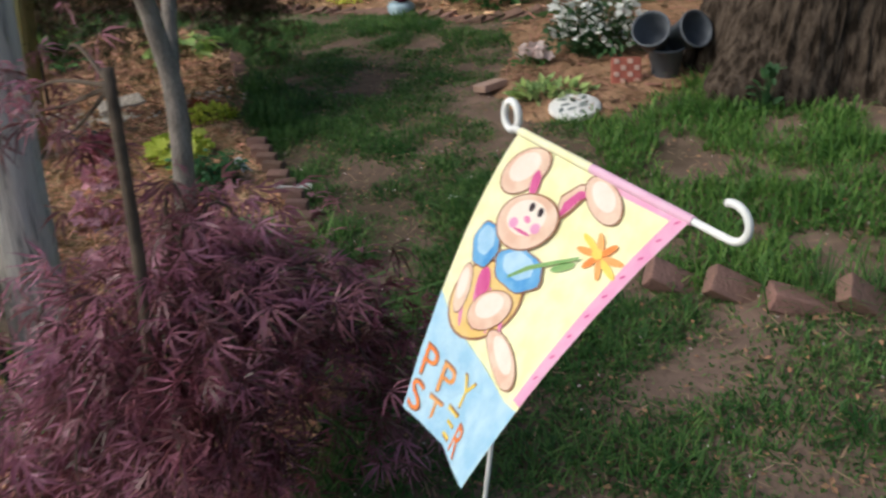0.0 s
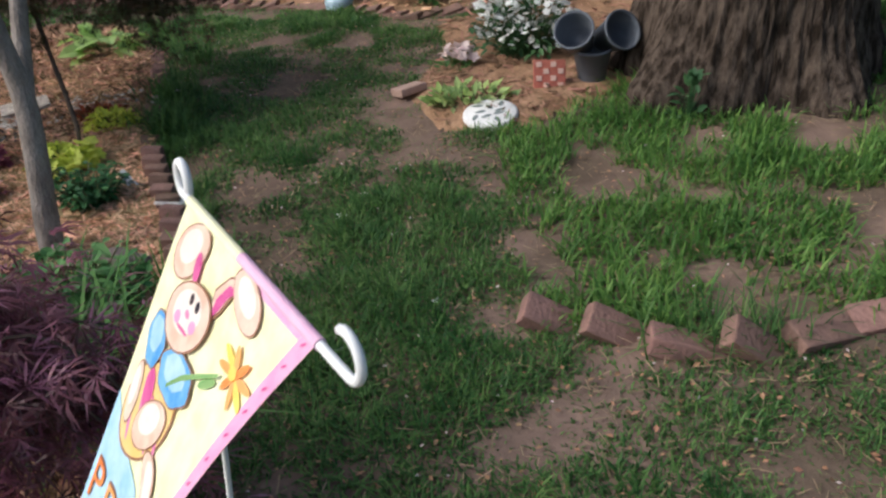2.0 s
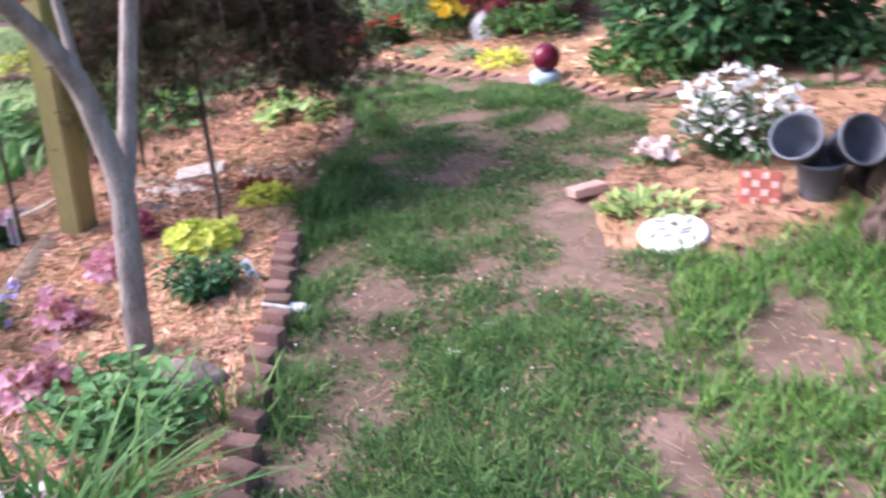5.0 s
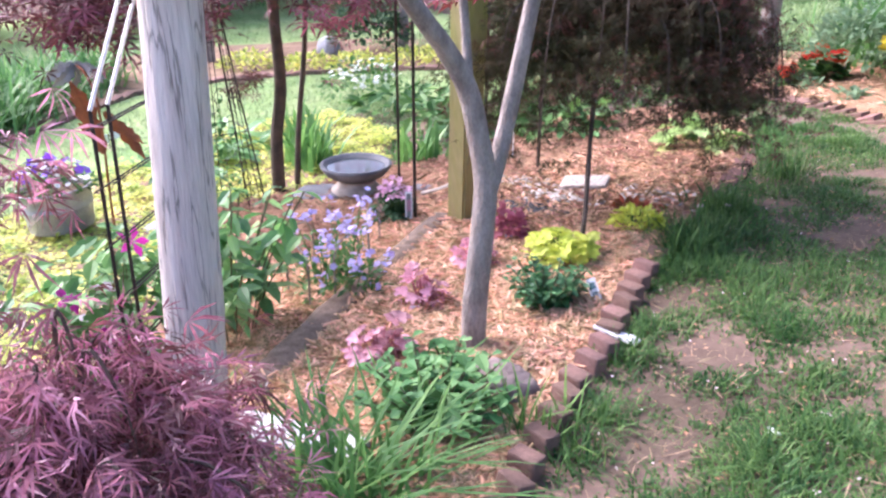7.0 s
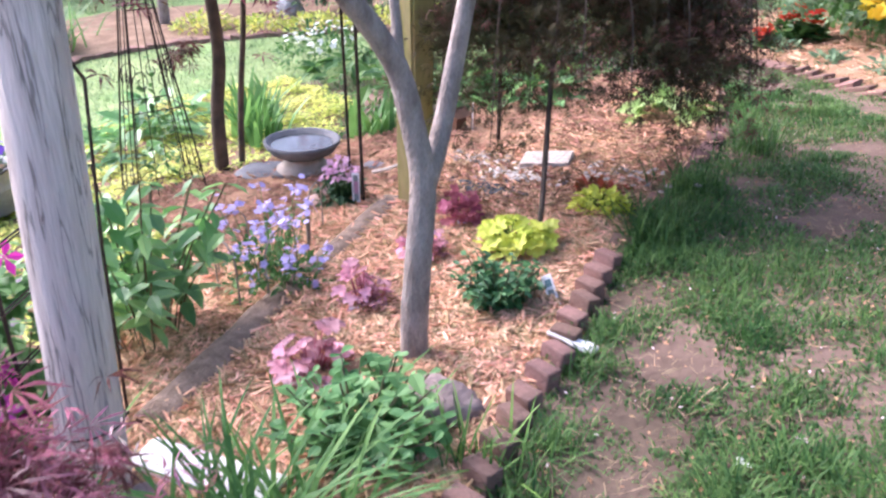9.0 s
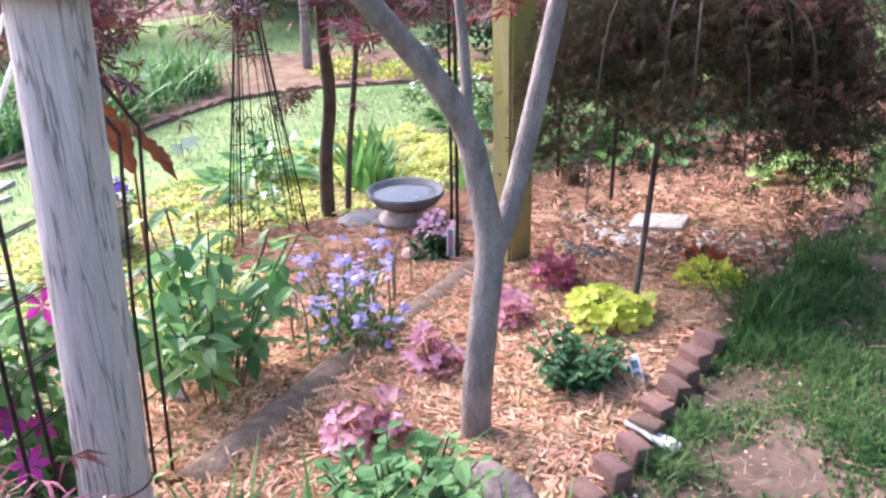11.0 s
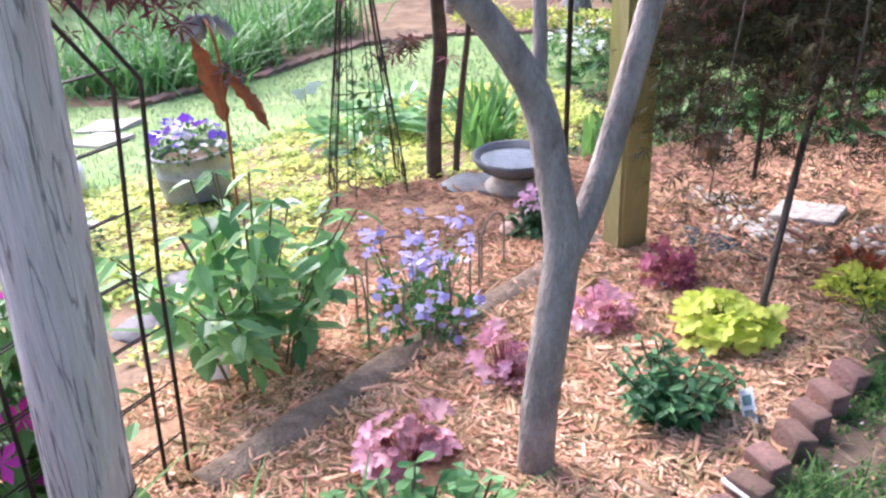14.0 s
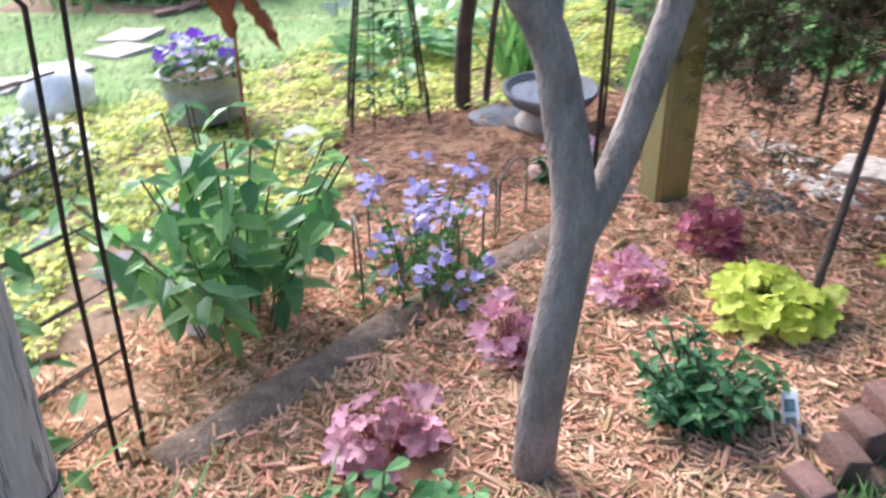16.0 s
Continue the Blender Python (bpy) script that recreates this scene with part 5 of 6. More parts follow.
def wash_tub():
    x, y = -3.96, 2.78
    e = thing("galvanised_tub", x, y, "galvanised metal tub planted with purple pansies", "planter")
    e.matrix_basis = pose(x, y, gz(x, y) + 0.055, 0, -4, 25)
    prof = [(0.0, 0.0), (0.175, 0.0), (0.178, 0.012), (0.189, 0.12), (0.193, 0.127), (0.193, 0.135), (0.190, 0.142), (0.198, 0.225), (0.206, 0.229), (0.206, 0.239), (0.196, 0.241), (0.192, 0.225), (0.182, 0.13), (0.17, 0.02)]
    smooth(part("tub", lathe(prof, 40), ZINC, e))
    part("soil", lathe([(0.0, 0.205), (0.1, 0.212), (0.188, 0.202)], 24), SOIL, e, "dark potting soil")
    for a in (0.4, 2.5, 4.6):
        part("foot", block(0.07, 0.05, 0.07, pose(0.1 * math.cos(a), 0.1 * math.sin(a), -0.044), 0.006), BRICK, e, "brick under the tub")
    rng = np.random.default_rng(51)
    P = dome(rng, 330, 0.22, 0.22, 0.16, 0.3) + [0, 0, 0.2]
    foliage("foliage", scatter(OVATE, P, outward(P * [1, 1, 0], rng, 0.2), rng.uniform(0.03, 0.05, 330), rng=rng), GREEN, e)
    for n, m, lab, s in ((34, PURPLE, "purple pansy flowers", 0.032), (26, WHITE, "white pansy flowers", 0.026)):
        Q = dome(rng, n, 0.21, 0.21, 0.20, 0.75) + [0.03, -0.02, 0.22]
        D = rng.normal(0, 1, (n, 3)) * [1, 1, 0.4]
        foliage("flower", scatter(petals(5, 0.42), Q, D, s, rolls=0.8, rng=rng), m, e, lab)


wash_tub()


def flower_stake():
    x, y = -3.52, 2.91
    e = thing("metal_flower_stake", x, y, "rusty metal garden stake with leaf and grey flower", "garden ornament")
    z = gz(x, y)
    pts = [(0, 0, -0.1), (0.02, 0, 0.3), (0.06, 0.0, 0.62), (0.05, 0.0, 0.82), (-0.02, -0.01, 0.93), (-0.1, -0.02, 0.96)]
    part("stem", tube(curve_points(pts, 6), 0.007, 8), RUST, e)

    def leaf(length, width, m):
        vs, fs = [], []
        n = 9
        for k in range(n + 1):
            u = k / n
            w = width * (math.sin(math.pi * min(1, u * 0.9 + 0.08)) ** 0.8) * (1.0 if k % 2 else 0.6)
            vs += [m @ Vector((-w, 0.03 * math.sin(u * 3) + 0.25 * w, u * length)), m @ Vector((0, 0.03 * math.sin(u * 3), u * length)), m @ Vector((w, 0.03 * math.sin(u * 3) + 0.25 * w, u * length))]
        for k in range(n):
            o = 3 * k
            fs += [(o, o + 1, o + 4, o + 3), (o + 1, o + 2, o + 5, o + 4)]
        return vs, fs
    for m, l, w in ((pose(0.06, -0.01, 0.52, 0, -15, 65), 0.40, 0.062), (pose(0.06, 0, 0.56, 0, -40, 65), 0.17, 0.032), (pose(0.07, 0.02, 0.74, 0, 148, 65), 0.32, 0.04), (pose(0.07, 0.03, 0.70, 20, 128, 65), 0.22, 0.03)):
        part("leaf", leaf(l, w, m), RUST, e, "rusty sheet-metal leaf")
    for k in range(9):
        a = k * 40
        part("petal", leaf(0.17, 0.04, pose(-0.12, -0.02, 0.965, 0, 0, a) @ pose(0, 0, 0, 0, 118 + 8 * math.sin(k), 0)), GREYMETAL, e, "grey metal petal")


flower_stake()


def obelisk():
    x, y = -3.45, 3.56
    e = thing("garden_obelisk", x, y, "black wire garden obelisk with scrolls", "trellis")
    H = 1.45
    corners = [(math.cos(a) * 0.265, math.sin(a) * 0.265) for a in (0.6, 2.17, 3.74, 5.31)]
    prof = ((0, 1.0), (0.3, 0.82), (0.7, 0.56), (1.1, 0.33), (1.35, 0.22), (H, 0.26))
    for a, b in corners:
        part("leg", tube([(a * s, b * s, h - (0.06 if h == 0 else 0)) for h, s in prof], 0.0052, 8), IRON, e)
    for i in range(4):
        (a, b), (c, d) = corners[i], corners[(i + 1) % 4]
        for s0, s1 in ((0.28, 0.1), (0.72, 0.9)):
            ax, ay = a + (c - a) * s0, b + (d - b) * s0
            part("bar", tube([(ax * 0.98, ay * 0.98, 0.0), (ax * 0.7 + (c - a) * 0.08 * (0.5 - s0), ay * 0.7, 0.5), (ax * 0.36, ay * 0.36, 1.05), (ax * 0.24, ay * 0.24, H)], 0.0028, 6), IRON, e)
        for h, s in ((0.12, 0.93), (0.62, 0.61)):
            mx, my = (a + c) / 2 * s, (b + d) / 2 * s
            tx, ty = (c - a) / 2 * s, (d - b) / 2 * s
            for q in (-1, 1):
                pts = []
                for t in np.linspace(0, 7.5, 22):
                    r = 0.9 * math.exp(-0.16 * t)
                    pts.append((mx + tx * q * (0.5 + 0.45 * r * math.cos(t)), my + ty * q * (0.5 + 0.45 * r * math.cos(t)), h + 0.075 * r * math.sin(t) + 0.03))
                part("scroll", tube(pts, 0.0024, 5), IRON, e)
    for h, s in ((0.02, 0.99), (0.5, 0.69), (1.0, 0.39), (1.35, 0.22)):
        part("ring", tube([(a * s, b * s, h) for a, b in corners + corners[:1]], 0.0032, 6), IRON, e)
    rng = np.random.default_rng(52)
    P = dome(rng, 150, 0.09, 0.09, 0.75, 0.15)
    foliage("vine", scatter(OVATE, P, outward(P, rng, 0.1, 1.0), rng.uniform(0.03, 0.06, 150), rng=rng), GREEN, e, "green climbing shoots")


obelisk()


def bird_bath():
    x, y = -2.96, 4.15
    z = gz(x, y)
    e = thing("bird_bath", x, y, "low grey cast-stone bird bath", "bird bath")
    h = -0.19 - z
    prof = [(0.0, 0.03), (0.145, 0.03), (0.15, 0.055), (0.125, 0.075), (0.105, 0.10), (0.115, h - 0.085), (0.135, h - 0.075)]
    smooth(part("pedestal", lathe(prof, 28), PALESTONE, e, "buff stone pedestal"))
    part("plinth", block(0.27, 0.27, 0.07, pose(0, 0, 0.01, 0, 0, 30), 0.01), STONE, e, "square grey plinth")
    bowl = [(0.0, h - 0.085), (0.11, h - 0.08), (0.17, h - 0.055), (0.205, h - 0.012), (0.208, h + 0.004), (0.20, h + 0.010), (0.188, h + 0.004), (0.16, h - 0.022), (0.1, h - 0.036), (0.0, h - 0.04)]
    smooth(part("bowl", lathe(bowl, 44), STONE, e))
    part("water", lathe([(0.0, h - 0.014), (0.168, h - 0.014)], 32), WATER, e, "still water")


WATER = mat("still_water", (0.05, 0.06, 0.065), (0.07, 0.08, 0.085), 4, 0.08, spec=0.5)
bird_bath()
rock("flat_stone", -3.15, 4.02, 0.17, 0.15, 0.02, STONE, "flat dark stone beside the bird bath", 9, -0.3)
rock("flat_stone", -2.65, 4.40, 0.09, 0.07, 0.025, SLATE, "flat grey stone behind the bird bath", 12, 0.1)
for k, (sx, sy, a, b) in enumerate(((-3.45, 3.15, 0.12, 0.09), (-2.77, 2.12, 0.10, 0.08), (-3.22, 1.98, 0.11, 0.08), (-2.32, 3.09, 0.05, 0.08), (-2.40, 2.34, 0.10, 0.08), (-2.75, 2.55, 0.11, 0.09))):
    rock("stepping_stone", sx, sy, a, b, 0.03, GREYSTONE if k in (0, 3) else SLATE, "flat stone set in golden ground cover", 20 + k, 0.25, 40 * k)


def paver(x, y, sx, sy, turn, material, label, h=0.045, lift=0.012, tilt=0):
    ob = part("paver", block(sx, sy, h, None, 0.008), material)
    ob.matrix_basis = pose(x, y, gz(x, y) + lift, tilt, -6.5, turn)
    return tagged(ob, label, "paving stone")


paver(-1.83, 4.85, 0.25, 0.19, 30, ROUGHPAVE, "pale rough pebbled paver lying on the mulch", 0.045, 0.045)
for k, (px_, py_, s) in enumerate(((-5.75, 2.0, 0.4), (-6.1, 2.36, 0.42), (-6.6, 2.45, 0.42), (-5.5, 1.6, 0.4))):
    paver(px_, py_, s, s * 0.75, 20 + 15 * k, PALEPAVE, "pale concrete stepping stone in the lawn", 0.05, 0.015)


def slate_heap(x, y, r, n, material, seed, label):
    """A patch of loose dark pebbles."""
    e = thing("pebbles", x, y, label, "pebbles")
    rng = np.random.default_rng(seed)
    P = np.stack([rng.normal(0, r, n), rng.normal(0, r * 0.5, n), np.zeros(n)], 1)
    shape = ([(0, 0, 0.3), (1, 0, -0.1), (0.3, 0.8, -0.1), (-0.8, 0.5, -0.1), (-0.8, -0.5, -0.1), (0.3, -0.8, -0.1)], [(0, 1, 2), (0, 2, 3), (0, 3, 4), (0, 4, 5), (0, 5, 1)])
    P[:, 2] = [gz(x + a, y + b) - gz(x, y) + 0.046 for a, b in P[:, :2]]
    foliage("pebble", scatter(shape, P, rng.normal(0, 1, (n, 3)) * [1, 1, 0.15], rng.uniform(0.010, 0.026, n), rng=rng), material, e)


slate_heap(-1.84, 4.40, 0.09, 130, DARKPEB, 61, "heap of dark grey pebbles on the mulch")
slate_heap(-1.84, 4.62, 0.10, 150, PALEBITS, 64, "scatter of pale mosaic stone bits")
slate_heap(-2.17, 4.72, 0.10, 90, DARKPEB2, 62, "scattered grey gravel on the bed")
slate_heap(-1.45, 4.85, 0.15, 70, DARKPEB2, 63, "scattered grey gravel by the edging")


def iron_stakes():
    for x, y, top, r, label in ((-2.36, 5.06, 1.7, 0.011, "straight black iron garden pole"), (-2.22, 3.97, 1.6, 0.008, "thin black iron plant stake"), (-2.75, 4.3, 1.3, 0.008, "thin dark plant stake"), (-2.95, 5.2, 1.5, 0.010, "dark green garden pole")):
        e = thing("iron_stake", x, y, label, "stake", "iron stakes")
        part("rod", tube([(0, 0, -0.1), (0.03, -0.02, top * 0.5), (0.07, -0.05, top)], r, 8), IRON, e)
        part("finial", lathe([(0.0, top - 0.01), (r * 1.6, top), (r * 1.8, top + 0.015), (0.0, top + 0.035)], 10), IRON, e).location = (0.07, -0.05, 0)


iron_stakes()


def stick(x, y, x1, y1, z0, z1, r, material, label):
    e = thing("branch", x, y, label, "branch")
    part("wood", limb([(0, 0, z0), ((x1 - x) / 2, (y1 - y) / 2, (z0 + z1) / 2 + 0.01), (x1 - x, y1 - y, z1 + gz(x1, y1) - gz(x, y))], r, r * 0.7, 7, 0.1, 2, 5), material, e)


stick(-2.52, 4.28, -2.10, 4.20, 0.05, 0.22, 0.011, PALESTONE, "pale dry branch leaning against the post")
stick(-2.55, 4.95, -2.2, 5.12, 0.03, 0.03, 0.008, PALESTONE, "pale dry stick on the mulch")


def wood_feeder():
    x, y = -2.75, 5.12
    e = thing("wooden_feeder", x, y, "small brown wooden bird feeder on the ground", "bird feeder")
    e.scale = (0.6, 0.6, 0.6)
    part("tray", block(0.2, 0.2, 0.02, pose(0, 0, 0.06), 0.004), DARKWOOD, e)
    part("wall", block(0.12, 0.14, 0.14, pose(0, 0, 0.14), 0.004), DARKWOOD, e)
    for s in (-1, 1):
        part("roof_panel", block(0.14, 0.22, 0.014, pose(s * 0.05, 0, 0.235, 0, s * 32, 0), 0.003), DARKWOOD, e)
        part("foot", block(0.03, 0.18, 0.07, pose(s * 0.07, 0, 0.02), 0.003), DARKWOOD, e)
    part("white_rod", tube([(0.16, 0.05, -0.02), (0.17, 0.05, 0.35)], 0.007, 8), PLASTIC, e, "thin white rod")


wood_feeder()
for k, (ix, iy, n, h) in enumerate(((-4.0, 4.45, 40, 0.42), (-3.75, 4.42, 24, 0.36), (-4.35, 4.75, 30, 0.4), (-3.2, 4.85, 26, 0.32))):
    strap_clump("iris", ix, iy, "clump of broad upright iris leaves", "plant", n, h, 0.045, STRAP, 70 + k, 0.4, 0.09, apart=True)
for k, (hx, hy, r, m) in enumerate(((-4.75, 6.0, 0.38, GREEN), (-4.0, 5.7, 0.3, GREEN), (-3.4, 5.6, 0.32, GREEN), (-2.8, 5.9, 0.3, GREEN), (-4.4, 3.9, 0.3, BRIGHT), (-4.9, 4.3, 0.3, BRIGHT))):
    leaf_clump("hosta", hx, hy, "green hosta clump among the ground cover", "plant", OVATE, 0.17, 70, r, r, 0.24, m, 80 + k, -0.05, None, 0.4, "hostas")
leaf_clump("hosta", -1.75, 5.86, "bright lime-green hosta at the bed edge", "plant", BROAD, 0.17, 40, 0.20, 0.19, 0.18, HOSTALIME, 90, -0.05, GREEN, 0.4, apart=True)
leaf_clump("azalea", -5.6, 6.2, "low shrub with white flowers by the lawn", "shrub", OVATE, 0.06, 420, 0.42, 0.42, 0.42, GREEN, 91, 0.1, None, 0.4, "", (FIVE, 0.04, 46, 0.25, 0.45, WHITE, "white flowers"))
leaf_clump("candytuft", -3.4, 1.92, "spreading candytuft covered in white flowers", "flowering plant", SIMPLE, 0.045, 700, 0.42, 0.36, 0.26, DEEP, 92, 0.3, None, 0.4, "", (petals(5, 0.4), 0.022, 170, 0.2, 0.3, WHITE, "white flower heads"))
rock("white_rock", -4.75, 2.05, 0.26, 0.20, 0.17, WHITESTONE, "large whitish rock beside the path", 33, 0.25)
rock("boulder", -8.7, 8.0, 0.18, 0.17, 0.15, GREYSTONE, "grey boulder in the far bed", 34, 0.2)
for k, (fx, fy) in enumerate(((-1.10, 5.58), (-0.87, 4.36), (-0.93, 4.50), (-1.04, 4.95))):
    strap_clump("grass_tuft", fx, fy, "dense dark green grass tuft beside the bricks", "grass", 190, 0.17, 0.007, GRASS, 93 + k, 0.6, 0.075)
leaf_clump("dry_plant", -1.32, 4.62, "withered rust-brown plant in the mulch", "plant", OVATE, 0.05, 120, 0.12, 0.10, 0.08, RUSTLEAF, 94, 0.2)

rock("pale_stone", -2.44, 3.86, 0.06, 0.05, 0.045, PINKSTONE, "pale pinkish stone beside pink flowers", 41, 0.2)
rock("pale_stone", -2.50, 3.95, 0.05, 0.045, 0.05, PINKSTONE, "pale pinkish stone beside pink flowers", 42, 0.2)


def butterfly():
    x, y = BUTTERFLY
    e = thing("butterfly_stake", x, y, "white butterfly garden stake by the lawn", "garden ornament")
    part("stake", tube([(0, 0, -0.05), (0, 0, 0.14)], 0.005, 6), IRON, e)
    for q in (-1, 1):
        for w, h, up in ((0.13, 0.06, 0.13), (0.09, 0.05, 0.09)):
            pts = [(0.0, 0.0, up)] + [(0.035 * (1 + math.cos(a)), q * 0.5 * w * (1 + math.cos(a)), up + q * 0.02 + h * 0.5 * math.sin(a) + 0.25 * h * (1 + math.cos(a))) for a in np.linspace(-2.4, 2.4, 10)]
            part("wing", (pts, [(0, k, k + 1) for k in range(1, 10)]), WHITEPAINT, e)


BUTTERFLY = (-6.2, 3.95)
butterfly()

# ---- bed at the big tree ----


def plate():
    e = thing("stepping_stone", 0.655, 4.11, "round white stepping stone painted with dark leaves", "stepping stone")
    e.matrix_basis = pose(0.655, 4.11, gz(0.655, 4.11) + 0.02, 8, -8, 10) @ Matrix.Scale(0.78, 4)
    smooth(part("disc", lathe([(0.0, -0.02), (0.15, -0.02), (0.16, 0.0), (0.158, 0.02), (0.145, 0.028), (0.0, 0.028)], 36), WHITESTONE, e))
    rng = random.Random(5)
    for k in range(9):
        a, r = k * 0.7, 0.05 + 0.05 * (k % 2)
        m = pose(r * math.cos(a), r * math.sin(a), 0.0295, 0, 0, math.degrees(a) + rng.uniform(-50, 50))
        part("painted_leaf", ([m @ Vector((p[0] * 0.075 - 0.03, p[1] * 0.06, 0)) for p in OVATE[0]], OVATE[1]), INKGREY, e, "dark grey painted leaf")


plate()


def checker():
    """A clay tile with raised squares, standing on edge."""
    x, y = 0.935, 4.35
    e = thing("clay_tile", x, y, "red and cream checkered clay tile standing on edge", "tile")
    e.matrix_basis = pose(x, y, gz(x, y) - 0.01, -20, 0, 5)
    part("slab", block(0.15, 0.02, 0.17, pose(0, 0, 0.085), 0.004), TERRA, e)
    for i in range(4):
        for j in range(5):
            if (i + j) % 2 == 0:
                part("square", block(0.026, 0.004, 0.024, pose(-0.051 + 0.034 * i, -0.011, 0.022 + 0.032 * j), 0.001), CREAM, e)


TERRA = mat("terracotta", (0.42, 0.13, 0.09), (0.34, 0.10, 0.075), 10, 0.85, 0.3)
CREAM = mat("cream_glaze", (0.62, 0.42, 0.34), (0.55, 0.36, 0.30), 10, 0.7)
checker()


def pails():
    """Two open grey flowerpots lying and leaning together."""
    x, y = 1.14, 4.45
    e = thing("plastic_pots", x, y, "grey plastic nursery pots tipped together", "flower pot")
    e.scale = (0.7, 0.7, 0.7)
    prof = [(0.0, 0.0), (0.085, 0.0), (0.09, 0.01), (0.125, 0.21), (0.135, 0.212), (0.135, 0.232), (0.122, 0.232), (0.117, 0.2), (0.083, 0.012), (0.0, 0.012)]
    for m in (pose(0.0, 0.0, 0.02, 4, -4, 0), pose(-0.085, 0.05, 0.25, 50, -18, -10), pose(0.075, 0.1, 0.27, 58, 20, 15)):
        v, f = lathe(prof, 30)
        smooth(part("pot", ([m @ Vector(p) for p in v], f), GREYPLASTIC, e))


GREYPLASTIC = mat("grey_plastic", (0.085, 0.095, 0.115), (0.12, 0.13, 0.15), 6, 0.6, fine=0.1)
pails()
paver(0.265, 4.55, 0.15, 0.11, 35, PINKSTONE, "pinkish flagstone piece on edge of lawn", 0.04, 0.03, -12)
leaf_clump("hosta", 0.55, 4.29, "white-edged striped hosta seedlings", "plant", SIMPLE, 0.07, 110, 0.19, 0.09, 0.10, PALEHOSTA, 100, 0.6, GREEN, 0.4)
leaf_clump("azalea", 0.85, 4.92, "azalea covered with white blossom", "shrub", OVATE, 0.05, 420, 0.28, 0.20, 0.33, DEEP, 101, 0.1, DEEP, 0.35, "", (petals(5, 0.42), 0.024, 300, 0.14, 0.42, WHITE, "white azalea blossom"))
leaf_clump("azalea", 0.505, 4.83, "small pale pink azalea sprig", "shrub", OVATE, 0.04, 60, 0.10, 0.10, 0.10, GREEN, 102, 0.1, None, 0.4, "", (petals(5, 0.4), 0.032, 36, 0.08, 0.15, PINKPALE, "pale pink blossom"))
paver(2.75, 3.85, 0.16, 0.14, 20, WHITESTONE, "white stone beside the big tree", 0.06, 0.04, 20)
leaf_clump("seedling", 1.47, 3.90, "green vine seedling at the tree foot", "plant", OVATE, 0.055, 36, 0.06, 0.05, 0.24, DEEP, 103, 0.1, DEEP, 0.1)

# ---- far bed ----


def gazing_ball():
    x, y = -0.335, 6.46
    e = thing("gazing_ball", x, y, "maroon glass gazing ball on a pale blue pot", "garden ornament")
    smooth(part("pot", lathe([(0.0, 0.0), (0.09, 0.0), (0.095, 0.015), (0.10, 0.05), (0.09, 0.072), (0.075, 0.082), (0.0, 0.082)], 32), BLUEPOT, e, "pale blue glazed pot"))
    bm = bmesh.new()
    bmesh.ops.create_uvsphere(bm, u_segments=40, v_segments=24, radius=0.088, matrix=pose(0, 0, 0.165))
    smooth(part("ball", bm, MAROON, e, "glossy maroon ball"))


BLUEPOT = mat("blue_glaze", (0.30, 0.42, 0.50), (0.38, 0.48, 0.55), 8, 0.4, coat=0.3)
MAROON = mat("maroon_glass", (0.13, 0.012, 0.03), (0.10, 0.008, 0.022), 3, 0.22, spec=0.3, fine=0.02)
gazing_ball()
leaf_clump("golden_plant", -0.75, 6.95, "low golden-green plant in the far bed", "plant", OVATE, 0.06, 160, 0.17, 0.14, 0.13, LIME, 110, 0.2)
for k, (fx, fy, m) in enumerate(((-1.55, 7.42, SAGE), (-2.02, 7.7, SAGE), (-1.12, 7.2, SAGE), (-2.3, 7.85, SAGE))):
    leaf_clump("seedling", fx, fy, "young grey-green bedding plant in mulch", "plant", OVATE, 0.07, 60, 0.10, 0.10, 0.11, m, 111 + k, 0.2, None, 0.3, "bedding plants")
leaf_clump("geranium", -2.08, 8.05, "potted geranium with red flowers", "flowering plant", ROUND, 0.08, 160, 0.17, 0.17, 0.22, GREEN, 116, 0.2, None, 0.3, "", (petals(5, 0.4), 0.05, 46, 0.22, 0.32, REDP, "bright red flower heads"))
leaf_clump("geranium", -2.18, 7.72, "small geranium with red flowers", "flowering plant", ROUND, 0.06, 60, 0.08, 0.08, 0.13, GREEN, 117, 0.2, None, 0.3, "", (petals(5, 0.4), 0.04, 14, 0.14, 0.22, REDP, "red flowers"))
leaf_clump("marigold", -1.47, 7.9, "yellow marigolds in the far bed", "flowering plant", SIMPLE, 0.05, 160, 0.16, 0.16, 0.34, GREEN, 118, 0.2, None, 0.3, "", (petals(6, 0.5), 0.06, 26, 0.34, 0.44, YELLOWP, "yellow flower heads"))
leaf_clump("boxwood", -1.78, 8.1, "airy grey-green shrub in the far bed", "shrub", SIMPLE, 0.08, 900, 0.42, 0.38, 0.62, SAGE, 119, 0.5)
leaf_clump("boxwood", -0.75, 7.75, "low leafy shrub in the far bed", "shrub", OVATE, 0.08, 420, 0.36, 0.3, 0.32, GREEN, 120, 0.2)
rock("white_rock", -1.12, 7.9, 0.14, 0.12, 0.16, GREYSTONE, "pale grey rock in the far bed", 35, 0.2)
leaf_clump("red_maple", -0.95, 8.35, "small red-leaved maple beyond the bed", "shrub", PALM, 0.13, 1500, 0.55, 0.55, 0.85, SCARLETD, 121, -0.1, DARKBARK, 0.45)
strap_clump("lily", -1.35, 8.8, "tall green lily stems", "plant", 60, 1.0, 0.05, BRIGHTG, 122, 0.35, 0.25, 0.4)
strap_clump("lily", -2.0, 8.9, "tall green lily stems", "plant", 60, 1.1, 0.05, BRIGHTG, 123, 0.35, 0.25, 0.4)
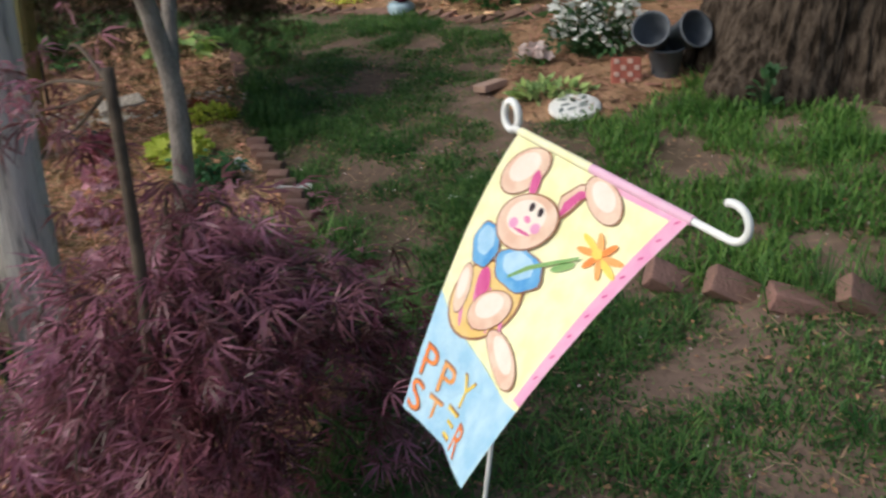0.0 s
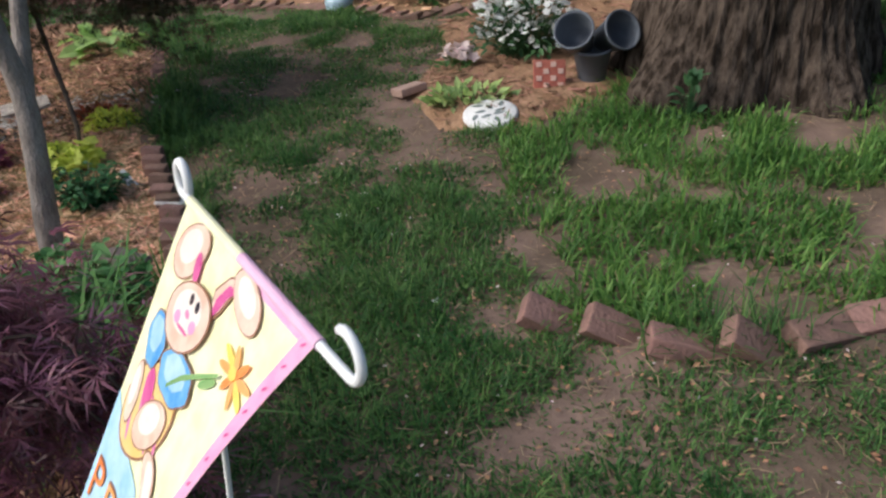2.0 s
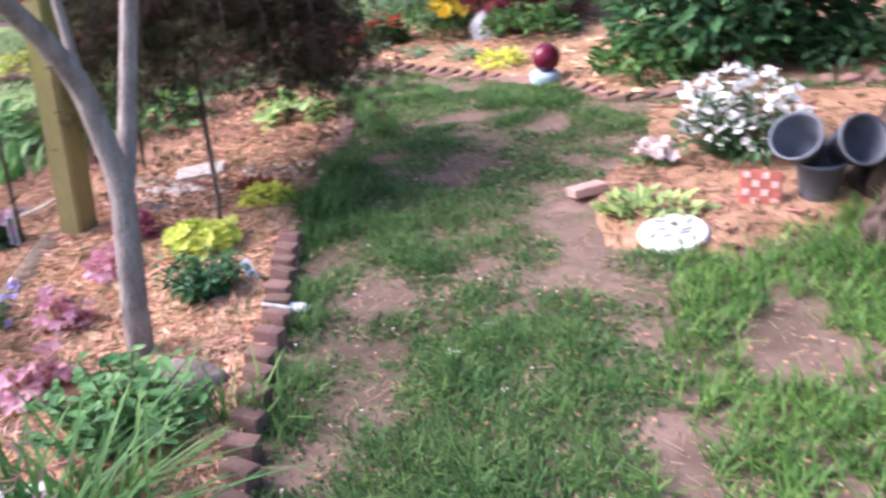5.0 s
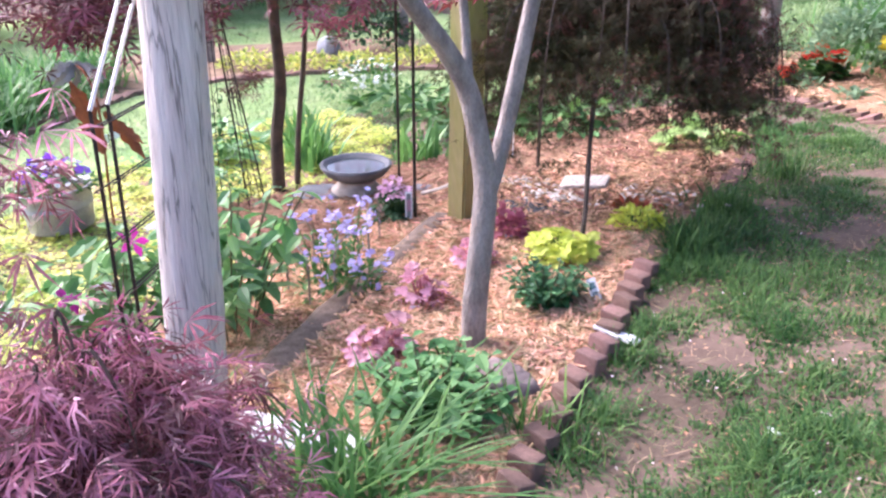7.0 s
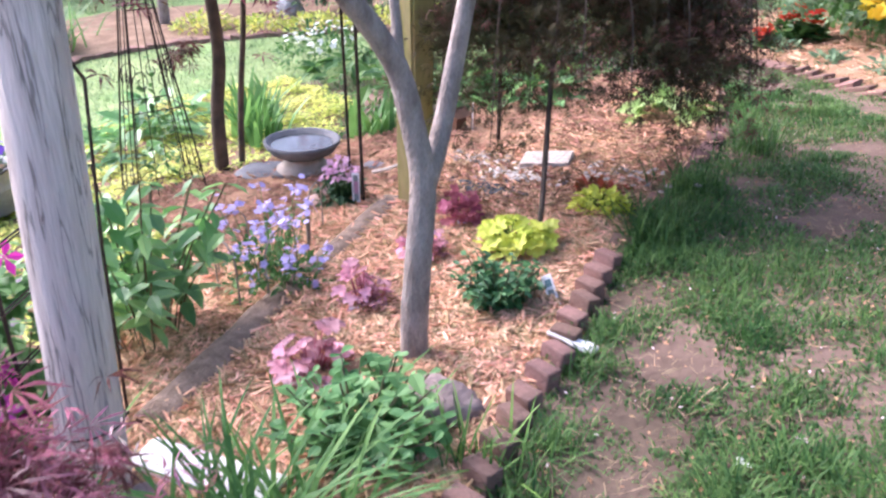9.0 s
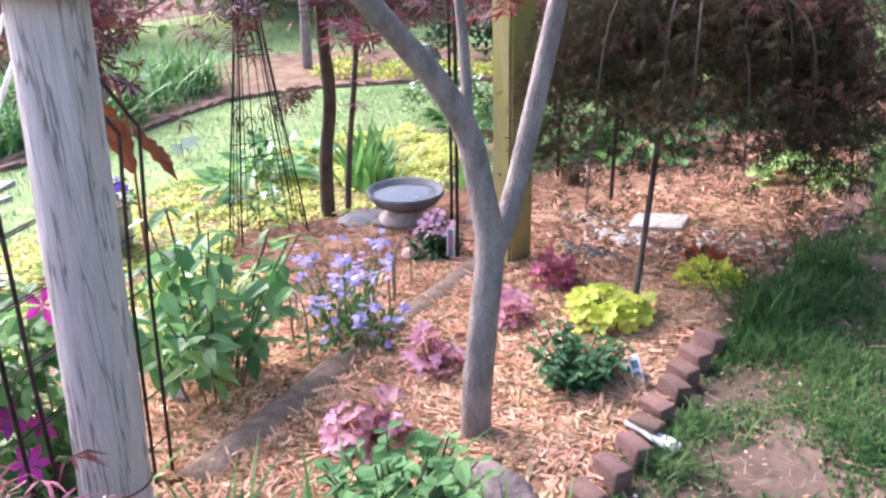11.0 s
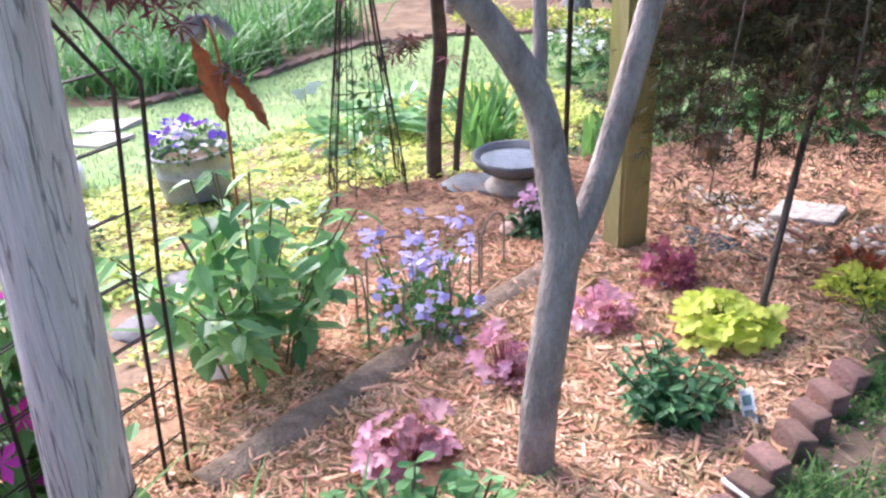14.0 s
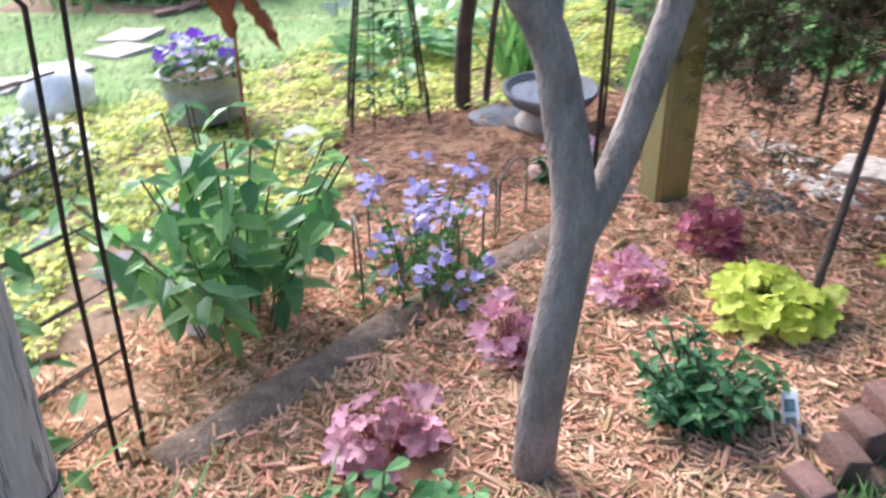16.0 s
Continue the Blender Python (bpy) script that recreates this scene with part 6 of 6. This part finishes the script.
leaf_clump("evergreen_shrub", 0.75, 6.75, "large dark evergreen shrub", "shrub", OVATE, 0.12, 4600, 0.72, 0.6, 1.9, EVERG, 124, 0.0, DARKBARK, 0.1)
leaf_clump("evergreen_shrub", 2.1, 6.8, "large dark evergreen shrub", "shrub", OVATE, 0.11, 3600, 1.0, 0.8, 2.2, DEEP, 125, 0.0, DARKBARK, 0.25)
leaf_clump("ivy", 0.3, 6.42, "low ivy at the foot of the shrubs", "plant", OVATE, 0.09, 420, 0.32, 0.26, 0.30, GREEN, 126, 0.0, None, 0.3)
leaf_clump("ivy", 1.5, 6.35, "low ivy at the foot of the shrubs", "plant", OVATE, 0.09, 520, 0.6, 0.2, 0.25, DEEP, 127, 0.0, None, 0.3)


def sapling(x, y, h, r, label, seed, crown=None, cn=0, cr=0.5, lean=0.05):
    e = thing("tree", x, y, label, "tree")
    rng = np.random.default_rng(seed)
    smooth(part("trunk", limb([(0, 0, -0.1), (lean, 0, h * 0.3), (lean * 0.4, lean, h * 0.65), (lean, lean, h)], r, r * 0.6, 12, 0.08, seed), DARKBARK if r < 0.05 else BARK, e))
    if crown:
        C = [(rng.normal(0, cr), rng.normal(0, cr), h * 0.95 + rng.normal(0, cr * 0.35)) for _ in range(cn)]
        for k in range(5):
            c = C[k]
            part("limb", limb([(lean * 0.5, lean, h * 0.7), (c[0] * 0.5, c[1] * 0.5, h * 0.85), c], r * 0.5, r * 0.15, 7, 0, k, 4), DARKBARK, e)
        foliage("crown", leaf_spray(C, cr * 0.35, 36, 0.13, OVATE, rng), crown, e)


sapling(0.55, 6.75, 2.6, 0.07, "trunk among dark evergreens", 131)
sapling(-1.8, 8.5, 2.6, 0.03, "slim young tree behind the far bed", 132, FARLEAF, 14, 0.5)
sapling(-3.3, 9.4, 3.2, 0.10, "tree trunk at the edge of the far lawn", 133, FARLEAF, 30, 0.9)
sapling(-5.0, 9.5, 3.0, 0.06, "tree at the edge of the far lawn", 134, FARLEAF, 26, 0.9)
sapling(-7.9, 8.6, 2.8, 0.07, "tree in the far bed", 135, MAPLE, 26, 0.9)
sapling(-9.8, 6.8, 3.0, 0.07, "tree in the far bed", 136, FARLEAF, 26, 0.9)
sapling(-4.3, 7.3, 2.4, 0.03, "thin sapling by the lawn", 137, FARLEAF, 12, 0.6)
leaf_clump("dark_shrub", -8.2, 8.3, "dark round shrub in the far bed", "shrub", OVATE, 0.1, 900, 0.55, 0.5, 0.75, DEEP, 140, 0.1)
leaf_clump("dark_shrub", -4.0, 6.9, "dark green shrub behind the bed", "shrub", OVATE, 0.1, 900, 0.5, 0.45, 0.7, DEEP, 141, 0.1)
for k, (lx, ly, n, h) in enumerate(((-8.3, 3.6, 240, 0.75), (-8.9, 4.1, 240, 0.8), (-7.9, 3.0, 200, 0.7), (-9.3, 3.1, 240, 0.8), (-8.4, 2.4, 200, 0.7), (-9.6, 5.0, 240, 0.75))):
    strap_clump("daylily", lx, ly, "tall arching daylily foliage in the far bed", "plant", n, h, 0.035, BRIGHTG, 150 + k, 0.7, 0.28)
for k, (lx, ly, r) in enumerate(((-7.4, 7.5, 0.4), (-8.0, 7.2, 0.35), (-6.9, 8.0, 0.4), (-6.2, 8.3, 0.4), (-8.9, 6.9, 0.4))):
    leaf_clump("golden_shrub", lx, ly, "golden-green low shrub in the far bed", "shrub", OVATE, 0.07, 420, r, r, 0.22, JENNY, 160 + k, 0.2, None, 0.3, "golden shrubs")
EDGE_WESTFAR = [(-7.3, 2.75), (-7.55, 3.3), (-7.75, 3.95), (-8.2, 4.5), (-8.6, 5.2), (-8.4, 6.2), (-7.7, 7.0), (-6.9, 7.55), (-5.9, 7.9)]
brick_row("brick_edging", along(EDGE_WESTFAR, 0.19), "brick edging of the far daylily bed", 0, 0.03, 9)
bed_sheet("ground_bed_border", EDGE_WESTFAR + [(-5.5, 9.2), (-9.0, 9.6), (-11.5, 7), (-11, 2.5), (-8.5, 1.2)], "bare soil bed beyond the lawn", SOILBED, 0.02, 0.12)


def hedge_row(name, spots, label, material, seed, size, n, r, h):
    for k, (hx, hy) in enumerate(spots):
        leaf_clump(name, hx, hy, label, "shrub", OVATE, size, n, r, r, h * (0.8 + 0.4 * ((k * 37) % 10) / 10), material, seed + k, 0.0, DARKBARK, 0.2, label)


hedge_row("distant_shrub", [(-16, 4), (-15, 7), (-14.5, 10), (-12.5, 12.5), (-10, 14.5), (-16, 1), (-6.8, 15.5), (-2.4, 16)], "tall leafy shrub at the far boundary", FARLEAF, 200, 0.3, 900, 1.8, 3.2)
hedge_row("distant_shrub", [(0.5, 14), (3, 12), (5.5, 10), (7.5, 7.5), (8, 4)], "tall leafy shrub beyond the far bed", FARLEAF, 220, 0.3, 900, 1.8, 3.4)


def house():
    x, y = -19.5, 10.5
    e = thing("house", x, y, "pale house wall beyond the garden", "house")
    e.matrix_basis = pose(x, y, gz(x, y), 0, 0, -35)
    part("wall", block(9, 0.3, 3.0, pose(0, 0, 1.4), 0.02), SIDING, e)
    part("roof", block(9.6, 3.5, 0.2, pose(0, 1.2, 3.6, 28, 0, 0), 0.02), SLATE, e)
    for s in (-2.6, 0.4, 3.0):
        w = part("window", block(1.1, 0.1, 1.2, pose(s, -0.16, 1.6), 0.01), WHITEPAINT, e)
        part("pane", block(0.9, 0.04, 1.0, pose(s, -0.215, 1.6), 0.0), WATER, w, "dark glass pane")


SIDING = mat("pale_siding", (0.62, 0.60, 0.57), (0.55, 0.53, 0.50), 3, 0.7)
house()

# ---- loose ground: grass, chips, ground cover, petals ----


def strew(n, x0, x1, y0, y1, rng):
    return rng.uniform(x0, x1, n), rng.uniform(y0, y1, n)


def patchy(X, Y, scale, seed):
    return np.array([noise.noise((x * scale, y * scale, seed)) + 0.5 * noise.noise((x * scale * 2.7, y * scale * 2.7, seed + 5)) for x, y in zip(X, Y)])


def grounded(X, Y, dz=0.0):
    return np.stack([X, Y, np.array([gz(x, y) for x, y in zip(X, Y)]) + dz], 1)


def off_beds(X, Y):
    return ~(inside(BED_WEST, X, Y) | inside(BED_EAST, X, Y) | inside(BED_FAR, X, Y) | inside(JENNY_BED, X, Y))


def lawn():
    rng = np.random.default_rng(301)
    X, Y = strew(400000, -2.6, 3.6, 0.6, 7.4, rng)
    keep = off_beds(X, Y)
    X, Y = X[keep], Y[keep]
    p = patchy(X, Y, 1.5, 4)
    bank = (Y > np.interp(X, [0.4, 0.75, 1.1, 1.6, 3.6], [9, 2.5, 2.4, 2.4, 2.6])) & (X + 0.22 * patchy(X, Y, 3.0, 41) > 0.58) & (Y < 4.6)
    q = p + 0.55 * patchy(X, Y, 4.2, 33)
    keep = (rng.uniform(-0.2, 0.2, len(X)) < q + 0.33) & ~bank
    gx, gy = X[keep], Y[keep]
    tall = 0.018 + 0.066 * np.clip(q[keep] + 0.2, 0, 1)
    ob = part("lawn_grass", blades(grounded(gx, gy, -0.012), tall * rng.uniform(0.6, 1.3, len(gx)), rng.uniform(0.004, 0.0075, len(gx)), 0.9, rng), GRASS)
    tagged(ob, "short patchy green lawn grass", "grass", kind="stuff")
    k2 = bank & (rng.uniform(-0.3, 0.3, len(X)) < patchy(X, Y, 3.4, 24) * 1.5 + 0.2) & (rng.uniform(0, 1, len(X)) < 0.6)
    bx, by = X[k2], Y[k2]
    ob = part("bank_grass", blades(grounded(bx, by, -0.012), rng.uniform(0.035, 0.125, len(bx)) * (0.75 + 0.5 * np.clip(patchy(bx, by, 3.4, 24), 0, 1)), rng.uniform(0.005, 0.010, len(bx)), 0.8, rng), TALLGRASS)
    tagged(ob, "longer fresh green grass on the bank", "grass", kind="stuff")
    X, Y = strew(13000, -1.6, 3.0, 1.0, 6.4, rng)
    keep = off_beds(X, Y)
    X, Y = X[keep], Y[keep]
    n = len(X)
    a = rng.uniform(0, 6.28, n)
    ob = part("dry_grass", scatter(([(0, -0.5, 0), (0, 0.5, 0), (12, 0.3, 0), (12, -0.3, 0)], [(0, 1, 2, 3)]), grounded(X, Y, 0.003), np.stack([np.cos(a), np.sin(a), rng.uniform(-0.02, 0.35, n)], 1), rng.uniform(0.002, 0.0045, n), rng=rng), STRAW)
    tagged(ob, "dry straw-coloured grass and twigs on the soil", "dry grass", kind="stuff")
    X, Y = strew(6500, -1.6, 3.0, 1.0, 6.4, rng)
    keep = off_beds(X, Y)
    X, Y = X[keep], Y[keep]
    n = len(X)
    a = rng.uniform(0, 6.28, n)
    ob = part("leaf_litter", scatter(SIMPLE, grounded(X, Y, 0.008), np.stack([np.cos(a), np.sin(a), rng.normal(0, 0.2, n)], 1), rng.uniform(0.008, 0.026, n), rng=rng), TANLEAF)
    tagged(ob, "small tan fallen leaves and bark bits", "leaf litter", kind="stuff")
    X, Y = strew(420, -1.2, 2.0, 1.2, 6.2, rng)
    keep = off_beds(X, Y)
    X, Y = X[keep], Y[keep]
    n = len(X)
    ob = part("petal_litter", scatter(SIMPLE, grounded(X, Y, 0.014), rng.normal(0, 1, (n, 3)) * [1, 1, 0.2], rng.uniform(0.008, 0.018, n), rng=rng), PINKPALE)
    tagged(ob, "tiny pale fallen petals in the grass", "petals", kind="stuff")
    # tufts at edges
    tx, ty, th = [], [], []
    for line, n, h in ((EDGE_WEST[1:], 2600, 0.09), (EDGE_EAST, 1500, 0.16), (EDGE_FAR, 600, 0.08)):
        for qx, qy, _ in along(line, 0.2):
            if noise.noise((qx * 2.2, qy * 2.2, 9)) > -0.05:
                m = int(n / 14)
                tx.append(rng.normal(qx + 0.10 * (line is not EDGE_EAST), 0.055, m))
                ty.append(rng.normal(qy + 0.04, 0.055, m))
                th.append(rng.uniform(0.4, 1.1, m) * h)
    tx, ty, th = np.concatenate(tx), np.concatenate(ty), np.concatenate(th)
    ob = part("grass_tufts", blades(grounded(tx, ty, -0.01), th, rng.uniform(0.004, 0.007, len(tx)), 0.8, rng), GRASS)
    tagged(ob, "tufts of longer grass along the bricks", "grass", kind="stuff")
    # thin grass round about
    X, Y = strew(260000, -9, 9, -7, 10, rng)
    keep = off_beds(X, Y) & ~((X > -2.6) & (X < 3.6) & (Y > 0.6) & (Y < 7.4)) & ((X > -4.4) | (Y < 1.0)) & (rng.uniform(-0.5, 0.5, len(X)) < patchy(X, Y, 1.5, 4) + 0.4)
    X, Y = X[keep], Y[keep]
    ob = part("lawn_grass", blades(grounded(X, Y, -0.012), rng.uniform(0.03, 0.07, len(X)), rng.uniform(0.012, 0.022, len(X)), 0.9, rng), GRASS)
    tagged(ob, "thin patchy grass round the garden", "grass", kind="stuff")
    # far lawn: blades coloured paler than GRASS to stand in for sunlight
    X, Y = strew(150000, -14, -4.3, 1.0, 9.5, rng)
    keep = off_beds(X, Y) & ~inside(EDGE_WESTFAR + [(-5.5, 9.2), (-9.0, 9.6), (-11.5, 7), (-11, 2.5), (-8.5, 1.2)], X, Y)
    X, Y = X[keep], Y[keep]
    keep = rng.uniform(-0.9, 0.5, len(X)) < patchy(X, Y, 0.8, 14) + 0.1
    X, Y = X[keep], Y[keep]
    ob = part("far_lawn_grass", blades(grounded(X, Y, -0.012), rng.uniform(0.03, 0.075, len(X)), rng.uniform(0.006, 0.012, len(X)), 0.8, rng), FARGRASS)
    tagged(ob, "green lawn grass beyond the ground cover, coloured pale for sunlight", "grass", kind="stuff")
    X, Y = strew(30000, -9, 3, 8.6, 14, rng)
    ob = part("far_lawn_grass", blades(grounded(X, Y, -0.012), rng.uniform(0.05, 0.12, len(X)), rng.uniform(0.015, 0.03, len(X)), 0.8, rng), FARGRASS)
    tagged(ob, "green lawn grass behind the far bed, coloured pale for sunlight", "grass", kind="stuff")


lawn()
CHIPSHAPE = ([(0, -0.11, 0), (0, 0.11, 0.01), (1, 0.07, 0), (1, -0.09, 0.02), (0.04, -0.07, 0.08), (0.04, 0.07, 0.08), (0.96, 0.04, 0.08), (0.96, -0.05, 0.08)],
             [(4, 5, 6, 7), (0, 4, 7, 3), (1, 2, 6, 5)])


BARE = (0.83, 3.34, 0.90, 3.60)


def chips(name, poly, n, seed, size, label, box, material=CHIP):
    rng = np.random.default_rng(seed)
    X, Y = strew(n, *box, rng)
    keep = inside(poly, X, Y) & (rng.uniform(-0.72, 0.58, n) < patchy(X, Y, 2.2, seed % 50))
    X, Y = X[keep], Y[keep]
    clear = near_line([(-1.28, 2.42), (-1.48, 2.80), (-1.66, 3.12), (-1.86, 3.54), (-2.14, 4.12)], X, Y) > rng.normal(0.040, 0.03, len(X))
    X, Y = X[clear], Y[clear]
    bare = np.exp(-(np.hypot(X + BARE[0], (Y - BARE[1]) * 0.7) / 0.10) ** 2) + 0.8 * np.exp(-(np.hypot(X + BARE[2], Y - BARE[3]) / 0.07) ** 2)
    keep = rng.uniform(0, 1, len(X)) > bare * 0.85
    X, Y = X[keep], Y[keep]
    d = near_line(poly + poly[:1], X, Y)
    P = grounded(X, Y) + np.stack([X * 0, X * 0, np.minimum(d / 0.12, 1) * 0.03 + 0.004 + rng.uniform(0, 0.012, len(X))], 1)
    a = rng.uniform(0, 6.28, len(X))
    ob = part(name, scatter(CHIPSHAPE, P, np.stack([np.cos(a), np.sin(a), rng.normal(0, 0.22, len(X))], 1), rng.gamma(3, size / 3, len(X)) + 0.006, rolls=0.35, rng=rng), material)
    tagged(ob, label, "mulch", kind="stuff")


chips("mulch_chips", BED_WEST, 240000, 311, 0.019, "loose orange-brown shredded bark chips", (-2.3, -0.1, 1.8, 4.4))
chips("mulch_chips", BED_WEST, 34000, 312, 0.02, "loose orange-brown shredded bark chips", (-2.3, -0.9, 4.4, 6.9))
chips("mulch_chips", BED_WEST, 34000, 316, 0.022, "dark aged bark chips at the back of the bed", (-2.3, -0.9, 4.3, 6.9), CHIPDARK)
chips("mulch_chips", BED_WEST, 40000, 315, 0.02, "dark aged bark chips round the bird bath", (-3.6, -2.3, 2.8, 6.9), CHIPDARK)
chips("mulch_chips", BED_EAST, 9000, 313, 0.028, "loose aged bark chips at the big tree", (0.2, 2.2, 3.9, 6.0), CHIPDARK)
chips("mulch_chips", BED_FAR, 16000, 314, 0.035, "loose orange bark chips of the far bed", (-3.8, 1.0, 5.8, 9.0))


def jenny():
    rng = np.random.default_rng(321)
    X, Y = strew(110000, -5.8, -1.9, 0.6, 5.8, rng)
    jx = X + 0.16 * patchy(X, Y, 3.1, 71) + rng.normal(0, 0.05, len(X))
    keep = inside(JENNY_BED, jx, Y + 0.12 * patchy(X, Y, 3.1, 75)) & (rng.uniform(-0.62, 0.42, len(X)) < patchy(X, Y, 3.2, 31) * 1.3 + np.clip((-X - 2.9) * 0.5, -0.45, 0.25))
    X, Y = X[keep], Y[keep]
    lump = 0.035 + 0.10 * np.clip(patchy(X, Y, 3.2, 31), 0, 1)
    P = grounded(X, Y) + np.stack([X * 0, X * 0, lump * rng.uniform(0.15, 1, len(X))], 1)
    a = rng.uniform(0, 6.28, len(X))
    ob = part("creeping_jenny", scatter(SIMPLE, P, np.stack([np.cos(a), np.sin(a), rng.uniform(-0.2, 0.5, len(X))], 1), rng.uniform(0.022, 0.048, len(X)), rng=rng), JENNY)
    tagged(ob, "golden-green creeping ground cover", "ground cover", kind="stuff")


jenny()
bed_sheet("ground_bed_cover", JENNY_BED, "brown soil under golden ground cover", SOILBED, 0.012, 0.1)


def fallen(spots):
    for k, (x, y, s, m, lab) in enumerate(spots):
        v, f = petals(3, 0.35)
        ob = part("fallen_petal", ([Vector((p[0] * s, p[1] * s * 0.7, p[2] * s + 0.004)) for p in v], f), m)
        ob.matrix_basis = pose(x, y, gz(x, y) + 0.012, 8, -6, 70 * k)
        tagged(ob, lab, "fallen petal", "fallen petals")


fallen([(0.09, 3.28, 0.028, WHITE, "fallen white petal on the lawn"), (0.46, 2.66, 0.02, WHITE, "fallen white petal on the lawn"), (0.36, 2.80, 0.018, WHITE, "fallen white petal on the lawn"),
        (0.16, 3.45, 0.02, PINKPALE, "fallen pale petal on the lawn"), (0.30, 3.1, 0.018, PINKPALE, "fallen pale petal on the lawn"), (1.15, 1.75, 0.03, TANLEAF, "fallen tan leaf on the lawn"),
        (0.95, 1.62, 0.03, TANLEAF, "fallen tan leaf on the lawn"), (1.22, 1.58, 0.03, TANLEAF, "fallen tan leaf on the lawn"), (0.2, 2.45, 0.018, WHITE, "fallen white petal on the lawn")])
